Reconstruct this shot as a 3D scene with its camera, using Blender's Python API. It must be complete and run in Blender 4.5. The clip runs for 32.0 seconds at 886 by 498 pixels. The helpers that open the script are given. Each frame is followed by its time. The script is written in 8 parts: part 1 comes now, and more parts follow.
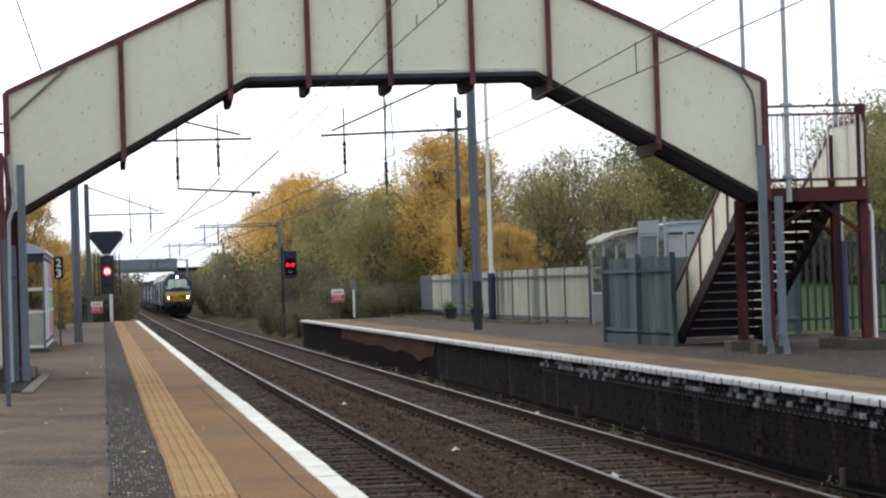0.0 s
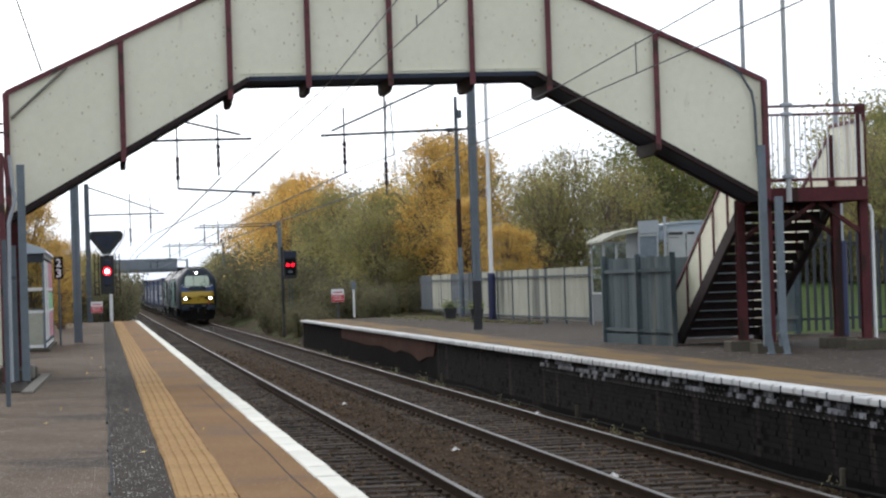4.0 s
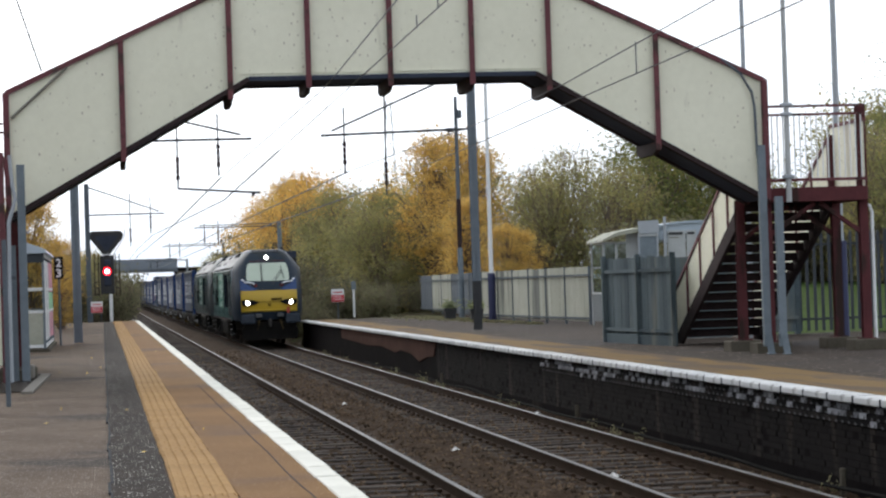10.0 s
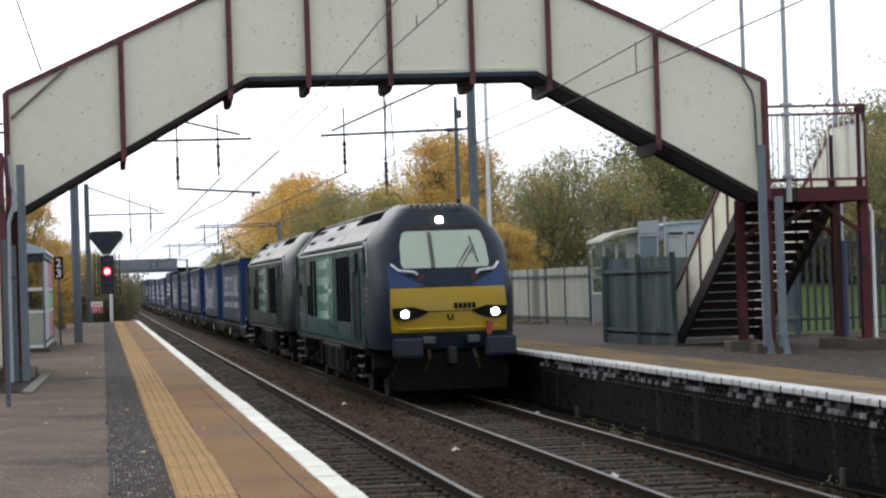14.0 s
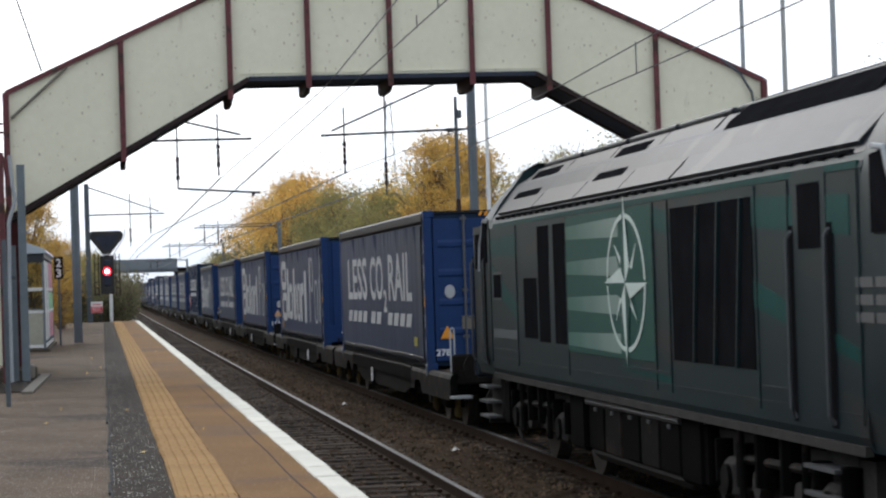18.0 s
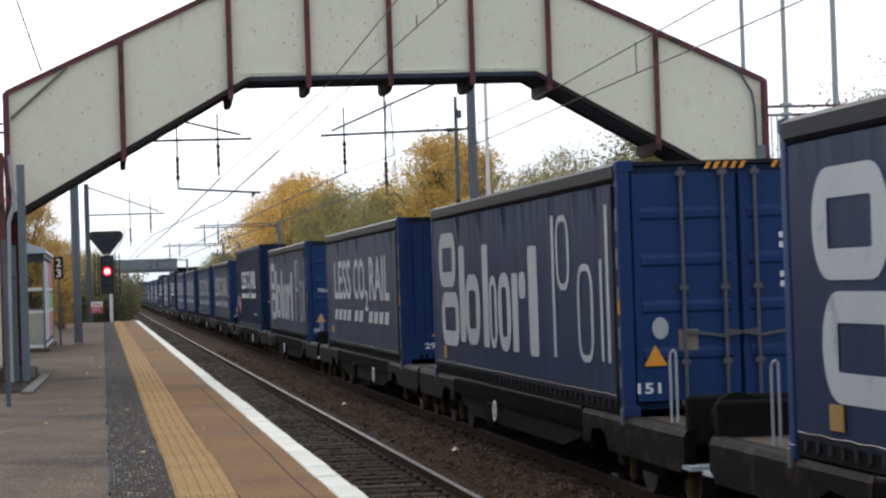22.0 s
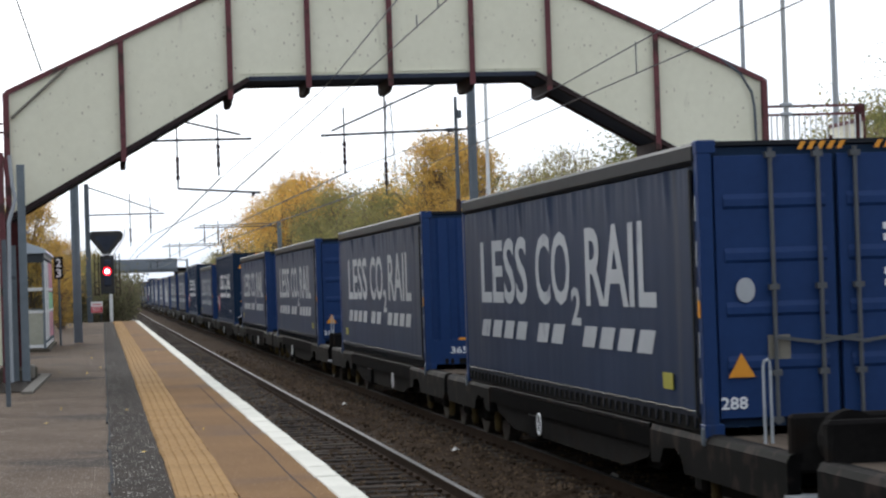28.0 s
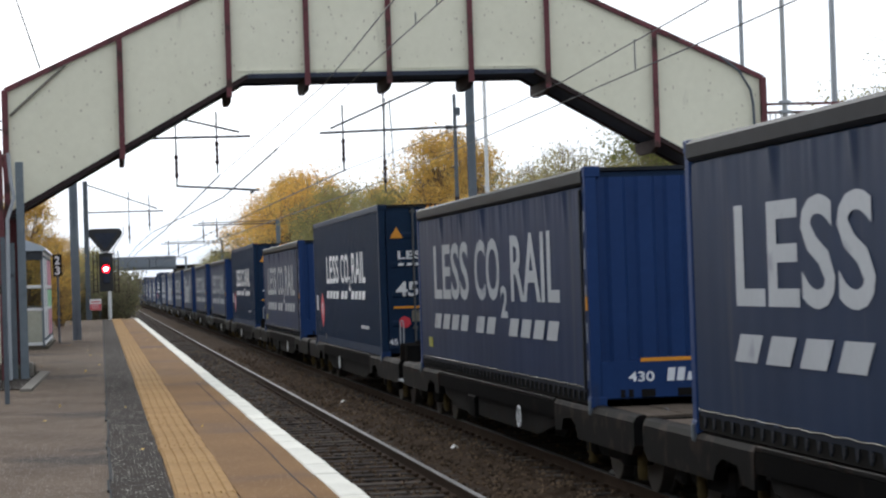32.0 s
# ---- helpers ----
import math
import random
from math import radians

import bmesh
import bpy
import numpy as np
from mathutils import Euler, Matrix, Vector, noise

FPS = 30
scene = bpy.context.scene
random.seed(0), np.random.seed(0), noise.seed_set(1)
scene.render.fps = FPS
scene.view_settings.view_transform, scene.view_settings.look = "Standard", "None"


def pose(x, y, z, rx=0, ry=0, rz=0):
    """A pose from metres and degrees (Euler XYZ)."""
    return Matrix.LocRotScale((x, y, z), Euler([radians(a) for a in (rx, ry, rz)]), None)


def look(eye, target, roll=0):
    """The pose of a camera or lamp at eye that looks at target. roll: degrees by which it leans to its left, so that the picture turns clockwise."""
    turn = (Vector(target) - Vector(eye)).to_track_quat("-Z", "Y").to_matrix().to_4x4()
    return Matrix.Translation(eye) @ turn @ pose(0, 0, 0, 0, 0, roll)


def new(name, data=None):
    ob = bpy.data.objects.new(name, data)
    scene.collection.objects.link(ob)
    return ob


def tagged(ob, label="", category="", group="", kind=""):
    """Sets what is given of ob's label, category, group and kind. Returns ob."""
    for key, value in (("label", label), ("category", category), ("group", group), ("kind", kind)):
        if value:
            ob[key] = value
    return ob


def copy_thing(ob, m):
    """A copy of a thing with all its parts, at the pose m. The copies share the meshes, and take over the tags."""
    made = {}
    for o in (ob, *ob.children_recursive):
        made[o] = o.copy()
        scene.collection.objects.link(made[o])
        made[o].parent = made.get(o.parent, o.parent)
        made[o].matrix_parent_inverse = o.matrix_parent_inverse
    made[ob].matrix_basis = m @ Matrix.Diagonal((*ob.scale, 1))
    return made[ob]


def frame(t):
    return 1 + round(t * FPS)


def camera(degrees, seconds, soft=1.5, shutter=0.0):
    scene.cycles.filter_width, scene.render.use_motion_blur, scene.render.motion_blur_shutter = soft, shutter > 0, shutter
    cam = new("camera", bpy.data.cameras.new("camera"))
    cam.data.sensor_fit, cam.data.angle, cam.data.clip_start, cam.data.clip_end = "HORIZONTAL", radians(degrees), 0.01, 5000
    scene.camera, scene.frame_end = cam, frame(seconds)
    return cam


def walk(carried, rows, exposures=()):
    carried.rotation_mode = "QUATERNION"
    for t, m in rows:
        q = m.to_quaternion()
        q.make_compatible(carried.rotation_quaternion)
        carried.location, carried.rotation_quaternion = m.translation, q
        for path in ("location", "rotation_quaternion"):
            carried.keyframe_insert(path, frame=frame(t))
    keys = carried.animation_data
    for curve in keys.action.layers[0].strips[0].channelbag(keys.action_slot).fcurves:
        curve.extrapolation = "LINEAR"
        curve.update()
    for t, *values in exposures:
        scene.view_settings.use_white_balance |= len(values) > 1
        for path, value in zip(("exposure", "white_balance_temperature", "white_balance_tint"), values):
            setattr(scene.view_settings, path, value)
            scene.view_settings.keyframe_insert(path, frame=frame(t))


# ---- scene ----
# ---------------------------------------------------------------- camera
EYE = Vector((-1.637, 0.0, 1.351))
AIM = Vector((0.14242, 0.98971, 0.01393))
ROLL = -1.863
cam = camera(21.16, 32.0, soft=2.3, shutter=0.12)
END = AIM + Vector((0.00047, 0.0, -0.00108))
walk(cam, [(0.0, look(EYE, EYE + AIM * 50, ROLL)), (16.0, look(EYE, EYE + AIM * 50, ROLL)),
           (31.6, look(EYE, EYE + AIM * 50, ROLL)), (32.0, look(EYE, EYE + END * 50, ROLL))],
     exposures=[(0.0, 0.04), (14.5, 0.04), (16.5, -0.08), (25.5, -0.08), (27.5, -0.03), (32.0, -0.03)])

# ---------------------------------------------------------------- world and sun
SUN_EL, SUN_AZ = 32.0, -18.0
world = bpy.data.worlds.new("sky")
scene.world = world
world.use_nodes = True
wn, wl = world.node_tree.nodes, world.node_tree.links
wn.clear()
sky = wn.new("ShaderNodeTexSky")
sky.sky_type = "NISHITA"
sky.sun_disc = False
sky.sun_elevation, sky.sun_rotation = radians(SUN_EL), radians(SUN_AZ)
sky.dust_density, sky.air_density, sky.ozone_density = 6.0, 1.0, 1.0
grey = wn.new("ShaderNodeHueSaturation")
grey.inputs["Saturation"].default_value = 0.22
veil = wn.new("ShaderNodeMix")
veil.data_type = "RGBA"
veil.inputs[0].default_value = 0.62
veil.inputs[7].default_value = (8.2, 9.0, 10.2, 1)
bg = wn.new("ShaderNodeBackground")
bg.inputs["Strength"].default_value = 0.168
wo = wn.new("ShaderNodeOutputWorld")
wl.new(sky.outputs[0], grey.inputs["Color"])
wl.new(grey.outputs[0], veil.inputs[6])
wl.new(veil.outputs[2], bg.inputs["Color"])
wl.new(bg.outputs[0], wo.inputs["Surface"])

sun = new("sun", bpy.data.lights.new("sun", "SUN"))
sun.data.energy, sun.data.angle, sun.data.color = 0.55, radians(30), (1.0, 0.97, 0.92)
_az, _el = radians(SUN_AZ), radians(SUN_EL)
_dir = Vector((math.sin(_az) * math.cos(_el), math.cos(_az) * math.cos(_el), math.sin(_el)))
sun.matrix_basis = look(_dir * 60, (0, 0, 0))

# ---------------------------------------------------------------- materials
def material(name, low, high, rough=0.7, metal=0.0, scale=3.0, fine=40.0, bump=0.15, dist=0.01, spots=None, spot_scale=1.2,
             spot_at=0.62, island="", contrast=1.0, spec=0.5, stretch=(1, 1, 1), streak=0.0, speck=None, speck_scale=45.0, speck_share=0.75, speck_flat=1.0, ragged=0.0):
    """A surface whose colour runs between low and high at two scales, with optional stains and per-piece change."""
    m = bpy.data.materials.new(name)
    m.use_nodes = True
    n, l = m.node_tree.nodes, m.node_tree.links
    b = n["Principled BSDF"]
    b.inputs["Roughness"].default_value, b.inputs["Metallic"].default_value = rough, metal
    b.inputs["Specular IOR Level"].default_value = spec
    tc = n.new("ShaderNodeTexCoord")
    mp = n.new("ShaderNodeMapping")
    mp.inputs["Scale"].default_value = stretch
    l.new(tc.outputs["Object"], mp.inputs["Vector"])
    big, small = n.new("ShaderNodeTexNoise"), n.new("ShaderNodeTexNoise")
    big.inputs["Scale"].default_value, small.inputs["Scale"].default_value = scale, fine
    big.inputs["Detail"].default_value, small.inputs["Detail"].default_value = 5, 3
    for t in (big, small):
        l.new(mp.outputs[0], t.inputs["Vector"])
    mix = n.new("ShaderNodeMath")
    mix.operation = "MULTIPLY_ADD"
    l.new(small.outputs["Fac"], mix.inputs[0])
    mix.inputs[1].default_value = 0.6
    sub = n.new("ShaderNodeMath")
    sub.operation = "MULTIPLY_ADD"
    sub.inputs[1].default_value, sub.inputs[2].default_value = 0.9, -0.28
    l.new(big.outputs["Fac"], sub.inputs[0])
    l.new(sub.outputs[0], mix.inputs[2])
    last = mix
    if island:
        src = n.new("ShaderNodeObjectInfo") if island == "object" else n.new("ShaderNodeNewGeometry")
        out = src.outputs["Random"] if island == "object" else src.outputs["Random Per Island"]
        add = n.new("ShaderNodeMath")
        add.operation = "MULTIPLY_ADD"
        add.inputs[1].default_value = contrast
        l.new(out, add.inputs[0])
        off = n.new("ShaderNodeMath")
        off.operation = "ADD"
        off.inputs[1].default_value = -0.5 * contrast
        l.new(last.outputs[0], off.inputs[0])
        l.new(off.outputs[0], add.inputs[2])
        last = add
    ramp = n.new("ShaderNodeMix")
    ramp.data_type = "RGBA"
    ramp.clamp_factor = True
    ramp.inputs[6].default_value, ramp.inputs[7].default_value = (*low, 1), (*high, 1)
    l.new(last.outputs[0], ramp.inputs[0])
    col = ramp.outputs[2]
    if spots:
        st = n.new("ShaderNodeTexNoise")
        st.inputs["Scale"].default_value, st.inputs["Detail"].default_value = spot_scale, 6
        sm = n.new("ShaderNodeMapping")
        sm.inputs["Scale"].default_value = (1, 1, 1 - streak)
        l.new(mp.outputs[0], sm.inputs["Vector"])
        l.new(sm.outputs[0], st.inputs["Vector"])
        edge = n.new("ShaderNodeMapRange")
        edge.inputs[1].default_value, edge.inputs[2].default_value = spot_at, spot_at + 0.09
        l.new(st.outputs["Fac"], edge.inputs[0])
        over = n.new("ShaderNodeMix")
        over.data_type = "RGBA"
        l.new(edge.outputs[0], over.inputs[0])
        l.new(col, over.inputs[6])
        over.inputs[7].default_value = (*spots, 1)
        col = over.outputs[2]
    if speck:
        vo = n.new("ShaderNodeTexVoronoi")
        vo.inputs["Scale"].default_value = speck_scale
        vm = n.new("ShaderNodeMapping")
        vm.inputs["Scale"].default_value = (1, 1, speck_flat)
        l.new(mp.outputs[0], vm.inputs["Vector"])
        if ragged:
            rag = n.new("ShaderNodeVectorMath")
            rag.operation = "MULTIPLY_ADD"
            rag.inputs[1].default_value = (ragged, ragged, ragged)
            l.new(small.outputs["Color"], rag.inputs[0])
            l.new(vm.outputs[0], rag.inputs[2])
            l.new(rag.outputs[0], vo.inputs["Vector"])
        else:
            l.new(vm.outputs[0], vo.inputs["Vector"])
        near = n.new("ShaderNodeMapRange")
        near.inputs[1].default_value, near.inputs[2].default_value = 0.42, 0.22
        l.new(vo.outputs["Distance"], near.inputs[0])
        few = n.new("ShaderNodeSeparateColor")
        l.new(vo.outputs["Color"], few.inputs[0])
        pick = n.new("ShaderNodeMapRange")
        pick.inputs[1].default_value, pick.inputs[2].default_value = speck_share, min(1.0, speck_share + 0.12)
        l.new(few.outputs[0], pick.inputs[0])
        both = n.new("ShaderNodeMath")
        both.operation = "MULTIPLY"
        l.new(near.outputs[0], both.inputs[0])
        l.new(pick.outputs[0], both.inputs[1])
        sp = n.new("ShaderNodeMix")
        sp.data_type = "RGBA"
        l.new(both.outputs[0], sp.inputs[0])
        l.new(col, sp.inputs[6])
        sp.inputs[7].default_value = (*speck, 1)
        col = sp.outputs[2]
    l.new(col, b.inputs["Base Color"])
    if bump:
        bp = n.new("ShaderNodeBump")
        bp.inputs["Strength"].default_value, bp.inputs["Distance"].default_value = bump, dist
        l.new(small.outputs["Fac"], bp.inputs["Height"])
        l.new(bp.outputs[0], b.inputs["Normal"])
    return m


def glowing(name, colour, strength):
    m = bpy.data.materials.new(name)
    m.use_nodes = True
    b = m.node_tree.nodes["Principled BSDF"]
    b.inputs["Base Color"].default_value = (*colour, 1)
    b.inputs["Emission Color"].default_value = (*colour, 1)
    b.inputs["Emission Strength"].default_value = strength
    return m


def leafy(name, colours):
    """Leaves: each leaf its own colour out of a ramp, a little light passing through."""
    m = bpy.data.materials.new(name)
    m.use_nodes = True
    n, l = m.node_tree.nodes, m.node_tree.links
    n.clear()
    geo = n.new("ShaderNodeNewGeometry")
    ramp = n.new("ShaderNodeValToRGB")
    els = ramp.color_ramp.elements
    while len(els) < len(colours):
        els.new(0.5)
    for i, c in enumerate(colours):
        els[i].position, els[i].color = i / (len(colours) - 1), (*c, 1)
    tc, ns = n.new("ShaderNodeTexCoord"), n.new("ShaderNodeTexNoise")
    ns.inputs["Scale"].default_value = 0.5
    l.new(tc.outputs["Object"], ns.inputs["Vector"])
    mx = n.new("ShaderNodeMath")
    mx.operation = "MULTIPLY_ADD"
    mx.inputs[1].default_value = 0.55
    l.new(geo.outputs["Random Per Island"], mx.inputs[0])
    sc = n.new("ShaderNodeMath")
    sc.operation = "MULTIPLY_ADD"
    sc.inputs[1].default_value, sc.inputs[2].default_value = 1.3, -0.42
    l.new(ns.outputs["Fac"], sc.inputs[0])
    l.new(sc.outputs[0], mx.inputs[2])
    l.new(mx.outputs[0], ramp.inputs["Fac"])
    d, t, add, o = (n.new("ShaderNodeBsdfDiffuse"), n.new("ShaderNodeBsdfTranslucent"), n.new("ShaderNodeMixShader"),
                    n.new("ShaderNodeOutputMaterial"))
    add.inputs[0].default_value = 0.5
    l.new(ramp.outputs[0], d.inputs["Color"])
    l.new(ramp.outputs[0], t.inputs["Color"])
    l.new(d.outputs[0], add.inputs[1])
    l.new(t.outputs[0], add.inputs[2])
    l.new(add.outputs[0], o.inputs["Surface"])
    return m


def glass(name, tint=(0.8, 0.85, 0.85), rough=0.05):
    m = bpy.data.materials.new(name)
    m.use_nodes = True
    n, l = m.node_tree.nodes, m.node_tree.links
    n.clear()
    tr, gl, fr, mx, o = (n.new("ShaderNodeBsdfTransparent"), n.new("ShaderNodeBsdfGlossy"), n.new("ShaderNodeFresnel"),
                         n.new("ShaderNodeMixShader"), n.new("ShaderNodeOutputMaterial"))
    tr.inputs[0].default_value = (*tint, 1)
    gl.inputs["Roughness"].default_value = rough
    l.new(fr.outputs[0], mx.inputs[0])
    l.new(tr.outputs[0], mx.inputs[1])
    l.new(gl.outputs[0], mx.inputs[2])
    l.new(mx.outputs[0], o.inputs["Surface"])
    return m


M = {}
M["asphalt_old"] = material("worn brown-grey asphalt", (0.03787, 0.02661, 0.01888), (0.1711, 0.1253, 0.08944), 0.9, spec=0.1, fine=34, scale=0.8, bump=0.9, dist=0.02,
                            spots=(0.05, 0.04, 0.034), spot_scale=0.35, spot_at=0.55, speck=(0.36, 0.3, 0.255), speck_scale=44, speck_share=0.6, ragged=0.012)
M["asphalt_dark"] = material("patched dark asphalt", (0.003863, 0.002559, 0.001622), (0.03063, 0.02042, 0.01284), 0.85, spec=0.1, fine=34, scale=1.2, bump=0.9, dist=0.02,
                             speck=(0.5, 0.47, 0.44), speck_scale=34, speck_share=0.7, ragged=0.012)
M["asphalt_right"] = material("brown grey asphalt", (0.01752, 0.01334, 0.01047), (0.07129, 0.05313, 0.04038), 0.9, spec=0.1, fine=20, scale=0.5, bump=0.3,
                              spots=(0.042, 0.036, 0.034), spot_scale=0.3, spot_at=0.55, speck=(0.26, 0.22, 0.18), speck_scale=12, speck_share=0.8, ragged=0.03)
M["buff"] = material("orange-brown resin surfacing", (0.1004, 0.04916, 0.01588), (0.2333, 0.1245, 0.04466), 0.85, spec=0.1, fine=30, scale=0.6, bump=0.2,
                     spots=(0.115, 0.068, 0.04), spot_scale=0.28, spot_at=0.54, speck=(0.36, 0.22, 0.12), speck_scale=50, speck_share=0.75)
M["tactile"] = material("buff tactile paving", (0.2465, 0.1397, 0.05094), (0.3615, 0.2177, 0.08622), 0.85, spec=0.1, fine=30, scale=1.2, bump=0.2,
                        island="object", contrast=0.5)
M["white_edge"] = material("white painted stone", (0.4693, 0.4553, 0.3944), (0.74, 0.718, 0.6312), 0.75, fine=30, scale=2.0, bump=0.15,
                           spots=(0.36, 0.35, 0.33), spot_scale=2.2, spot_at=0.66, island="object", contrast=0.3)
M["seal"] = material("tar joint", (0.012, 0.013, 0.015), (0.05, 0.054, 0.06), 0.7, spec=0.02, fine=30)
M["brick"] = material("sooty brick with worn whitewash", (0.0078, 0.0073, 0.0078), (0.028, 0.0235, 0.0213), 0.9, spec=0.03, fine=30, scale=3, bump=0.4,
                      island="object", contrast=1.0, spots=(0.3, 0.3, 0.31), spot_scale=2.6, spot_at=0.6)
M["brick_white"] = material("whitewashed brick", (0.115, 0.115, 0.1265), (0.414, 0.414, 0.437), 0.9, spec=0.1, scale=9, fine=30, bump=0.4,
                            island="object", contrast=0.8, spots=(0.03, 0.028, 0.028), spot_scale=5, spot_at=0.56)
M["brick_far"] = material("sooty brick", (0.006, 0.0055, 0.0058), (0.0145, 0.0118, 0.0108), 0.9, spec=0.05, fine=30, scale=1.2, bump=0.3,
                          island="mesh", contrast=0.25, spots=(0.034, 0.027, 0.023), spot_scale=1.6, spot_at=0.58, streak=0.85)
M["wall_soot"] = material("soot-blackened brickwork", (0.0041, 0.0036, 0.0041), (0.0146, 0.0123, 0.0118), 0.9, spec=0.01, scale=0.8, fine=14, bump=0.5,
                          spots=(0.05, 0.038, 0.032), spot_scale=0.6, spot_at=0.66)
M["render_red"] = material("dirty reddish rendered repair", (0.04719, 0.0273, 0.02223), (0.103, 0.0585, 0.04594), 0.9, spec=0.01, scale=1.1, fine=12)
M["ballast"] = material("brown ballast", (0.01098, 0.007392, 0.004668), (0.08034, 0.05108, 0.03149), 0.95, spec=0.05, scale=1.2, fine=17, bump=0.9, dist=0.03)
M["stone"] = material("ballast stones", (0.04838, 0.03478, 0.02419), (0.1502, 0.1037, 0.06814), 0.95, spec=0.05, scale=0.5, fine=12, island="mesh", contrast=1.3)
M["sleeper"] = material("grey-brown sleeper", (0.02487, 0.01989, 0.0169), (0.07459, 0.06166, 0.05171), 0.9, spec=0.08, scale=4, fine=30, island="object", contrast=0.8)
M["rail_top"] = material("worn rail head", (0.09, 0.0885, 0.08625), (0.15, 0.1485, 0.1462), 0.6, 1.0, bump=0.02)
M["rail_side"] = material("rusty rail web", (0.02, 0.013, 0.009), (0.055, 0.034, 0.022), 0.9, spec=0.05, bump=0.2)
M["cream"] = material("weathered cream paint", (0.6869, 0.6606, 0.5044), (0.8455, 0.8191, 0.652), 0.55, scale=0.6, fine=9, bump=0.04,
                      spots=(0.5, 0.46, 0.35), spot_scale=1.6, spot_at=0.64, streak=0.75, speck=(0.24, 0.17, 0.1), speck_scale=30.0, speck_share=0.94, speck_flat=0.55, ragged=0.02)
M["maroon"] = material("chipped maroon paint", (0.09107, 0.02666, 0.03237), (0.1836, 0.06273, 0.06816), 0.6, spec=0.25, scale=2, fine=20, bump=0.12,
                       spots=(0.05, 0.026, 0.022), spot_scale=4, spot_at=0.54)
# Dark maroon-brown tone for lower bridge steel, stair flight and small fittings.
M["maroon_dark"] = material("dark maroon-brown steel", (0.0182, 0.01456, 0.01638), (0.05824, 0.03822, 0.0364), 0.8, spec=0.1, scale=2, fine=20, bump=0.15)
# Darker maroon: shade beneath the landing put into the colour, along with rust.
M["maroon_grimy_shaded"] = material("grimy rust-streaked maroon paint with shade in its colour", (0.055, 0.017, 0.019), (0.125, 0.036, 0.038), 0.7, spec=0.15, scale=2, fine=20, bump=0.15,
                             spots=(0.035, 0.02, 0.017), spot_scale=3, spot_at=0.52, streak=0.7)
M["steel_blue"] = material("dark blue-black painted steel", (0.02176, 0.027, 0.04211), (0.05803, 0.0675, 0.09187), 0.7, spec=0.1, scale=2, fine=20)
M["galv"] = material("galvanised steel", (0.1214, 0.1462, 0.1645), (0.2242, 0.2597, 0.2854), 0.55, 0.2, spec=0.15, scale=5, fine=25, bump=0.05)
M["galv_dull"] = material("dull grey galvanised steel", (0.06875, 0.0825, 0.09625), (0.1562, 0.1775, 0.1975), 0.65, spec=0.08, scale=1.5, fine=25, bump=0.05,
                          spots=(0.17, 0.18, 0.18), spot_scale=1.5, spot_at=0.63, streak=0.85)
M["fence_pale"] = material("pale weathered steel sheet", (0.289, 0.2895, 0.2311), (0.4854, 0.4825, 0.3992), 0.7, spec=0.05, scale=1.0, fine=12, bump=0.05,
                           spots=(0.17, 0.175, 0.155), spot_scale=1.4, spot_at=0.56, streak=0.9, island="object", contrast=0.4)
M["white_paint"] = material("white painted steel", (0.62, 0.63, 0.62), (0.8, 0.8, 0.79), 0.5, scale=3, fine=20, bump=0.04)
M["black"] = material("black painted steel", (0.008, 0.008, 0.009), (0.03, 0.03, 0.032), 0.5, scale=3, fine=25, bump=0.06)
M["navy_paint"] = material("dark blue paint", (0.012, 0.016, 0.06), (0.03, 0.036, 0.1), 0.5, scale=3, fine=25)
M["red_sign"] = material("red sign face", (0.5, 0.02, 0.04), (0.62, 0.05, 0.07), 0.4, bump=0)
M["concrete"] = material("mossy stained concrete", (0.049, 0.0406, 0.028), (0.126, 0.112, 0.0875), 0.9, spec=0.1, scale=2, fine=20, bump=0.3)
M["roof_blue"] = material("translucent pale blue roof sheet", (0.32, 0.38, 0.44), (0.45, 0.51, 0.56), 0.35, bump=0.02)
M["wire"] = material("weathered wire", (0.03, 0.035, 0.04), (0.07, 0.075, 0.08), 0.5, 0.4, bump=0)
M["bark"] = material("dark bark", (0.04, 0.03, 0.024), (0.11, 0.085, 0.065), 0.9, scale=3, fine=30, bump=0.5)
M["twig"] = material("brown bare twigs", (0.1, 0.075, 0.055), (0.22, 0.165, 0.12), 0.9, bump=0)
M["glass"] = glass("clear glazing")
M["glow_red"] = glowing("red signal light", (1.0, 0.004, 0.02), 4.0)
M["glow_core"] = glowing("red signal core", (1.0, 0.6, 0.6), 7.0)
M["glow_white"] = glowing("white headlight", (1.0, 0.97, 0.9), 16.0)
M["grass"] = material("dead grass and leaf litter", (0.018, 0.0162, 0.0072), (0.057, 0.045, 0.021), 0.95, spec=0.05, scale=0.4, fine=9, bump=0.8, dist=0.05,
                      spots=(0.055, 0.07, 0.025), spot_scale=0.3, spot_at=0.55)
M["lawn"] = material("bright mown grass", (0.02446, 0.04446, 0.008895), (0.05869, 0.08895, 0.02), 0.95, spec=0.05, scale=0.8, fine=14, bump=0.5, dist=0.04)
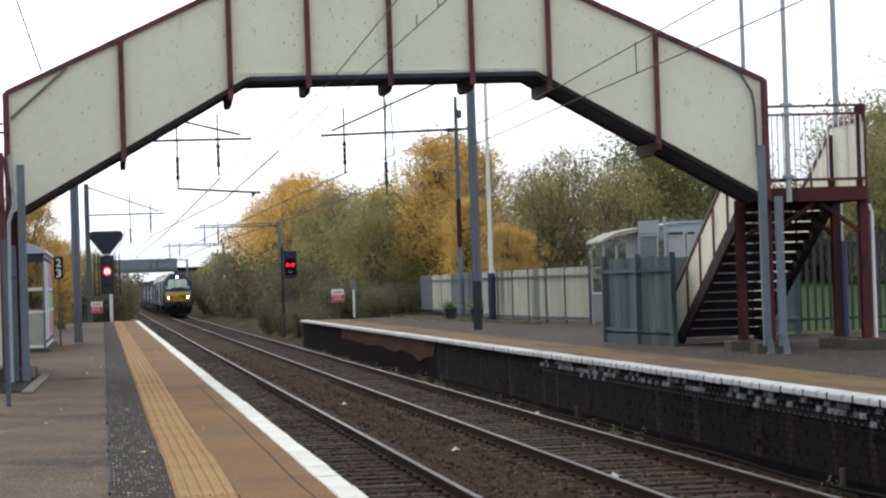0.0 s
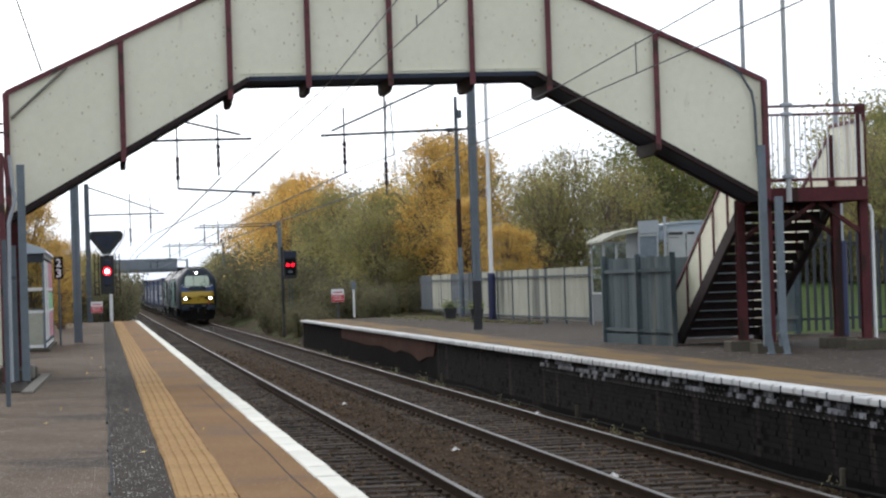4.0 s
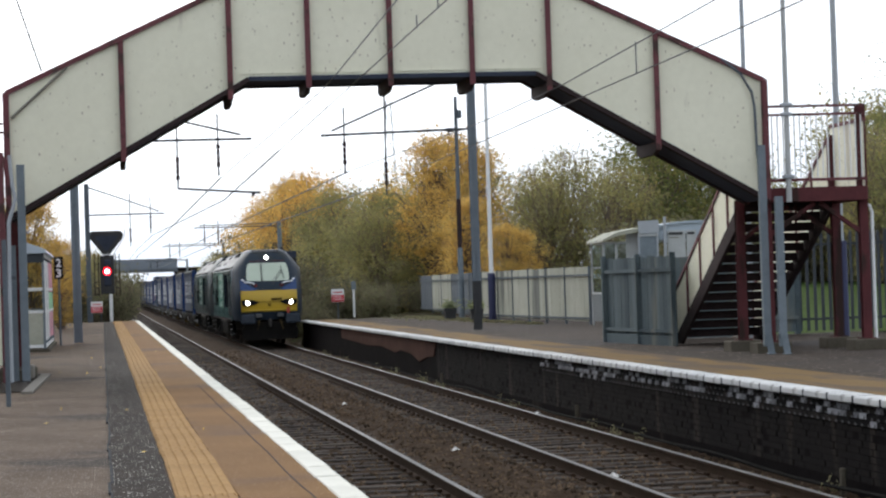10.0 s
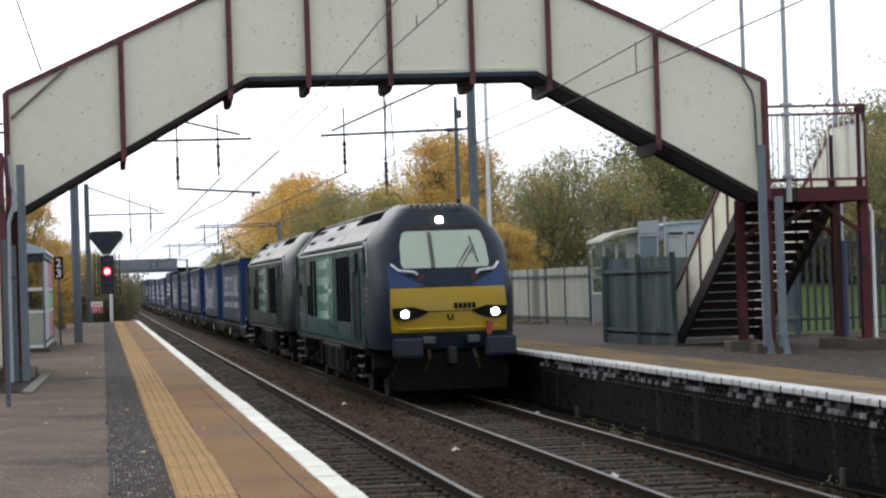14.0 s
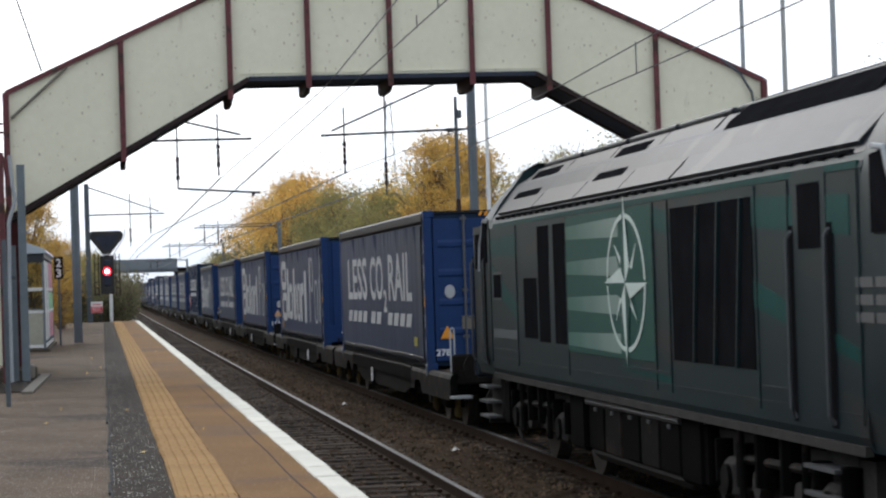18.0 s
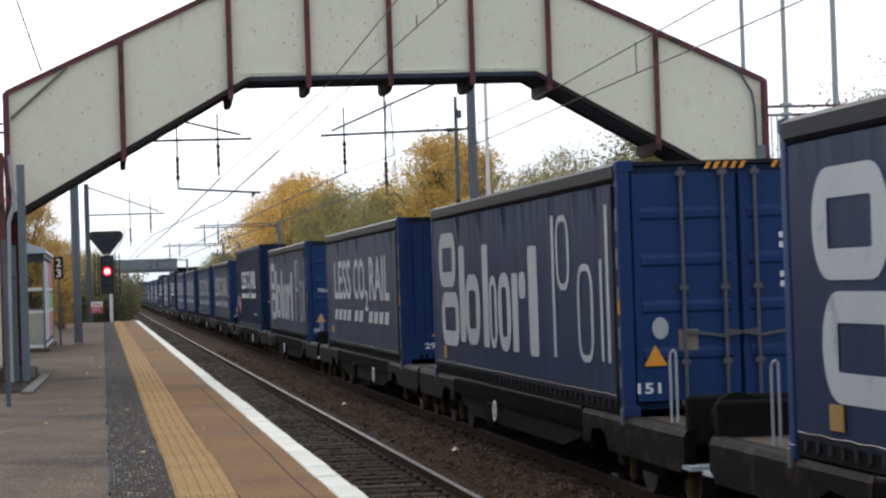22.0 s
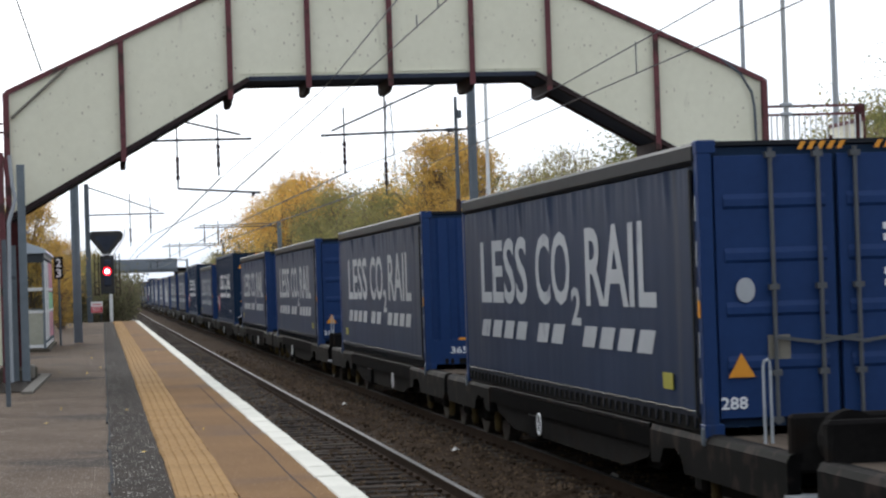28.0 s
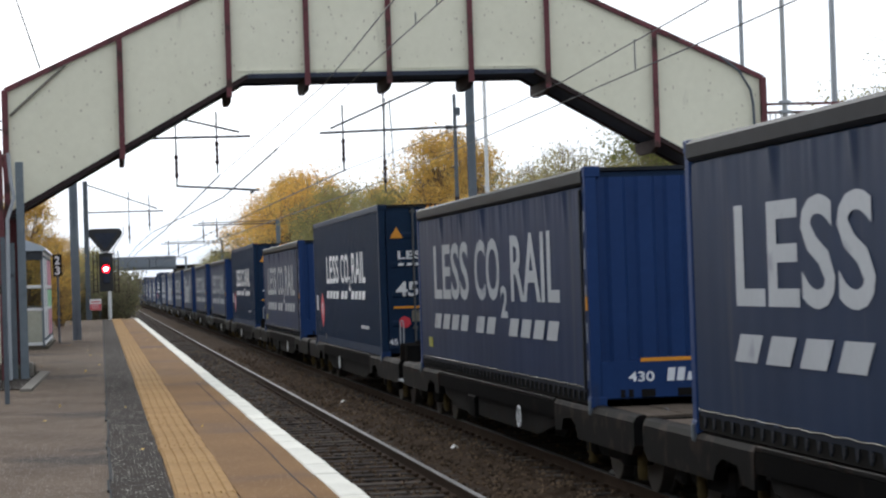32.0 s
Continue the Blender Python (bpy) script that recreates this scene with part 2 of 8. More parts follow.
# Tree and scrub leaf colours are lightened to carry the distance haze.
LEAF = {
    "gold": leafy("golden leaves", [(0.38, 0.25, 0.1), (0.56, 0.365, 0.115), (0.74, 0.48, 0.135), (0.72, 0.53, 0.18), (0.46, 0.4, 0.16)]),
    "orange": leafy("orange leaves", [(0.39, 0.24, 0.09), (0.6, 0.365, 0.105), (0.78, 0.465, 0.12), (0.72, 0.51, 0.165), (0.42, 0.37, 0.145)]),
    "olive": leafy("olive leaves", [(0.18, 0.18, 0.098), (0.265, 0.258, 0.125), (0.36, 0.33, 0.138), (0.48, 0.35, 0.125)]),
    "green": leafy("dull green leaves", [(0.135, 0.16, 0.1), (0.23, 0.265, 0.15), (0.35, 0.365, 0.19), (0.48, 0.44, 0.22)]),
    "brown": leafy("brown and olive scrub leaves", [(0.08, 0.074, 0.055), (0.14, 0.13, 0.086), (0.205, 0.188, 0.112), (0.185, 0.196, 0.104), (0.26, 0.19, 0.1)]),
    "deep": leafy("deep green leaves", [(0.1, 0.12, 0.055), (0.17, 0.195, 0.076), (0.265, 0.265, 0.096), (0.42, 0.31, 0.11)]),
    "thin": leafy("grey-olive leaves", [(0.2, 0.2, 0.112), (0.295, 0.285, 0.14), (0.4, 0.355, 0.15), (0.54, 0.4, 0.145)]),
}
M["steel_mast"] = material("blue-grey painted steel", (0.085, 0.105, 0.125), (0.16, 0.185, 0.21), 0.55, 0.2, scale=2, fine=20, bump=0.04)
M["steel_far"] = material("blue-grey bridge steel", (0.15, 0.175, 0.2), (0.22, 0.24, 0.265), 0.7, spec=0.2, scale=0.5, fine=6)
M["green_pale"] = material("pale green poster", (0.3, 0.7, 0.35), (0.42, 0.8, 0.42), 0.5, bump=0)
M["red_pale"] = material("pink poster", (0.75, 0.25, 0.35), (0.85, 0.4, 0.45), 0.5, bump=0)
M["black_grey"] = material("dark grey steel", (0.025, 0.03, 0.036), (0.065, 0.072, 0.08), 0.65, spec=0.2)
# train
M["loco_navy"] = material("grimy dark navy locomotive paint", (0.01332, 0.02041, 0.03258), (0.03329, 0.04397, 0.05627), 0.4, spec=0.06, scale=1.5, fine=20, bump=0.03,
                          spots=(0.03, 0.035, 0.035), spot_scale=1.2, spot_at=0.6, streak=0.8)
M["loco_side"] = material("teal and navy locomotive side paint", (0.005, 0.022, 0.036), (0.003, 0.1, 0.086), 0.3, spec=0.14, scale=0.55, fine=2.0, bump=0.0,
                          stretch=(1, 0.35, 1.3), spots=(0.02, 0.03, 0.033), spot_scale=2.0, spot_at=0.6)
M["loco_stripe"] = material("pale green stripe paint", (0.055, 0.165, 0.1265), (0.198, 0.297, 0.2585), 0.4, spec=0.2, scale=0.8, fine=5, stretch=(1, 0.8, 1), bump=0.0)
M["loco_green"] = material("bright teal paint", (0.004, 0.11, 0.075), (0.008, 0.19, 0.13), 0.35, spec=0.2, scale=0.8, fine=6, bump=0.0)
M["loco_star"] = material("pale compass paint", (0.44, 0.55, 0.506), (0.682, 0.748, 0.704), 0.4, scale=3, fine=20, bump=0.0)
M["loco_yellow"] = material("warning yellow paint", (0.3744, 0.2376, 0.0072), (0.4896, 0.324, 0.0144), 0.35, scale=1.6, fine=15, bump=0.02,
                            spots=(0.3, 0.2, 0.03), spot_scale=2.5, spot_at=0.64)
M["loco_blue"] = material("blue cab swoosh", (0.01564, 0.03519, 0.1017), (0.03128, 0.06647, 0.172), 0.35, spec=0.2, bump=0)
M["loco_roof"] = material("grimy silver roof", (0.01158, 0.01422, 0.0179), (0.03949, 0.04475, 0.05265), 0.38, spec=0.08, scale=1.3, fine=20, bump=0.05,
                          spots=(0.06, 0.06, 0.06), spot_scale=1.5, spot_at=0.58)
M["grille"] = material("black grille", (0.006, 0.006, 0.007), (0.018, 0.018, 0.02), 0.8, spec=0, bump=0.1)
M["frame_dirt"] = material("grimy brown-black underframe", (0.025, 0.02375, 0.02375), (0.0725, 0.0675, 0.0625), 0.9, spec=0.03, scale=3, fine=20, bump=0.3)
M["wagon_dirt"] = material("black grimy wagon steel", (0.006048, 0.005712, 0.005712), (0.02016, 0.01882, 0.01747), 0.9, spec=0.02, scale=3, fine=20, bump=0.3, spots=(0.014, 0.011, 0.009), spot_scale=2.4, spot_at=0.56)
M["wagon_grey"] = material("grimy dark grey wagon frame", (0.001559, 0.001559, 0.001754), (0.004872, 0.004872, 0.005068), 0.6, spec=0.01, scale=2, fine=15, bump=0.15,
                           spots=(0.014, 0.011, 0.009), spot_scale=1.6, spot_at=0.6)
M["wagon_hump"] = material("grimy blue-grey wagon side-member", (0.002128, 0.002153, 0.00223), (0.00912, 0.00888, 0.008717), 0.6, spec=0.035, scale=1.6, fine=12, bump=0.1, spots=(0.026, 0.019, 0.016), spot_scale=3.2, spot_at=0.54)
M["ochre_dirt"] = material("dirty ochre paint", (0.03, 0.022, 0.01), (0.1, 0.07, 0.026), 0.8, spec=0.08, scale=5, fine=25, bump=0.2)
M["deck_timber"] = material("worn brown deck timber", (0.045, 0.036, 0.028), (0.14, 0.11, 0.085), 0.9, spec=0.05, scale=3, fine=20, bump=0.2, stretch=(3, 0.5, 1))
M["hem_navy"] = material("grimy navy hem", (0.004, 0.0065, 0.012), (0.011, 0.016, 0.028), 0.6, spec=0.06, scale=2, fine=12, bump=0.05)
M["strap_dark"] = material("dark strap", (0.0072, 0.0084, 0.0108), (0.018, 0.0204, 0.0252), 0.6, spec=0.1)
M["buffer_grey"] = material("blue-grey buffer steel", (0.018, 0.024, 0.034), (0.045, 0.055, 0.07), 0.5, spec=0.15, scale=3, fine=20, bump=0.08)
M["hose_red"] = material("faded red hose", (0.28, 0.03, 0.015), (0.4, 0.06, 0.03), 0.5, bump=0)
M["wheel"] = material("worn steel wheel", (0.05, 0.045, 0.04), (0.13, 0.12, 0.11), 0.5, 0.6, bump=0.1)
# Pale green base colour stands in for the sky reflected in the glass.
M["windscreen"] = material("windscreen with pale sky reflection in its colour", (0.34, 0.4, 0.31), (0.42, 0.48, 0.38), 0.08, scale=0.5, fine=2, bump=0.0, spec=0.8)
M["curtain"] = material("dark navy tarpaulin curtain", (0.0054, 0.0155, 0.042), (0.0105, 0.028, 0.071), 0.5, spec=0.12, scale=0.7, fine=4, bump=0.03,
                        spots=(0.04, 0.047, 0.066), spot_scale=2.0, spot_at=0.62, streak=0.94)
M["cont_blue"] = material("bright blue container steel", (0.007667, 0.02649, 0.09407), (0.01324, 0.04321, 0.1394), 0.5, spec=0.18, scale=1.2, fine=14, bump=0.05,
                          spots=(0.02, 0.03, 0.06), spot_scale=2.0, spot_at=0.63, streak=0.7)
M["cont_navy"] = material("dark navy corrugated container steel", (0.00504, 0.01568, 0.03936), (0.01109, 0.03135, 0.07134), 0.5, spec=0.12, scale=1.2, fine=14, bump=0.05)
# Bluish base colour paints in the sky's sheen on the roof plates.
M["roof_sheen"] = material("glossy roof sheet with bluish sky sheen in its colour", (0.008209, 0.01554, 0.03197), (0.02054, 0.0344, 0.06467), 0.3, spec=0.04, scale=2.2, fine=14, bump=0.03,
                          spots=(0.02, 0.022, 0.026), spot_scale=2.4, spot_at=0.5)
M["curtain_navy"] = material("deep navy tarpaulin curtain", (0.005, 0.0145, 0.045), (0.0095, 0.026, 0.076), 0.5, spec=0.11, scale=0.7, fine=4, bump=0.03,
                             spots=(0.036, 0.045, 0.068), spot_scale=2.0, spot_at=0.63, streak=0.94)
M["enclosure_steel"] = material("mottled blue-grey galvanised steel", (0.05322, 0.07124, 0.07947), (0.1141, 0.1417, 0.15), 0.65, spec=0.08, scale=1.3, fine=18, bump=0.08,
                                island="object", contrast=0.9, spots=(0.13, 0.135, 0.12), spot_scale=1.3, spot_at=0.55, streak=0.8)
M["right_edge"] = material("bluish white painted stone", (0.4349, 0.4365, 0.4322), (0.5914, 0.5875, 0.5736), 0.8, spec=0.1, fine=30, scale=2.0, bump=0.15,
                           spots=(0.2, 0.19, 0.18), spot_scale=3.2, spot_at=0.58, island="object", contrast=0.9)
M["buff_right"] = material("yellow-brown worn surfacing", (0.1174, 0.07129, 0.02714), (0.2112, 0.1356, 0.05712), 0.9, spec=0.08, fine=14, scale=0.5, bump=0.25, stretch=(3.0, 0.5, 1),
                           spots=(0.1, 0.07, 0.045), spot_scale=0.5, spot_at=0.47)
M["shelter_white"] = material("weathered white shelter frame", (0.357, 0.3655, 0.357), (0.493, 0.5015, 0.493), 0.6, spec=0.1, scale=3, fine=20, bump=0.04)
M["dim_letter"] = material("faded grey lettering", (0.07, 0.08, 0.082), (0.12, 0.13, 0.13), 0.6, spec=0.1, bump=0)
M["kerb_pale"] = material("pale worn concrete kerb", (0.14, 0.128, 0.11), (0.26, 0.24, 0.21), 0.9, spec=0.05, scale=3, fine=25, bump=0.3)
M["lamp_grey"] = material("light grey lamp post paint", (0.3, 0.32, 0.34), (0.42, 0.44, 0.46), 0.6, spec=0.2)
M["cable_black"] = material("dull black cable", (0.008, 0.008, 0.008), (0.02, 0.018, 0.016), 0.9, spec=0.02)
M["swoosh_teal"] = material("dull teal streak paint", (0.0036, 0.036, 0.0348), (0.006, 0.078, 0.072), 0.4, spec=0.06, scale=0.8, fine=6, bump=0.0)
M["cont_rail"] = material("dark grey roof rail", (0.01377, 0.01561, 0.01928), (0.03213, 0.03442, 0.039), 0.42, spec=0.04, bump=0.05)
M["letter"] = material("faded pale grey lettering", (0.3015, 0.3192, 0.337), (0.4079, 0.4257, 0.4433), 0.6, scale=1.0, fine=12, bump=0.0,
                       spots=(0.24, 0.25, 0.28), spot_scale=2.2, spot_at=0.62)
M["letter_white"] = material("white lettering", (0.62, 0.64, 0.66), (0.74, 0.75, 0.77), 0.6, bump=0)
M["amber"] = material("amber marker", (0.6, 0.22, 0.01), (0.75, 0.33, 0.02), 0.5, bump=0)
M["amber_dull"] = material("dull amber plate", (0.22, 0.11, 0.015), (0.32, 0.17, 0.03), 0.6, bump=0)
M["yellow_tag"] = material("yellow plate", (0.27, 0.252, 0.018), (0.36, 0.33, 0.036), 0.5, bump=0)
M["plaque"] = material("brown-grey plate", (0.14, 0.13, 0.1), (0.22, 0.2, 0.16), 0.5, bump=0)
M["tail_red"] = material("red lens", (0.05, 0.006, 0.009), (0.09, 0.012, 0.016), 0.2, bump=0)
M["lockbar"] = material("dull galvanised bar", (0.06188, 0.06664, 0.0714), (0.1142, 0.119, 0.1238), 0.5, 0.4, bump=0.05)


# Duller, darker copies of the livery and roof materials for the second locomotive.
M["loco_side_dull"] = material("duller teal and navy side paint", (0.008, 0.014, 0.019), (0.012, 0.034, 0.036), 0.42, spec=0.13, scale=0.55, fine=2.0, bump=0.0,
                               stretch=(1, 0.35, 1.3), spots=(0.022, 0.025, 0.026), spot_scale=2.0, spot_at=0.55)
M["loco_green_dull"] = material("duller teal paint", (0.012, 0.055, 0.045), (0.02, 0.085, 0.068), 0.5, spec=0.08, scale=0.8, fine=6, bump=0.0)
M["roof_dull"] = material("darker blue-grey roof sheet", (0.00672, 0.0084, 0.01092), (0.0168, 0.01932, 0.02352), 0.42, spec=0.12, scale=2.2, fine=14, bump=0.03)


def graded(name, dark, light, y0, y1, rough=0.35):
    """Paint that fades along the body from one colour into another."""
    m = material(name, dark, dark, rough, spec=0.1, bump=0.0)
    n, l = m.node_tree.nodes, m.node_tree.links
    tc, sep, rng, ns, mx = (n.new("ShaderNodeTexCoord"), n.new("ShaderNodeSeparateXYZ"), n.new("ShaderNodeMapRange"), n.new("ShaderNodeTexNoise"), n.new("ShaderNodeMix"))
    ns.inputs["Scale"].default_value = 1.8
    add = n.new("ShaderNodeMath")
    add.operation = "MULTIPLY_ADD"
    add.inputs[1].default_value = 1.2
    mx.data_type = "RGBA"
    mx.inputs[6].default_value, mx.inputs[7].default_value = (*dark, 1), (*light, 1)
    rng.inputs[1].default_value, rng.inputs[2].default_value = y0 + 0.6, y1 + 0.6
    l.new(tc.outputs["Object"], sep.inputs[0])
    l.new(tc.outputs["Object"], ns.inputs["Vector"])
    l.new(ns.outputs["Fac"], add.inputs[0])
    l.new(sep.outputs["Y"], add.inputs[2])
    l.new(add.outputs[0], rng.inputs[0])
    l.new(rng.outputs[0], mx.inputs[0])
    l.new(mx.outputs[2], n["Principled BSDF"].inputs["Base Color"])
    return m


M["loco_stripe_dull"] = graded("duller green stripe fading to teal", (0.03, 0.11, 0.09), (0.2, 0.27, 0.24), 12.6, 10.2)
M["loco_stripe"] = graded("pale green stripe fading to teal", (0.04, 0.2, 0.16), (0.42, 0.52, 0.48), 12.6, 10.2)

# ---------------------------------------------------------------- mesh helpers
def box(bm, x0, x1, y0, y1, z0, z1, bevel=0.0):
    r = bmesh.ops.create_cube(bm, size=1.0)
    vs = r["verts"]
    for v in vs:
        v.co = Vector(((x0 + x1) / 2 + v.co.x * (x1 - x0), (y0 + y1) / 2 + v.co.y * (y1 - y0), (z0 + z1) / 2 + v.co.z * (z1 - z0)))
    if bevel:
        es = {e for v in vs for e in v.link_edges}
        bmesh.ops.bevel(bm, geom=list(es), offset=bevel, segments=1, affect="EDGES")
    return bm


def rod(bm, a, b, r, sides=8, r2=None):
    """A round bar from a to b, tapering from r to r2."""
    a, b = Vector(a), Vector(b)
    d = b - a
    res = bmesh.ops.create_cone(bm, cap_ends=True, segments=sides, radius1=r, radius2=r if r2 is None else r2, depth=d.length)
    m = Matrix.Translation((a + b) / 2) @ d.to_track_quat("Z", "Y").to_matrix().to_4x4()
    bmesh.ops.transform(bm, matrix=m, verts=res["verts"])
    return bm


def bar(bm, a, b, w, h, up=(0, 0, 1)):
    """A rectangular bar from a to b, w wide across and h deep along up."""
    a, b = Vector(a), Vector(b)
    d = (b - a).normalized()
    s = d.cross(Vector(up)).normalized()
    u = s.cross(d).normalized()
    q = []
    for p in (a, b):
        for i, j in ((-1, -1), (1, -1), (1, 1), (-1, 1)):
            q.append(bm.verts.new(p + s * (i * w / 2) + u * (j * h / 2)))
    for f in ((0, 1, 2, 3), (7, 6, 5, 4), (0, 4, 5, 1), (1, 5, 6, 2), (2, 6, 7, 3), (3, 7, 4, 0)):
        bm.faces.new([q[i] for i in f])
    bmesh.ops.recalc_face_normals(bm, faces=bm.faces[-6:])
    return bm


def prism(bm, pts, axis, a, b):
    """A polygon pushed from a to b along an axis. For 'y' the points are (x, z), for 'x' (y, z), for 'z' (x, y)."""
    def at(p, c):
        return {"y": (p[0], c, p[1]), "x": (c, p[0], p[1]), "z": (p[0], p[1], c)}[axis]
    lo, hi = [bm.verts.new(at(p, a)) for p in pts], [bm.verts.new(at(p, b)) for p in pts]
    fs = [bm.faces.new(lo), bm.faces.new(hi[::-1])]
    for i in range(len(pts)):
        j = (i + 1) % len(pts)
        fs.append(bm.faces.new((lo[i], hi[i], hi[j], lo[j])))
    bmesh.ops.recalc_face_normals(bm, faces=fs)
    return bm


def loft(bm, rings, close=True, caps=True):
    """Skin a row of rings with equal counts of points."""
    vs = [[bm.verts.new(p) for p in r] for r in rings]
    k = len(vs[0])
    fs = []
    for r0, r1 in zip(vs, vs[1:]):
        for i in range(k if close else k - 1):
            j = (i + 1) % k
            fs.append(bm.faces.new((r0[i], r0[j], r1[j], r1[i])))
    if caps and close:
        fs += [bm.faces.new(vs[0]), bm.faces.new(vs[-1][::-1])]
    bmesh.ops.recalc_face_normals(bm, faces=fs)
    return bm


def mesh_of(name, bm, mat, smooth=False):
    me = bpy.data.meshes.new(name)
    bm.to_mesh(me)
    bm.free()
    me.materials.append(mat)
    if smooth:
        me.polygons.foreach_set("use_smooth", [True] * len(me.polygons))
        me.set_sharp_from_angle(angle=radians(38))
    return me


def part(name, bm, mat, parent=None, label="", smooth=False):
    ob = new(name, mesh_of(name, bm, mat, smooth))
    if parent is not None:
        ob.parent = parent
    if label:
        ob["label"] = label
    return ob


def thing(name, label, category, at=(0, 0, 0), group="", kind=""):
    ob = new(name)
    ob.empty_display_size = 0.2
    ob.location = at
    return tagged(ob, label, category, group, kind)


def struct(name, bm, mat, label, smooth=False, kind="structure"):
    return tagged(part(name, bm, mat, None, "", smooth), label, name.split("_")[0], "", kind)


def raw(name, verts, faces, mat):
    me = bpy.data.meshes.new(name)
    me.from_pydata(verts, [], faces)
    me.materials.append(mat)
    return new(name, me)


def B():
    return bmesh.new()


def wire_path(bm, pts, r, sides=5):
    P = [Vector(p) for p in pts]
    rings = []
    for i, p in enumerate(P):
        t = (P[min(i + 1, len(P) - 1)] - P[max(i - 1, 0)]).normalized()
        u = t.cross(Vector((0, 0, 1)) if abs(t.z) < 0.9 else Vector((0, 1, 0))).normalized()
        w = u.cross(t)
        rings.append([tuple(p + (u * math.cos(6.2832 * k / sides) + w * math.sin(6.2832 * k / sides)) * r) for k in range(sides)])
    return loft(bm, rings)


LETTERS = {}


def lettering(name, text, width, height, mat, parent, place, bold=0.0, label="", thick=0.004):
    """Words as a flat raised mesh, fitted to width and height. place: pose whose x runs along the words and y up, at their lower left."""
    key = (text, bold)
    if key not in LETTERS:
        cu = bpy.data.curves.new("words", "FONT")
        cu.body, cu.offset, cu.resolution_u = text, bold, 3
        ob = bpy.data.objects.new("words", cu)
        scene.collection.objects.link(ob)
        bpy.context.view_layer.update()
        me = bpy.data.meshes.new_from_object(ob.evaluated_get(bpy.context.evaluated_depsgraph_get()))
        bpy.data.objects.remove(ob)
        bpy.data.curves.remove(cu)
        LETTERS[key] = me
    me = LETTERS[key].copy()
    me.materials.clear()
    me.materials.append(mat)
    co = np.empty(len(me.vertices) * 3)
    me.vertices.foreach_get("co", co)
    co = co.reshape(-1, 3)
    lo, hi = co.min(0), co.max(0)
    co[:, 0] = (co[:, 0] - lo[0]) / (hi[0] - lo[0]) * width
    co[:, 1] = (co[:, 1] - lo[1]) / (hi[1] - lo[1]) * height
    me.vertices.foreach_set("co", co.ravel())
    me.transform(place)
    ob = new(name, me)
    ob.parent = parent
    if label:
        ob["label"] = label
    return ob


# ---------------------------------------------------------------- ground, ballast and tracks
RAIL = -0.915
T1, T2 = 1.4475, 4.7716
EDGE_R = 6.20


def ground():
    xs = [-3000, -400, -60, -14, -7, -4.2, -0.5, 6.7, 9.2, 12, 20, 60, 400, 3000]
    zs = [-0.3, -0.2, -0.1, -0.08, -0.08, -0.08, -1.34, -1.34, -0.35, -0.09, -0.08, -0.1, -0.2, -0.3]
    ys = [-3000, -300, -40, 0, 40, 80, 97, 118, 140, 200, 300, 500, 900, 3000]
    vs, fs = [], []
    for j, y in enumerate(ys):
        for x, z in zip(xs, zs):
            vs.append((x, y, z + (0.25 * noise.noise((x * 0.2, y * 0.05, 0)) if abs(x) < 200 and y > 118 and z > -1 else 0) - 0.02))
    k = len(xs)
    for j in range(len(ys) - 1):
        for i in range(k - 1):
            a = j * k + i
            fs.append((a, a + 1, a + k + 1, a + k))
    ob = raw("ground", vs, fs, M["grass"])
    tagged(ob, "rough autumn grass ground beside the railway", "ground", "", "structure")


def ballast_bed():
    def sheet(name, x0, x1, y0, y1, sx, sy, amp):
        xs, ys = np.arange(x0, x1 + sx / 2, sx), np.arange(y0, y1 + sy / 2, sy)
        gx, gy = np.meshgrid(xs, ys)
        rng = np.random.default_rng(3)
        z = -1.085 + rng.normal(0, amp, gx.shape)
        for c in (T1, T2):
            z = np.where(np.abs(gx - c) < 0.62, z - 0.006, z)
        z = np.where(np.abs(gx - 3.11) < 0.55, z + 0.05 * np.cos((gx - 3.11) / 0.55 * 1.4), z)
        z = np.where((gx < -0.3) | (gx > 6.5), z - 0.25 * np.minimum(1, np.abs(gx - 3.1) - 3.4), z)
        v = np.stack([gx, gy, z], -1).reshape(-1, 3)
        nx, ny = len(xs), len(ys)
        a = (np.arange(ny - 1)[:, None] * nx + np.arange(nx - 1)[None]).ravel()
        f = np.stack([a, a + 1, a + nx + 1, a + nx], 1)
        ob = raw(name, v.tolist(), f.tolist(), M["ballast"])
        return tagged(ob, "brown stone ballast bed under the two tracks", "ballast", "", "structure")
    sheet("ballast", -0.9, 7.1, -30.0, 14.0, 0.4, 2.0, 0.008)
    sheet("ballast", -0.9, 7.1, 14.0, 70.0, 0.1, 0.11, 0.014)
    sheet("ballast", -0.9, 7.1, 70.0, 150.0, 0.25, 0.5, 0.014)
    sheet("ballast", -0.9, 7.1, 150.0, 900.0, 0.8, 5.0, 0.01)


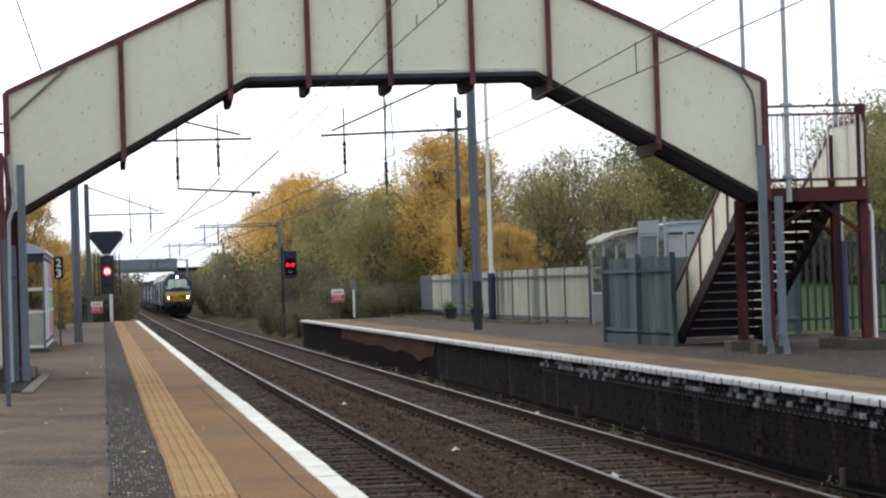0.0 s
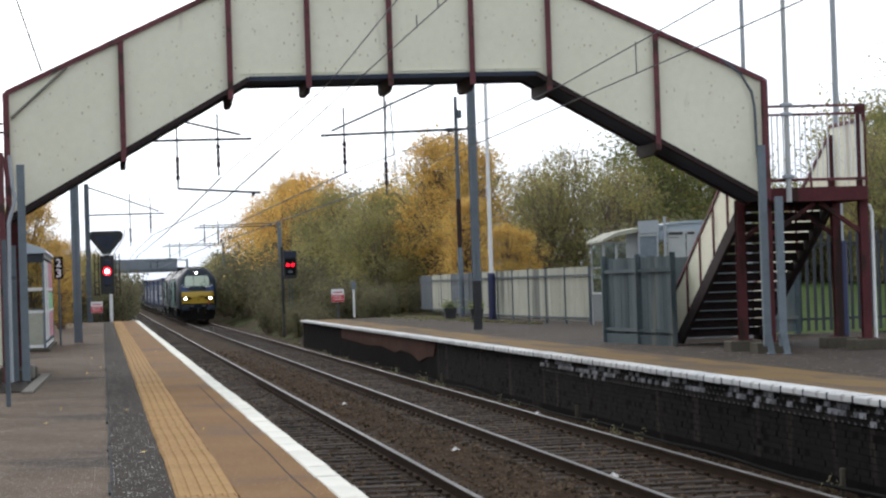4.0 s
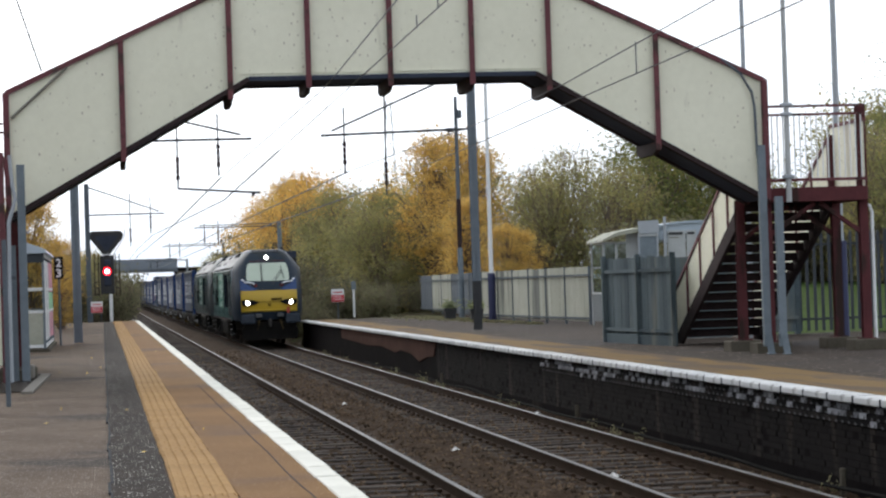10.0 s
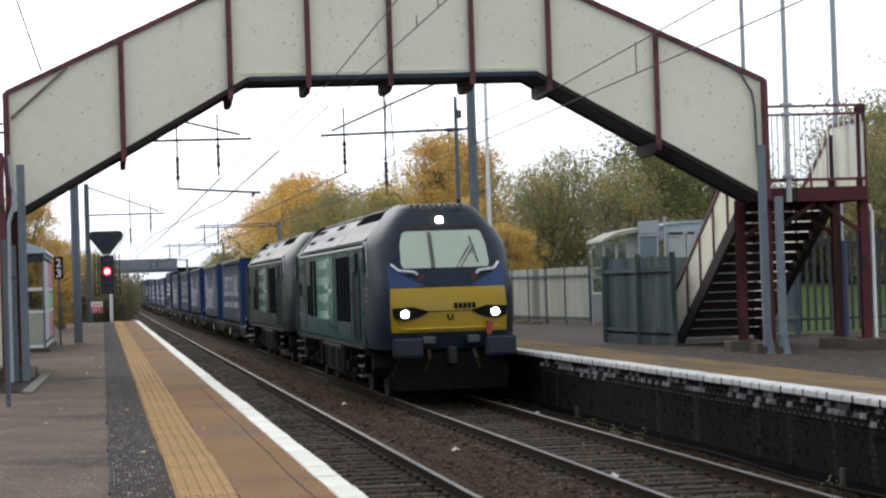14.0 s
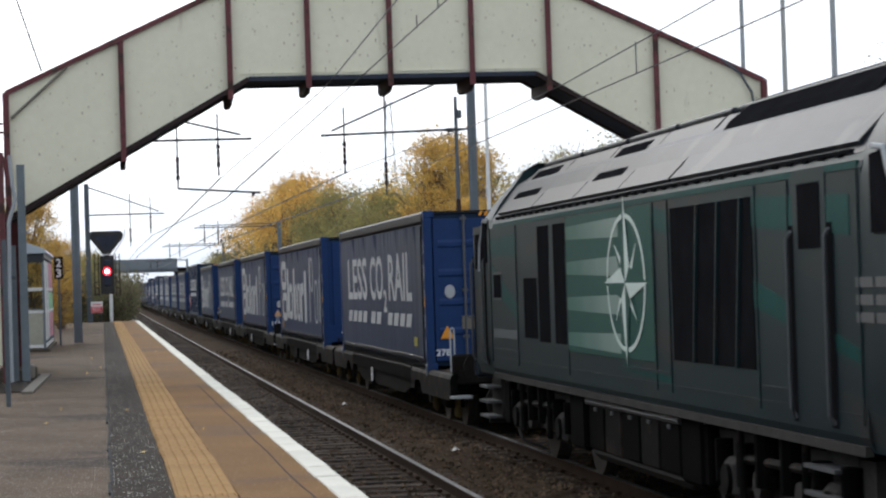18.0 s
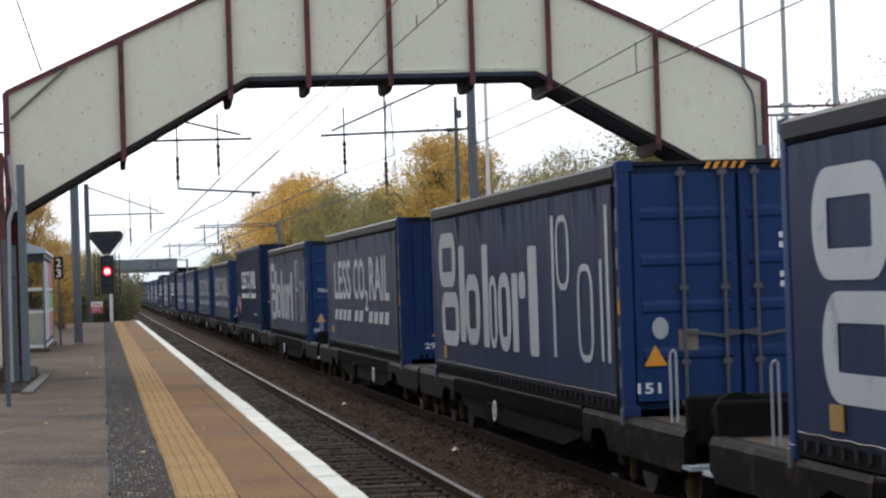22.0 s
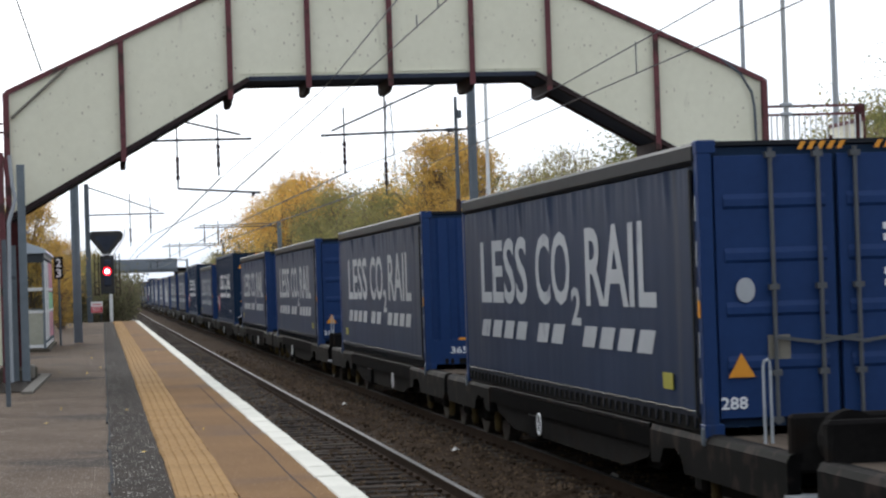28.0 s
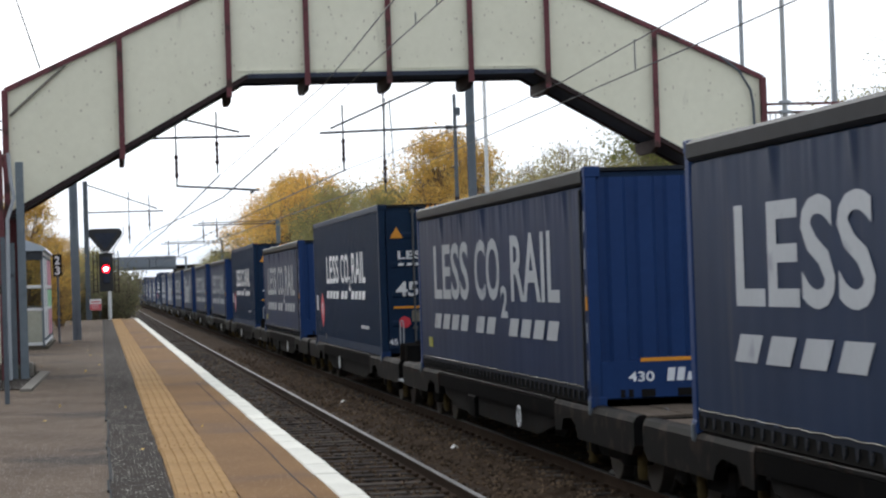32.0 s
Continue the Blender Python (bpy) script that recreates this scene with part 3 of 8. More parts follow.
def ballast_stones():
    rng = np.random.default_rng(11)
    n = 15000
    y = 17 + 75 * rng.random(n) ** 1.7
    x = rng.uniform(-0.1, 6.15, n)
    keep = np.ones(n, bool)
    for c in (T1, T2):
        keep &= ~((np.abs(np.abs(x - c) - 0.7525) < 0.1))
        keep &= ~((np.abs(x - c) < 0.62) & (rng.random(n) < 0.55))
    x, y = x[keep], y[keep]
    n = len(x)
    base = np.array([(1, 0, 0), (-1, 0, 0), (0, 1, 0), (0, -1, 0), (0, 0, 1), (0, 0, -1)], float)
    tri = np.array([(0, 2, 4), (2, 1, 4), (1, 3, 4), (3, 0, 4), (2, 0, 5), (1, 2, 5), (3, 1, 5), (0, 3, 5)])
    s = rng.uniform(0.016, 0.042, (n, 1, 3))
    v = base[None] * s * rng.uniform(0.7, 1.2, (n, 6, 1))
    ang = rng.uniform(0, 6.28, n)
    c, sn = np.cos(ang)[:, None], np.sin(ang)[:, None]
    vx, vy = v[..., 0] * c - v[..., 1] * sn, v[..., 0] * sn + v[..., 1] * c
    z = np.where(np.abs(x - 3.11) < 0.5, -1.03, -1.07)
    v = np.stack([vx + x[:, None], vy + y[:, None], v[..., 2] + z[:, None]], -1)
    f = (tri[None] + 6 * np.arange(n)[:, None, None]).reshape(-1, 3)
    ob = raw("loose_ballast", v.reshape(-1, 3).tolist(), f.tolist(), M["stone"])
    tagged(ob, "loose brown ballast stones between the rails", "ballast", "", "stuff")


def tracks():
    prof_foot = [(-0.07, -0.159), (0.07, -0.159), (0.07, -0.148), (0.012, -0.13), (0.012, -0.045), (0.036, -0.035), (0.036, -0.006),
                 (-0.036, -0.006), (-0.036, -0.035), (-0.012, -0.045), (-0.012, -0.13), (-0.07, -0.148)]
    head = [(-0.034, -0.008), (0.034, -0.008), (0.034, -0.002), (0.028, 0.0), (-0.028, 0.0), (-0.034, -0.002)]
    slab = B()
    box(slab, -1.25, 1.25, -0.125, 0.125, -0.22, -0.155, 0.012)
    slab_me = mesh_of("sleeper", slab, M["sleeper"])
    for c, nm in ((T1, "near"), (T2, "far")):
        tr = thing("railway_track", "rusty rails with worn bright heads on dark sleepers in brown ballast", "railway track", (c, 0, RAIL),
                   "railway tracks", "structure")
        for sx in (-0.7525, 0.7525):
            b = prism(B(), [(p[0] + sx, p[1]) for p in prof_foot], "y", -30, 850)
            web = part("rail", b, M["rail_side"], tr)
            b = prism(B(), [(p[0] + sx, p[1]) for p in head], "y", -30, 850)
            part("rail_head", b, M["rail_top"], web, "bright worn running surface")
            # clips
            b = B()
            y = 16.0
            while y < 60:
                box(b, sx - 0.1, sx - 0.05, y - 0.05, y + 0.05, -0.15, -0.11)
                box(b, sx + 0.05, sx + 0.1, y - 0.05, y + 0.05, -0.15, -0.11)
                y += 0.65
            part("rail_clips", b, M["rail_side"], tr)["kind"] = "stuff"
        y = -3.5
        while y < 112:
            s = new("sleeper", slab_me)
            s.parent = tr
            s.location = (random.uniform(-0.02, 0.02), y + random.uniform(-0.02, 0.02), random.uniform(-0.006, 0.006))
            y += 0.65
        b = B()
        while y < 260:
            box(b, -1.25, 1.25, y - 0.125, y + 0.125, -0.22, -0.155)
            y += 0.65
        part("far_sleepers", b, M["sleeper"], tr)["kind"] = "stuff"


# ---------------------------------------------------------------- platforms
L_END, R_END = 112.5, 95.6


def waver(y):
    """The slow wander of the platform edge from its line."""
    return 0.022 * noise.noise((y * 0.16, 2.0, 0.0)) + 0.009 * noise.noise((y * 0.6, 5.0, 0.0))


def left_platform():
    p = prism(B(), [(-25, -1.3), (L_END + 6, -1.3), (L_END, -0.012), (-25, -0.012)], "x", -5.6, -0.16)
    struct("platform_1", p, M["asphalt_old"], "worn grey-brown asphalt station platform")
    b = prism(B(), [(-25, -0.02), (L_END, -0.02), (L_END, 0.002), (-25, 0.002)], "x", -1.62, -1.215)
    struct("pavement_strip", b, M["asphalt_dark"], "dark patched asphalt strip with pale aggregate")
    b = B()
    y = 10.0
    while y < L_END:
        w = random.uniform(0.005, 0.013)
        x = -1.625 + random.uniform(-0.012, 0.012)
        box(b, x - w, x + w, y, y + 0.9, -0.02, 0.006)
        y += 0.88
    struct("pavement_joint", b, M["seal"], "tarred joint line along the platform")
    b = prism(B(), [(-25, -0.03), (L_END, -0.03), (L_END, 0.0), (-25, 0.0)], "x", -0.795, -0.185)
    surf = struct("pavement_surfacing", b, M["buff"], "orange-brown resin surfacing along the platform edge")
    wall = B()
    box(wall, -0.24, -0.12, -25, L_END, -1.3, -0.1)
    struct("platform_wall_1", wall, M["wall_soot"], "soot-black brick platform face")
    # tactile tiles
    t = B()
    box(t, -0.2, 0.2, -0.1995, 0.1995, -0.03, 0.0)
    for i in range(5):
        x = -0.16 + i * 0.08
        prism(t, [(x - 0.027, 0.0), (x + 0.027, 0.0), (x + 0.02, 0.012), (x - 0.02, 0.012)], "y", -0.1985, 0.1985)
    me = mesh_of("tactile_tile", t, M["tactile"])
    strip = thing("tactile_paving", "buff ribbed tactile paving tiles along the platform edge", "paving", (0, 0, 0), "", "structure")
    y = -3.0
    while y < L_END:
        o = new("tactile_tile", me)
        o.parent = strip
        o.location = (-1.003 + 0.8 * waver(y + 9) + random.uniform(-0.004, 0.004), y, 0.002 + random.uniform(-0.001, 0.001))
        o.rotation_euler = (0, random.uniform(-0.006, 0.006), random.uniform(-0.008, 0.008))
        y += 0.4
    # coping slabs
    s = B()
    box(s, -0.19, 0.0, -0.445, 0.445, -0.09, 0.006, 0.012)
    me = mesh_of("coping_slab", s, M["white_edge"])
    cop = thing("platform_coping", "white-painted platform edge slabs", "coping", (0, 0, 0), "", "structure")
    y = -3.5
    while y < L_END:
        o = new("coping_slab", me)
        o.parent = cop
        o.location = (waver(y) + random.uniform(-0.002, 0.002), y, random.uniform(-0.002, 0.004))
        o.rotation_euler = (0, 0, random.uniform(-0.004, 0.004))
        y += 0.9
    b = B()
    y = 10.0
    while y < 34:
        bar(b, (-0.34 + waver(y * 2), y, 0.0), (-0.34 + waver((y + 0.5) * 2), y + 0.5, 0.0), 0.009, 0.006)
        y += 0.5
    struct("pavement_seam", b, M["seal"], "thin dark seam in the platform surfacing")
    # shallow drain kerb and scraps beside the boundary
    b = B()
    bar(b, (-2.72, 33.3, 0.0), (-2.62, 40.6, 0.0), 0.16, 0.05)
    bar(b, (-2.62, 40.6, 0.0), (-3.3, 41.8, 0.0), 0.16, 0.05)
    struct("pavement_kerb", b, M["kerb_pale"], "pale concrete edging round a patch of tarmac")
    b = B()
    box(b, -3.3, -2.74, 34.0, 40.4, -0.03, 0.004)
    struct("pavement_patch", b, M["asphalt_dark"], "dark tarmac patch beside the bridge foot")


def right_platform():
    p = prism(B(), [(-25, -1.3), (R_END + 2.6, -1.3), (R_END, -0.012), (-25, -0.012)], "x", EDGE_R + 0.2, 14.6)
    struct("platform_2", p, M["asphalt_right"], "brown-grey asphalt station platform")
    b = prism(B(), [(-25, -0.03), (R_END - 0.3, -0.03), (R_END - 0.3, 0.0), (-25, 0.0)], "x", EDGE_R + 0.28, EDGE_R + 1.55)
    struct("pavement_surfacing_2", b, M["buff_right"], "orange-brown surfacing along the platform edge")
    b = B()
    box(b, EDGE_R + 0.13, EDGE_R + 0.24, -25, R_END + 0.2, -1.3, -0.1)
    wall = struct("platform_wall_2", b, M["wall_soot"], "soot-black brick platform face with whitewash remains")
    b = B()
    y0, y1 = 57.0, 80.0
    pts = [(y0, -0.1), (y1, -0.1), (y1, -0.42), (72.0, -0.5), (68.5, -0.44), (65.2, -0.55), (63.9, -0.45), (61.6, -0.5), (60.1, -0.66), (58.6, -0.5), (57.4, -0.46)]
    prism(b, pts, "x", EDGE_R + 0.105, EDGE_R + 0.135)
    part("rendered_repair", b, M["render_red"], wall, "reddish cement render patch")
    # coping slabs, slightly uneven
    s = B()
    box(s, 0.0, 0.3, -0.428, 0.428, -0.082, 0.004, 0.016)
    me = mesh_of("coping_slab", s, M["right_edge"])
    cop = thing("platform_coping", "white-painted platform edge slabs", "coping", (0, 0, 0), "", "structure")
    jm = mesh_of("mortar_joint", box(B(), 0.003, 0.3, -0.024, 0.024, -0.08, 0.0), M["seal"])
    y = 14.0
    while y < R_END:
        if y < 62:
            o = new("mortar_joint", jm)
            o.parent = cop
            o.location = (EDGE_R, y + 0.45, 0)
        o = new("coping_slab", me)
        o.parent = cop
        o.location = (EDGE_R + random.uniform(-0.005, 0.005), y, random.uniform(-0.003, 0.002))
        o.rotation_euler = (0, random.uniform(-0.006, 0.006), random.uniform(-0.003, 0.003))
        y += 0.9
    return wall


def platform_bricks(wall):
    b = B()
    box(b, -0.03, 0.0, -0.108, 0.108, -0.033, 0.033, 0.004)
    me = mesh_of("brick", b, M["brick"])
    pale = me.copy()
    pale.materials[0] = M["brick_white"]
    for c in range(3):
        for i in range(100):
            o = new("brick", pale if random.random() < (0.5, 0.36, 0.0)[c] + 0.35 * noise.noise((i * 0.13, c * 0.3, 4.0)) else me)
            o.parent = wall
            o.location = (EDGE_R + 0.13 + random.uniform(-0.006, 0.004), 20.6 + i * 0.225 + (0.112 if c % 2 else 0), -0.14 - c * 0.076)
    b = B()
    for c in range(11):
        for i in range(190):
            y = 20.6 + i * 0.225 + (0.112 if c % 2 else 0)
            if (c < 3 and i < 100) or y > 57 or random.random() < 0.06:
                continue
            x = EDGE_R + 0.13 + random.uniform(-0.012, 0.0)
            z = -0.14 - c * 0.076
            vs = [b.verts.new(q) for q in ((x, y - 0.108, z - 0.033), (x, y + 0.108, z - 0.033), (x, y + 0.108, z + 0.033), (x, y - 0.108, z + 0.033),
                                           (x + 0.03, y - 0.108, z - 0.033), (x + 0.03, y + 0.108, z - 0.033), (x + 0.03, y + 0.108, z + 0.033), (x + 0.03, y - 0.108, z + 0.033))]
            for f in ((3, 2, 1, 0), (0, 1, 5, 4), (1, 2, 6, 5), (2, 3, 7, 6), (3, 0, 4, 7)):
                b.faces.new([vs[q] for q in f])
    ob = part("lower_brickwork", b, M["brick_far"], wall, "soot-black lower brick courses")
    ob["kind"] = "stuff"


# ---------------------------------------------------------------- footbridge
BY0, BY1 = 38.4, 40.25
DECK_BACK = 39.7
TOP = [(-3.08, 4.575), (0.72, 6.31), (5.58, 6.31), (9.38, 4.535)]
BOT = [(-3.08, 2.62), (0.80, 4.765), (5.52, 4.765), (9.38, 2.58)]
STIFF = [-3.08, -1.24, 0.50, 1.77, 3.11, 4.46, 5.74, 7.54, 9.38]


def along(line, x):
    for (xa, za), (xb, zb) in zip(line, line[1:]):
        if x <= xb + 1e-6:
            return za + (zb - za) * (x - xa) / (xb - xa)
    return line[-1][1]


def footbridge():
    br = thing("footbridge", "cream-panelled steel footbridge with maroon ribs over the tracks", "footbridge", (0, 0, 0))
    for y, face in ((BY0, -1), (DECK_BACK, 1)):
        for xa, xb in zip(STIFF, STIFF[1:]):
            cuts = [xa + 0.01] + [x for x in (0.72, 0.80, 5.52, 5.58) if xa < x < xb] + [xb - 0.01]
            pts = [(x, along(BOT, x)) for x in cuts] + [(x, along(TOP, x)) for x in cuts[::-1]]
            part("side_panel", prism(B(), pts, "y", y - 0.006, y + 0.006), M["cream"], br)
        for x in STIFF:
            b = B()
            z0, z1 = along(BOT, x), along(TOP, x)
            yo = y + face * 0.012
            ya, yb = sorted((yo, yo + face * 0.09))
            box(b, x - 0.045, x + 0.045, *sorted((y + face * 0.087, y + face * 0.1)), z0 - (0.19 if -3 < x < 9 else 0.02), z1 + 0.01)
            box(b, x - 0.012, x + 0.012, ya, yb, z0 - 0.02, z1 + 0.01)
            ends = x in (STIFF[0], STIFF[-1])
            if ends:
                box(b, x - 0.05, x + 0.05, y - 0.05, y + 0.05, z0 - 0.05, z1 + 0.02)
            part("rib", b, M["maroon"], br)
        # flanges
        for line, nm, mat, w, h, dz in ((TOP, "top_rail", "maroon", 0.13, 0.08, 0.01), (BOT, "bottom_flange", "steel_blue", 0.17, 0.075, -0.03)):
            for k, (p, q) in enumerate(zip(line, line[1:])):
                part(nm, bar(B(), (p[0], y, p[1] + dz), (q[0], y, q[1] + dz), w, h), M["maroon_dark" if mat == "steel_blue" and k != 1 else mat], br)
        if face < 0:
            b = B()
            bar(b, (0.66, y - 0.014, 4.83), (5.62, y - 0.014, 4.83), 0.016, 0.03)
            part("lap_strip", b, M["cream"], br)
    # deck and cross beams
    b = B()
    for p, q in zip(BOT, BOT[1:]):
        bar(b, (p[0], (BY0 + DECK_BACK) / 2, p[1] - 0.005), (q[0], (BY0 + DECK_BACK) / 2, q[1] - 0.005), DECK_BACK - BY0 - 0.15, 0.06)
    part("deck", b, M["steel_blue"], br, "dark underside of the walkway")
    for x in STIFF[1:-1]:
        b = B()
        z = along(BOT, x)
        prism(b, [(BY0 - 0.08, z - 0.06), (DECK_BACK + 0.08, z - 0.06), (DECK_BACK + 0.08, z - 0.2), (DECK_BACK - 0.2, z - 0.27), (BY0 + 0.2, z - 0.27), (BY0 - 0.08, z - 0.2)], "x", x - 0.05, x + 0.03)
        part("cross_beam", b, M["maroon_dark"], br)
    # conduit at each end
    b = wire_path(B(), [(-3.0, BY0 - 0.05, 4.18), (-2.8, BY0 - 0.05, 4.36), (-2.1, BY0 - 0.05, 4.98)], 0.024, 6)
    part("conduit", b, M["plaque"], br)
    b = wire_path(B(), [(8.65, BY0 - 0.06, 4.92), (8.98, BY0 - 0.06, 4.66), (9.16, BY0 - 0.06, 4.35), (9.2, BY0 - 0.06, 4.1), (9.22, BY0 - 0.06, 3.3), (9.4, BY0 - 0.06, 2.55)], 0.022, 6)
    part("conduit", b, M["galv_dull"], br)


def landing_stair(side):
    """Landing and flight at one end of the footbridge; side 1 is the far platform, -1 the near one."""
    X = (lambda x: x) if side > 0 else (lambda x: 6.3 - x)
    st = thing("bridge_stairs", "maroon steel footbridge stairs with open risers and cream side panels", "stairs", (0, 0, 0), "footbridge stairs")

    def bx(b, x0, x1, *r, bevel=0.0):
        xa, xb = sorted((X(x0), X(x1)))
        return box(b, xa, xb, *r, bevel)

    XA, XB = 9.44, 11.12
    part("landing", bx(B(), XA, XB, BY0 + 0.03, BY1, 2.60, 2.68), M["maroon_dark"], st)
    part("fascia", bx(B(), XA, XB, BY0 - 0.02, BY0 + 0.03, 2.50, 2.74, bevel=0.006), M["maroon_grimy_shaded"], st)
    part("fascia", bx(B(), XB - 0.04, XB + 0.01, BY0, BY1, 2.50, 2.74), M["maroon"], st)
    part("fascia", bx(B(), XA, XB, BY1 - 0.05, BY1, 2.45, 2.66), M["maroon_dark"], st)
    # legs
    if side < 0:
        part("side_board", bx(B(), 9.5, 11.0, BY0 + 0.02, BY0 + 0.035, 0.25, 2.5), M["cream"], st, "cream boarding under the landing")
    for lx, ly, top in ((9.42, 38.62, 2.6), (9.36, 40.1, 2.6), (11.1, 38.62, 4.12), (11.1, 40.15, 3.7)):
        b = B()
        w = 0.075
        bx(b, lx - w, lx + w, ly - 0.07, ly - 0.055, 0.0, top)
        bx(b, lx - w, lx + w, ly + 0.055, ly + 0.07, 0.0, top)
        bx(b, lx - 0.012, lx + 0.012, ly - 0.06, ly + 0.06, 0.0, top)
        bx(b, lx - 0.13, lx + 0.13, ly - 0.13, ly + 0.13, 0.17, 0.19)
        part("leg", b, M["maroon_grimy_shaded"], st)
        b = bx(B(), lx - 0.3, lx + 0.3, ly - 0.25, ly + 0.25, -0.05, 0.17, bevel=0.02)
        part("footing", b, M["concrete"], st, "mossy concrete footing block")
    if side < 0:
        part("edge_post", box(B(), -3.22, -3.12, 37.7, 37.8, 0.0, 3.6), M["maroon"], st, "maroon post beside the bridge foot")
    for y in (38.6, 40.15):
        for xa, xb in ((9.42, 10.25), (11.1, 10.35)):
            b = B()
            bar(b, (X(xa), y, 1.93), (X(xb), y, 2.48), 0.07, 0.08, up=(0, 1, 0))
            part("brace", b, M["maroon_grimy_shaded"], st)
    # front railing
    for za, zb in ((4.08, 4.12), (3.94, 3.98), (2.84, 2.89)):
        part("rail", bx(B(), XA, XB, BY0 - 0.02, BY0 + 0.02, za, zb), M["maroon"], st)
    for i in range(17):
        x = XA + 0.06 + i * (XB - XA - 0.14) / 16
        part("baluster", rod(B(), (X(x), BY0, 2.87), (X(x), BY0, 3.95), 0.012, 6), M["white_paint"], st)
    # outer side panel of the landing
    b = bx(B(), XB - 0.03, XB - 0.015, BY0 + 0.06, BY1, 2.74, 3.85)
    part("side_panel", b, M["cream"], st)
    b = bx(B(), XB - 0.05, XB + 0.01, BY0, BY1, 3.83, 3.89)
    part("top_rail", b, M["maroon"], st)
    # flight going away along the platform
    n = 15
    y0, y1, z0 = BY1, 45.45, 2.64
    dy, dz = (y1 - y0) / n, z0 / n
    for i in range(1, n):
        y, z = y0 + dy * i, z0 - dz * i
        b = bx(B(), XA + 0.08, XB - 0.1, y - 0.16, y + 0.17, z - 0.05, z)
        part("tread", b, M["maroon_dark"], st)
        b = bx(B(), XA + 0.08, XB - 0.1, y - 0.165, y - 0.15, z, z + dz - 0.075)
        part("riser", b, M["maroon_dark"], st)
    for x in (XA + 0.05, XB - 0.06):
        b = prism(B(), [(y0 - 0.1, z0 - 0.22), (y0 - 0.1, z0 + 0.1), (y1, 0.12), (y1, 0.0), (y1 - 0.42, 0.0)], "x", X(x) - 0.03, X(x) + 0.03)
        part("stringer", b, M["maroon_dark"], st)
        cuts = 5
        for i in range(cuts):
            ya, yb = y0 + (y1 - y0) * i / cuts, y0 + (y1 - y0) * (i + 1) / cuts
            za, zb = z0 * (1 - i / cuts), z0 * (1 - (i + 1) / cuts)
            b = prism(B(), [(ya + 0.02, za + 0.1), (yb - 0.02, zb + 0.1), (yb - 0.02, zb + 1.0), (ya + 0.02, za + 1.0)], "x", X(x) - 0.008, X(x) + 0.008)
            part("side_panel", b, M["cream"], st)
            b = bar(B(), (X(x) - 0.02 * side, ya, za + 0.05), (X(x) - 0.02 * side, ya, za + 1.02), 0.04, 0.05, up=(0, 1, 0))
            part("rib", b, M["maroon"], st)
        b = bar(B(), (X(x), y0, z0 + 1.02), (X(x), y1, 1.02), 0.07, 0.06)
        part("top_rail", b, M["maroon"], st)
        b = bar(B(), (X(x), y1, 0.0), (X(x), y1, 1.04), 0.06, 0.06, up=(0, 1, 0))
        part("newel", b, M["maroon"], st)
    b = wire_path(B(), [(X(XB + 0.13), 38.6, 0.05), (X(XB + 0.13), 38.6, 2.3), (X(XB + 0.1), 38.6, 2.4), (X(XB + 0.0), 38.65, 2.46)], 0.032, 10)
    part("drain_pipe", b, M["white_paint"], st)


def channel_post(x, y, h, label, foot=True, w=0.062, mat="galv"):
    t = thing("steel_post", label, "post", (x, y, 0), "galvanised posts at the bridge ends")
    b = prism(B(), [(-w, -0.04), (w, -0.04), (w, 0.05), (w - 0.01, 0.05), (w - 0.01, -0.03), (0.01 - w, -0.03), (0.01 - w, 0.05), (-w, 0.05)], "z", 0.12 if foot else -0.02, h)
    part("channel", b, M[mat], t)
    if foot:
        b = B()
        prism(b, [(-0.055, 0.34), (0.055, 0.34), (0.1, 0.06), (0.1, 0.0), (0.0, 0.0), (-0.02, 0.1)], "y", -0.06, -0.042)
        box(b, -0.01, 0.11, -0.1, 0.03, -0.012, 0.012)
        part("foot", b, M["galv"], t)
    return t


# ---------------------------------------------------------------- fences and shelters
def sheet_fence():
    """Pale close-boarded steel fence at the back of the far platform."""
    pts = [(12.15, 66.6), (11.95, 69.2), (11.78, 71.4), (11.66, 73.7), (11.55, 76.0), (11.45, 78.4), (11.5, 82.0), (11.7, 86.0), (11.95, 90.0), (12.2, 94.0), (12.5, 99.0), (12.8, 104.0), (13.1, 110.0)]
    f = thing("sheet_fence", "pale weathered steel sheet fence with galvanised posts and rails", "fence")
    for (xa, ya), (xb, yb) in zip(pts, pts[1:]):
        n = max(2, round(math.hypot(xb - xa, yb - ya) / 0.5))
        h = 1.66
        for q in range(n):
            s0, s1 = q / n + 0.004, (q + 1) / n - 0.004
            b = bar(B(), (xa + (xb - xa) * s0, ya + (yb - ya) * s0, h / 2 + 0.05), (xa + (xb - xa) * s1, ya + (yb - ya) * s1, h / 2 + 0.05), 0.014 + 0.012 * (q % 2), h - 0.1 + random.uniform(-0.02, 0.01))
            part("panel", b, M["fence_pale"] if ya < 79 or 94 <= ya < 104 else M["galv_dull"], f)
        b = bar(B(), (xa, ya, 0), (xa, ya, h + 0.02), 0.07, 0.07, up=(0, 1, 0))
        part("post", b, M["galv_dull"], f)
        b = B()
        for z in (0.18, 1.42):
            bar(b, (xa - 0.05, ya, z), (xb - 0.05, yb, z), 0.03, 0.05)
        part("rail", b, M["galv_dull"], f)


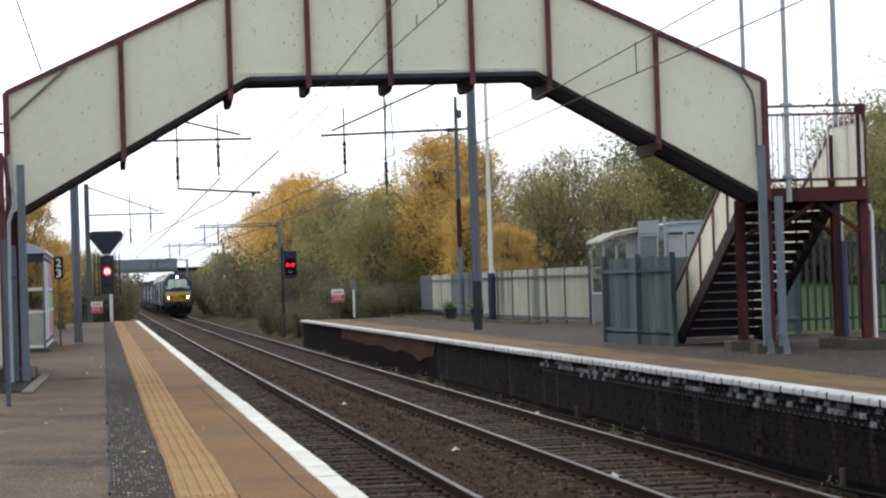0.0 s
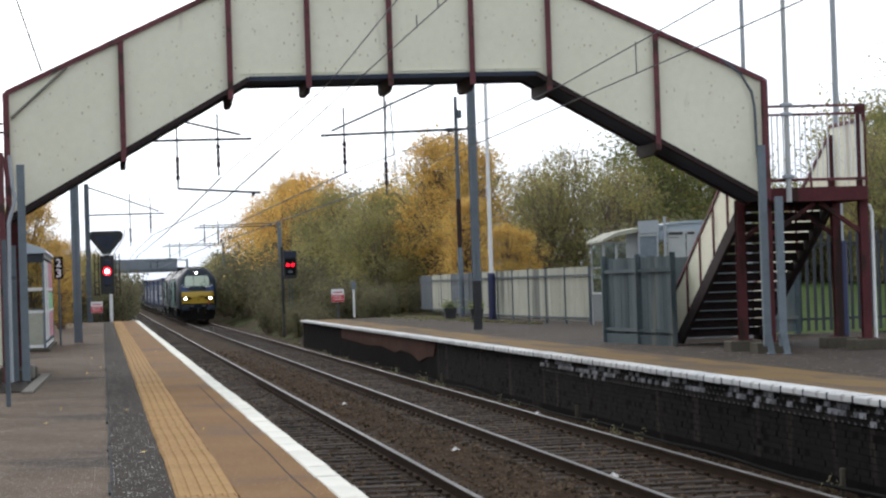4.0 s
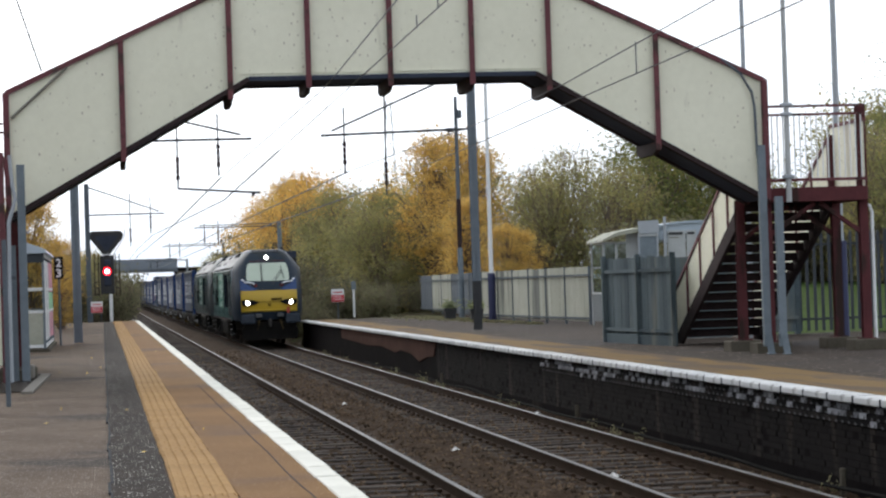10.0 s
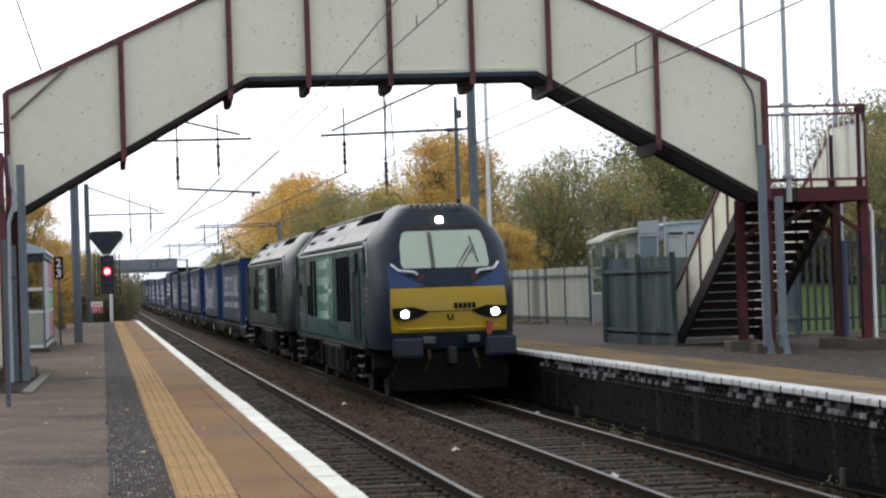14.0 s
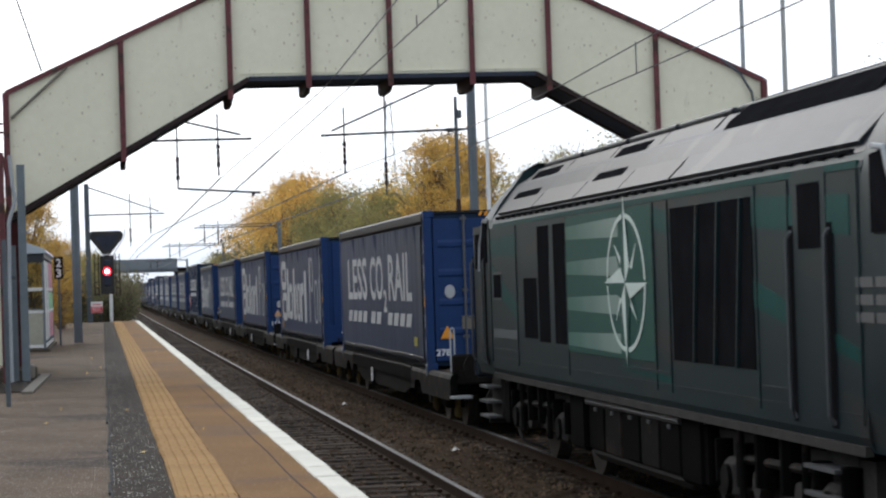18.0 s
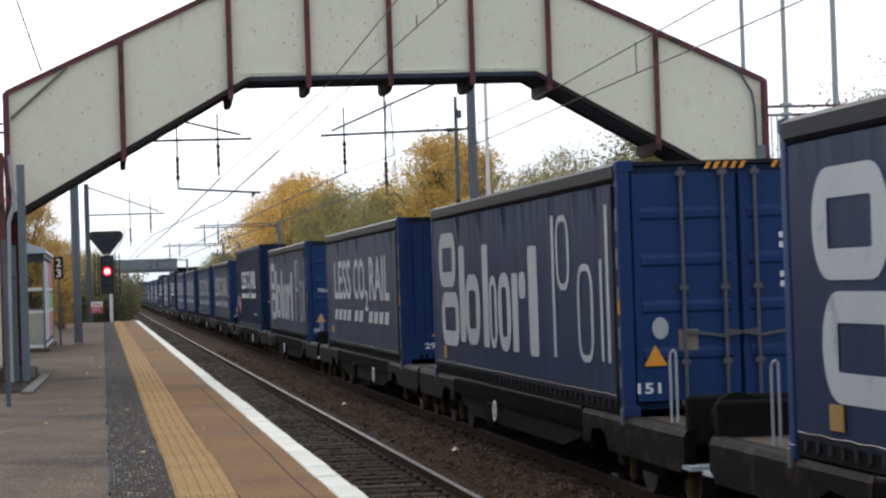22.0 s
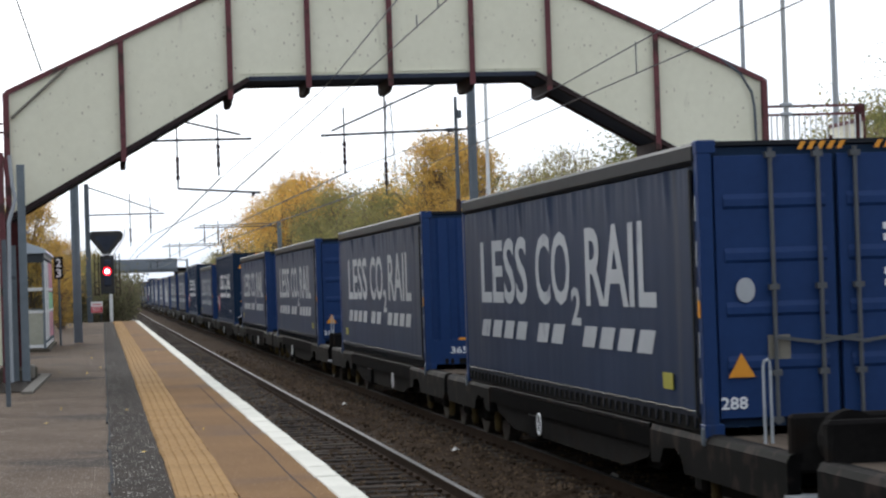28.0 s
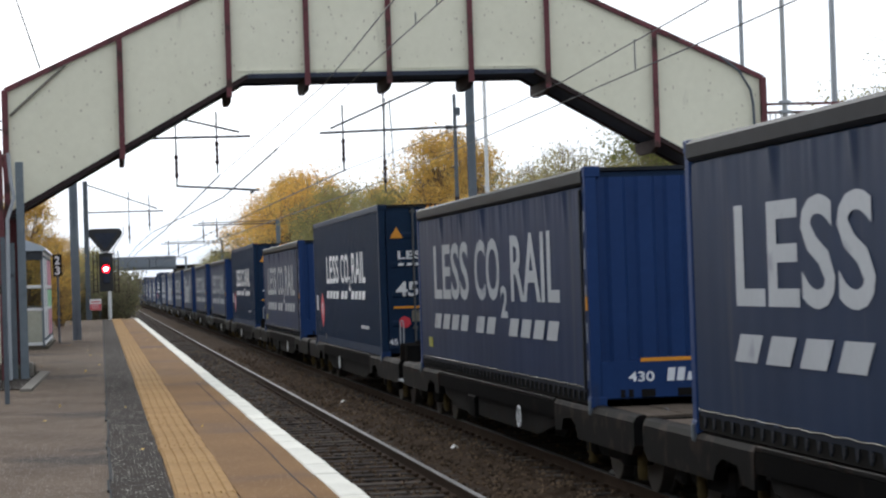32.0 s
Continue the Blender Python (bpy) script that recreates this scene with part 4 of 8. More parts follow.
def palisade(name, pts, h, label, mat, pale_w=0.07, gap=0.125, spike=True):
    f = thing(name, label, "fence", (0, 0, 0), "palisade fences")
    me = {}
    b = B()
    w = pale_w / 2
    tip = [(-w, 0.05), (w, 0.05), (w, h - 0.08), (0.0, h), (-w, h - 0.08)] if spike else [(-w, 0.05), (w, 0.05), (w, h), (-w, h)]
    prism(b, tip, "y", -0.012, 0.012)
    pale = mesh_of("pale", b, mat)
    for (xa, ya), (xb, yb) in zip(pts, pts[1:]):
        L = math.hypot(xb - xa, yb - ya)
        ang = math.atan2(yb - ya, xb - xa)
        for i in range(max(1, int(L / gap))):
            s = (i + 0.5) / max(1, int(L / gap))
            o = new("pale", pale)
            o.parent = f
            o.location = (xa + (xb - xa) * s, ya + (yb - ya) * s, 0)
            o.rotation_euler = (0, 0, ang)
        for z in (0.3, h - 0.3):
            part("rail", bar(B(), (xa + 0.04 * math.sin(ang), ya + 0.04, z), (xb + 0.04 * math.sin(ang), yb + 0.04, z), 0.04, 0.05), mat, f)
        part("post", bar(B(), (xa, ya + 0.05, 0), (xa, ya + 0.05, h), 0.08, 0.08, up=(0, 1, 0)), mat, f)
    return f


def stair_enclosure():
    f = thing("steel_enclosure", "grey galvanised close-pale fence round the foot of the stairs", "fence")
    pts = [(8.74, 48.4), (8.93, 46.1), (9.12, 43.95)]
    h = 1.72
    for (xa, ya), (xb, yb) in zip(pts, pts[1:]):
        for i in range(9):
            s0, s1 = i / 9, (i + 0.96) / 9
            z = h + random.uniform(-0.02, 0.02)
            b = bar(B(), (xa + (xb - xa) * s0, ya + (yb - ya) * s0, z / 2 + 0.08), (xa + (xb - xa) * s1, ya + (yb - ya) * s1, z / 2 + 0.08),
                    0.012 + 0.01 * (i % 2), z - 0.16)
            part("pale", b, M["enclosure_steel"], f)
        b = B()
        for z in (0.27, 1.45):
            bar(b, (xa - 0.04, ya, z), (xb - 0.04, yb, z), 0.05, 0.07)
        part("rail", b, M["enclosure_steel"], f)
        part("sill", bar(B(), (xa - 0.02, ya, 0.08), (xb - 0.02, yb, 0.08), 0.06, 0.2), M["enclosure_steel"], f)
    for x, y in pts:
        part("post", bar(B(), (x - 0.05, y, 0), (x - 0.05, y, h + 0.06), 0.1, 0.1, up=(0, 1, 0)), M["enclosure_steel"], f)
    part("back_panel", bar(B(), (8.74, 48.4, 0.86), (11.4, 48.4, 0.86), 0.02, 1.7), M["enclosure_steel"], f)
    for k in range(7):
        xa, xb = 11.42 + k * 0.235, 11.42 + (k + 0.96) * 0.235
        part("pale", bar(B(), (xa, 48.4 + 0.12 * k, 0.9), (xb, 48.4 + 0.12 * (k + 0.96), 0.9), 0.012 + 0.01 * (k % 2), 1.7), M["enclosure_steel"], f)
    part("rail", bar(B(), (11.42, 48.34, 0.35), (13.05, 49.16, 0.35), 0.05, 0.07), M["enclosure_steel"], f)
    part("post", bar(B(), (13.08, 49.25, 0), (13.08, 49.25, 1.8), 0.1, 0.1, up=(0, 1, 0)), M["enclosure_steel"], f)


def right_shelter():
    s = thing("waiting_shelter", "white-framed waiting shelter with curved pale blue roof", "shelter", (0, 0, 0))
    x0, x1, y0, y1 = 11.94, 14.5, 63.6, 65.2
    w = 0.024
    for x in (x0, x0 + 0.36, x0 + 0.72, x0 + 1.9, x1):
        for y in (y0, y1):
            part("post", box(B(), x - w, x + w, y - w, y + w, 0, 2.3), M["shelter_white"], s)
    for y in (y0, y1):
        for z in (0.14, 0.9, 1.61, 2.28):
            part("rail", box(B(), x0, x0 + 0.36, y - w, y + w, z - w, z + w), M["shelter_white"], s)
        part("rail", box(B(), x0 + 0.36, x1, y - w, y + w, 2.26, 2.3), M["shelter_white"], s)
        part("lower_panel", box(B(), x0 + 0.03, x0 + 0.33, y - 0.012, y + 0.012, 0.17, 0.87), M["shelter_white"], s)
        for xa, xb, za, zb in ((x0 + 0.03, x0 + 0.33, 0.93, 1.58), (x0 + 0.03, x0 + 0.33, 1.64, 2.25), (x0 + 0.39, x0 + 0.69, 0.9, 2.25)):
            p = part("pane", box(B(), xa, xb, y - 0.006, y + 0.006, za, zb), M["glass"], s)
            p.visible_shadow = False
    for z in (0.9, 2.28):
        part("rail", box(B(), x0 - w, x0 + w, y0, y1, z - w, z + w), M["shelter_white"], s)
    part("bench", box(B(), x0 + 0.5, x1 - 0.2, y1 - 0.5, y1 - 0.15, 0.42, 0.47, 0.01), M["galv_dull"], s)
    part("side_panel", box(B(), x0 + 0.64, x0 + 1.22, y0 - 0.02, y0 + 0.02, 0.2, 2.52), M["shelter_white"], s, "pale solid front panel")
    part("roof_front", prism(B(), [(x0 - 0.1, 2.3), (12.3, 2.46), (13.0, 2.56), (13.0, 2.68), (12.3, 2.56), (x0 - 0.06, 2.36)], "y", y0 - 0.3, y1 + 0.2), M["fence_pale"], s, "stained pale roof edge")
    arc = [(13.0 + 0.2 * i, 2.42 + 0.4 * math.sin(math.pi * (0.16 + 0.42 * i / 9))) for i in range(10)]
    part("roof", prism(B(), arc + [(p[0], p[1] - 0.06) for p in arc[::-1]], "y", y0 - 0.25, y1 + 0.2), M["roof_blue"], s)
    part("gable", prism(B(), arc + [(arc[-1][0], 2.3), (13.0, 2.3)], "y", y0 - 0.18, y0 - 0.14), M["roof_blue"], s)
    part("notice_board", bar(B(), (12.86, y0 - 0.36, 2.655), (13.43, y0 - 0.36, 2.69), 0.03, 0.35), M["lamp_grey"], s, "grey back of a notice board")
    fr = part("notice_frame", box(B(), 12.84, 12.89, y0 - 0.36, y0 - 0.31, 0, 2.5), M["lamp_grey"], s)
    part("notice_frame", box(B(), 13.36, 13.41, y0 - 0.36, y0 - 0.31, 0, 2.5), M["lamp_grey"], s)
    part("notice_board", box(B(), 12.89, 13.36, y0 - 0.34, y0 - 0.32, 0.9, 2.4), M["galv"], s)
    part("rail", box(B(), 12.84, 13.41, y0 - 0.37, y0 - 0.32, 2.42, 2.47), M["shelter_white"], s)
    part("post", box(B(), 13.56, 13.63, y0 - 0.4, y0 - 0.33, 0, 2.94), M["lamp_grey"], s)
    part("notice", box(B(), 13.7, 14.2, y0 - 0.24, y0 - 0.21, 1.2, 2.56), M["shelter_white"], s, "white notice panel")
    part("sign_bar", box(B(), 13.73, 14.12, y0 - 0.255, y0 - 0.24, 2.44, 2.51), M["black"], s)
    part("sign_bar", box(B(), 13.74, 14.0, y0 - 0.255, y0 - 0.24, 2.35, 2.38), M["plaque"], s)
    part("notice", box(B(), 14.23, 14.5, y0 - 0.24, y0 - 0.21, 1.2, 2.56), M["shelter_white"], s)
    part("sign_bar", box(B(), 14.26, 14.45, y0 - 0.255, y0 - 0.24, 2.44, 2.51), M["black"], s)
    part("call_point", box(B(), x0 + 0.3, x0 + 0.4, y0 - 0.1, y0 - 0.03, 1.0, 1.25, 0.01), M["red_sign"], s, "small red call point")


def left_shelter():
    s = thing("waiting_shelter", "small glazed shelter with pale frame and blue-grey roof", "shelter", (0, 0, 0))
    x0, x1, y0, y1 = -4.6, -3.05, 57.9, 66.9
    ys = [y0, y0 + 2.2, y0 + 4.4, y0 + 6.6, y1]
    for x in (x0, x1):
        for y in ys:
            part("post", box(B(), x - 0.03, x + 0.03, y - 0.03, y + 0.03, 0.06, 2.35), M["galv"], s)
    part("post", box(B(), -3.6, -3.53, y0 - 0.03, y0 + 0.03, 0.06, 2.35), M["galv"], s)
    for z in (0.12, 0.95, 1.5, 2.3):
        b = B()
        box(b, x0, x1, y0 - 0.03, y0 + 0.03, z - 0.035, z + 0.035)
        box(b, x0, x1, y1 - 0.03, y1 + 0.03, z - 0.035, z + 0.035)
        box(b, x1 - 0.03, x1 + 0.03, y0, y1, z - 0.035, z + 0.035)
        box(b, x0 - 0.03, x0 + 0.03, y0, y1, z - 0.035, z + 0.035)
        part("rail", b, M["white_paint"], s)
    part("lower_panel", box(B(), -3.52, x1 - 0.03, y0 - 0.012, y0 + 0.012, 0.16, 0.91), M["fence_pale"], s)
    for za, zb in ((0.98, 1.46), (1.54, 2.26)):
        p = part("pane", box(B(), -3.52, x1 - 0.03, y0 - 0.006, y0 + 0.006, za, zb), M["glass"], s)
        p.visible_shadow = False
        for ya, yb in zip(ys, ys[1:]):
            p = part("pane", box(B(), x1 - 0.006, x1 + 0.006, ya + 0.03, yb - 0.03, za, zb), M["glass"], s)
            p.visible_shadow = False
    for ya, yb in ((ys[0], ys[1]), (ys[1], ys[2])):
        part("poster", box(B(), x1 + 0.012, x1 + 0.02, ya + 0.5, yb - 0.06, 0.25, 2.2), M["white_paint"], s, "pale poster panel")
    for ya, yb in ((ys[2], ys[3]), (ys[3], ys[4])):
        for za, zb, mt in ((0.25, 0.9, "red_pale"), (0.92, 1.42, "green_pale"), (1.44, 2.2, "red_pale")):
            part("poster", box(B(), x1 + 0.012, x1 + 0.02, ya + 0.06, yb - 0.06, za, zb), M[mt], s, "bright pink and green poster panel")
    part("fascia", box(B(), x0, x1 + 0.02, y0 - 0.05, y0 - 0.032, 2.14, 2.36), M["black_grey"], s, "dark fascia under the roof")
    part("roof", prism(B(), [(x0 - 0.1, 2.36), (x1 + 0.12, 2.36), (x1 + 0.05, 2.46), (-3.6, 2.7), (-4.1, 2.72), (x0, 2.5)], "y", y0 - 0.12, y1 + 0.1), M["roof_blue"], s)
    part("base", box(B(), x0 - 0.1, x1 + 0.1, y0 - 0.1, y1 + 0.1, -0.05, 0.06), M["concrete"], s)


# ---------------------------------------------------------------- signs, signals, lamp posts
def stop_board():
    s = thing("stop_board", "black car stop sign with white digits on a thin post", "sign", (-2.79, 64.2, 0))
    part("post", rod(B(), (0, 0, 0), (0, 0, 1.82), 0.03), M["galv_dull"], s)
    part("plate", box(B(), -0.12, 0.12, -0.035, -0.02, 1.77, 2.36, 0.004), M["cable_black"], s)
    for i, d in enumerate("23"):
        lettering("digit", d, 0.14, 0.23, M["letter_white"], s, pose(-0.07, -0.04, 2.085 - i * 0.275, 90), 0.035)


def main_signal():
    s = thing("railway_signal", "red-lit colour light signal with black triangular indicator above", "signal", (-1.40, 119.0, 0))
    part("post", rod(B(), (0.15, 0.0, -0.3), (0.15, 0, 1.6), 0.09), M["white_paint"], s)
    b = prism(B(), [(-0.86, 1.96 + 2.3), (-0.7, 4.42), (0.7, 4.42), (0.86, 4.26), (0.8, 4.05), (0.12, 3.2), (-0.12, 3.2), (-0.8, 4.05)], "y", -0.22, 0.1)
    part("indicator", b, M["black"], s, "black triangular route indicator box")
    b = prism(B(), [(-0.62, 4.2), (0.62, 4.2), (0.06, 3.45), (-0.06, 3.45)], "y", -0.26, -0.225)
    part("indicator_face", b, M["steel_blue"], s)
    part("head", box(B(), -0.34, 0.36, -0.1, 0.15, 1.3, 3.2, 0.03), M["black"], s)
    part("backboard", box(B(), -0.16, 0.2, -0.24, -0.1, 1.7, 3.0, 0.05), M["steel_blue"], s)
    # Glowing disc wider than the lamp; its rim stands in for glare.
    b = rod(B(), (0.0, -0.25, 2.42), (0.0, -0.265, 2.42), 0.2, 20)
    part("lens", b, M["glow_red"], s, "red light disc enlarged to include its glare")
    part("lens_core", rod(B(), (0.0, -0.27, 2.42), (0.0, -0.28, 2.42), 0.12, 16), M["glow_core"], s)
    part("hood", prism(B(), [(-0.28, 2.5), (-0.2, 2.74), (0.2, 2.74), (0.28, 2.5), (0.25, 2.5), (0.18, 2.71), (-0.18, 2.71), (-0.25, 2.5)], "y", -0.5, -0.1), M["black"], s)
    for x in (-0.62, 0.42):
        b = B()
        for q in (x, x + 0.2):
            rod(b, (q, 0.2, 1.2), (q, 0.2, 3.3), 0.025, 5)
        for k in range(7):
            rod(b, (x, 0.2, 1.3 + k * 0.3), (x + 0.2, 0.2, 1.3 + k * 0.3), 0.018, 5)
        part("ladder", b, M["maroon_dark"], s)
    b = wire_path(B(), [(0.3, -0.1, 3.2), (0.75, -0.15, 3.9), (0.92, -0.15, 4.15), (0.92, -0.15, 4.5)], 0.025, 5)
    part("bracket", b, M["white_paint"], s)
    b = wire_path(B(), [(-0.3, -0.1, 3.2), (-0.1, -0.3, 3.25), (0.1, -0.3, 3.25), (0.3, -0.1, 3.2)], 0.025, 5)
    part("bracket", b, M["white_paint"], s)


def far_signal():
    s = thing("railway_signal", "black signal head showing two red lights among scrub", "signal", (7.62, 118.0, -0.25))
    part("post", rod(B(), (-0.38, 0.1, -0.9), (-0.38, 0.1, 3.6), 0.07), M["black"], s)
    part("bracket_arm", box(B(), -0.4, 0.3, 0.05, 0.15, 2.02, 2.12), M["black"], s)
    part("head", box(B(), -0.3, 0.34, 0.0, 0.25, 2.1, 3.4, 0.03), M["black"], s)
    part("top_box", box(B(), -0.28, 0.32, -0.12, 0.1, 3.02, 3.4, 0.03), M["steel_blue"], s)
    part("backboard", box(B(), -0.24, 0.28, -0.03, 0.0, 2.2, 2.98, 0.02), M["cable_black"], s)
    for x in (-0.1, 0.14):
        part("lens", rod(B(), (x, -0.035, 2.7), (x, -0.055, 2.7), 0.075, 14), M["glow_red"], s, "red light")
        part("hood", prism(B(), [(x - 0.1, 2.72), (x - 0.07, 2.8), (x + 0.07, 2.8), (x + 0.1, 2.72), (x + 0.085, 2.72), (x + 0.06, 2.785), (x - 0.06, 2.785), (x - 0.085, 2.72)], "y", -0.2, -0.03), M["black"], s)
    b = B()
    for x in (-0.06, 0.1):
        rod(b, (x, 0.3, 0.4), (x, 0.3, 2.4), 0.02, 5)
    for k in range(7):
        rod(b, (-0.06, 0.3, 0.5 + k * 0.28), (0.1, 0.3, 0.5 + k * 0.28), 0.014, 5)
    part("ladder", b, M["galv_dull"], s)
    part("number_plate", box(B(), -0.1, 0.12, -0.06, -0.04, 2.3, 2.42), M["galv_dull"], s)


def notice_sign(name, x, y, zt, w, h, label, legs):
    s = thing("warning_sign", label, "sign", (x, y, 0), "red and white notices")
    for lx in legs:
        part("post", rod(B(), (lx, 0, -0.3), (lx, 0, zt - 0.05), 0.025, 6), M["galv_dull"], s)
    part("plate", box(B(), -w / 2, w / 2, -0.045, -0.03, zt - h, zt, 0.004), M["white_paint"], s)
    part("red_field", box(B(), -w / 2 + 0.01, w / 2 - 0.01, -0.051, -0.046, zt - h + 0.01, zt - h * 0.45), M["red_sign"], s)
    for i in range(3):
        part("writing_bar", box(B(), -w * 0.36, w * (0.36 - 0.08 * (i % 2)), -0.055, -0.052, zt - h * (0.58 + i * 0.13), zt - h * (0.54 + i * 0.13)), M["white_paint"], s)
    part("writing_bar", box(B(), -w * 0.36, w * 0.36, -0.05, -0.046, zt - h * 0.3, zt - h * 0.2), M["red_sign"], s)


def lamp_post(x, y, h, label, mats, split=None, r=0.07, base_z=0.0, wide=None):
    s = thing("lamp_post", label, "lamp post", (x, y, base_z), "platform lamp posts")
    z0 = 0.0
    if split:
        part("base", rod(B(), (0, 0, 0), (0, 0, split), (wide or r * 1.6), 12), M[mats[1]], s)
        z0 = split
    part("pole", rod(B(), (0, 0, z0), (0, 0, h), r, 12, r * 0.75), M[mats[0]], s)
    part("arm", rod(B(), (0, 0, h - 0.05), (-0.6, 0, h + 0.1), 0.03, 6), M[mats[0]], s)
    part("lantern", box(B(), -1.1, -0.5, -0.12, 0.12, h + 0.06, h + 0.16, 0.03), M["galv_dull"], s)
    return s


def planter(x, y, label):
    s = thing("planter", label, "planter", (x, y, 0), "platform planters")
    part("tub", prism(B(), [(-0.17, 0.0), (0.17, 0.0), (0.23, 0.4), (-0.23, 0.4)], "y", -0.2, 0.2), M["black"], s)
    rng = np.random.default_rng(int(x * 10))
    c = np.stack([rng.normal(0, 0.15, 260), rng.normal(0, 0.12, 260), 0.4 + np.abs(rng.normal(0.1, 0.12, 260))], 1)
    ob = leaf_cloud("planting", c, 0.05, LEAF["green"], rng)
    ob.parent = s
    ob["kind"] = "stuff"


# ---------------------------------------------------------------- overhead line
def h_column(name, x, y, h, label, mat, w=0.2, band=None):
    t = thing("overhead_line_mast", label, "mast", (x, y, 0), "overhead line masts")

    def section(b, z0, z1):
        box(b, -w / 2, w / 2, -w / 2, -w / 2 + 0.018, z0, z1)
        box(b, -w / 2, w / 2, w / 2 - 0.018, w / 2, z0, z1)
        box(b, -0.008, 0.008, -w / 2, w / 2, z0, z1)
        return b
    z = -1.0 if y > 113 else -0.05
    if band:
        part("painted_base", section(B(), z, band), M["black"], t, "black-painted base")
        part("column", section(B(), band, h), M[mat], t)
    else:
        part("column", section(B(), z, h), M[mat], t)
    part("base_plate", box(B(), -0.16, 0.16, -0.16, 0.16, z, z + 0.03), M["black"], t)
    return t


def cantilever(t, reach, side, drops, zb=5.5, rise=1.45, mast_dz=0.0):
    """Boom, tie and dropper tubes with insulators, on a mast at local x=0; side: direction across the track."""
    part("boom", rod(B(), (0, 0, zb + mast_dz), (side * reach, 0, zb), 0.035, 7), M["wire"], t)
    part("tie_tube", rod(B(), (0, 0, zb + rise), (side * (reach - 0.3), 0, zb + 0.12), 0.03, 7), M["wire"], t)
    for x, top, bot in drops:
        d = part("dropper", rod(B(), (side * x, 0, bot), (side * x, 0, top), 0.025, 6), M["wire"], t)
        rings = []
        for k, r in enumerate((0.03, 0.055, 0.055, 0.03, 0.045, 0.045, 0.03, 0.045, 0.045, 0.03, 0.055, 0.055, 0.03)):
            rings.append([(side * x + r * math.cos(a * 0.785), r * math.sin(a * 0.785), bot + 0.25 + k * 0.055) for a in range(8)])
        part("insulator", loft(B(), rings), M["maroon_dark"], d)


def overhead_line():
    m = h_column("", 8.74, 65.7, 9.0, "blue-grey steel overhead line mast with black base", "steel_mast", 0.22, 1.35)
    cantilever(m, 4.25, -1, [(3.6, 6.3, 4.45), (2.45, 7.0, 3.85)], 5.53, 1.8, 0.1)
    m = h_column("", -2.35, 67.1, 7.0, "grey steel overhead line mast on the platform", "steel_mast", 0.24)
    cantilever(m, 5.0, 1, [(2.9, 6.2, 4.2), (4.05, 6.3, 4.55)], 5.58, 1.3)
    b = B()
    rod(b, (2.9, 0, 4.22), (5.2, 0, 4.05), 0.03, 6)
    rod(b, (5.0, -0.12, 4.0), (5.0, 0.12, 4.0), 0.05, 6)
    part("registration_arm", b, M["wire"], m)
    m = h_column("", -2.30, 118.0, 6.75, "grey steel overhead line mast beyond the platform", "galv_dull", 0.24)
    cantilever(m, 3.8, 1, [(2.1, 6.2, 3.6), (3.1, 6.0, 4.2)], 5.2, 1.4)
    for y, xm in ((140.0, 8.78), (196.0, 8.3), (290.0, 8.6)):
        m = h_column("", xm, y, 5.2, "slim grey overhead line mast beside the far track", "galv", 0.24)
        cantilever(m, 5.0, -1, [(3.6, 5.4, 4.0), (4.4, 5.3, 3.9)], 5.0, 0.15)
    # running wires
    w = thing("overhead_wires", "thin dark contact and catenary wires", "wires", (0, 0, 0))
    lines = [
        [(1.1, -5, 4.55), (1.69, 26, 4.5), (1.9, 35, 4.5), (1.95, 38, 4.5), (1.9, 47.3, 4.5), (1.76, 67.1, 4.5), (1.5, 118, 4.2), (1.3, 190, 4.3), (1.45, 400, 4.3)],
        [(2.1, -5, 4.55), (2.26, 26, 4.5), (2.35, 38, 4.5), (2.48, 54.8, 4.5), (2.7, 84, 4.5), (1.6, 150, 4.9), (1.4, 200, 5.0), (1.45, 400, 5.0)],
        [(4.4, -5, 4.4), (4.99, 24.9, 4.3), (5.39, 35.3, 4.3), (5.43, 40.3, 4.3), (5.41, 44.2, 4.3), (5.2, 65.7, 4.5), (4.9, 140, 4.6), (4.77, 200, 4.6), (4.77, 400, 4.6)],
        [(4.6, -5, 3.95), (5.06, 26, 3.9), (5.13, 31.6, 3.9), (5.27, 40, 3.9), (5.49, 58.5, 3.9), (5.55, 65.7, 3.92), (4.9, 140, 4.0), (4.77, 200, 4.0), (4.77, 400, 4.0)],
        [(-2.5, 38.35, 4.92), (-3.3, 38.4, 7.5)],
    ]
    for ln in lines:
        part("wire", wire_path(B(), [p for p in ln if p[1] < 70], 0.0085 if len(ln) > 2 else 0.014, 5), M["wire"], w)
        if len(ln) > 2:
            part("wire", wire_path(B(), [[p for p in ln if p[1] < 70][-1]] + [p for p in ln if p[1] > 70], 0.022, 5), M["wire"], w)
    for x, y, z0, z1 in ((5.1, 29.2, 3.9, 4.3), (2.3, 29, 4.5, 4.66), (2.28, 27, 4.5, 4.66)):
        part("dropper_wire", rod(B(), (x, y, z0), (x, y, z1), 0.008, 5), M["wire"], w)


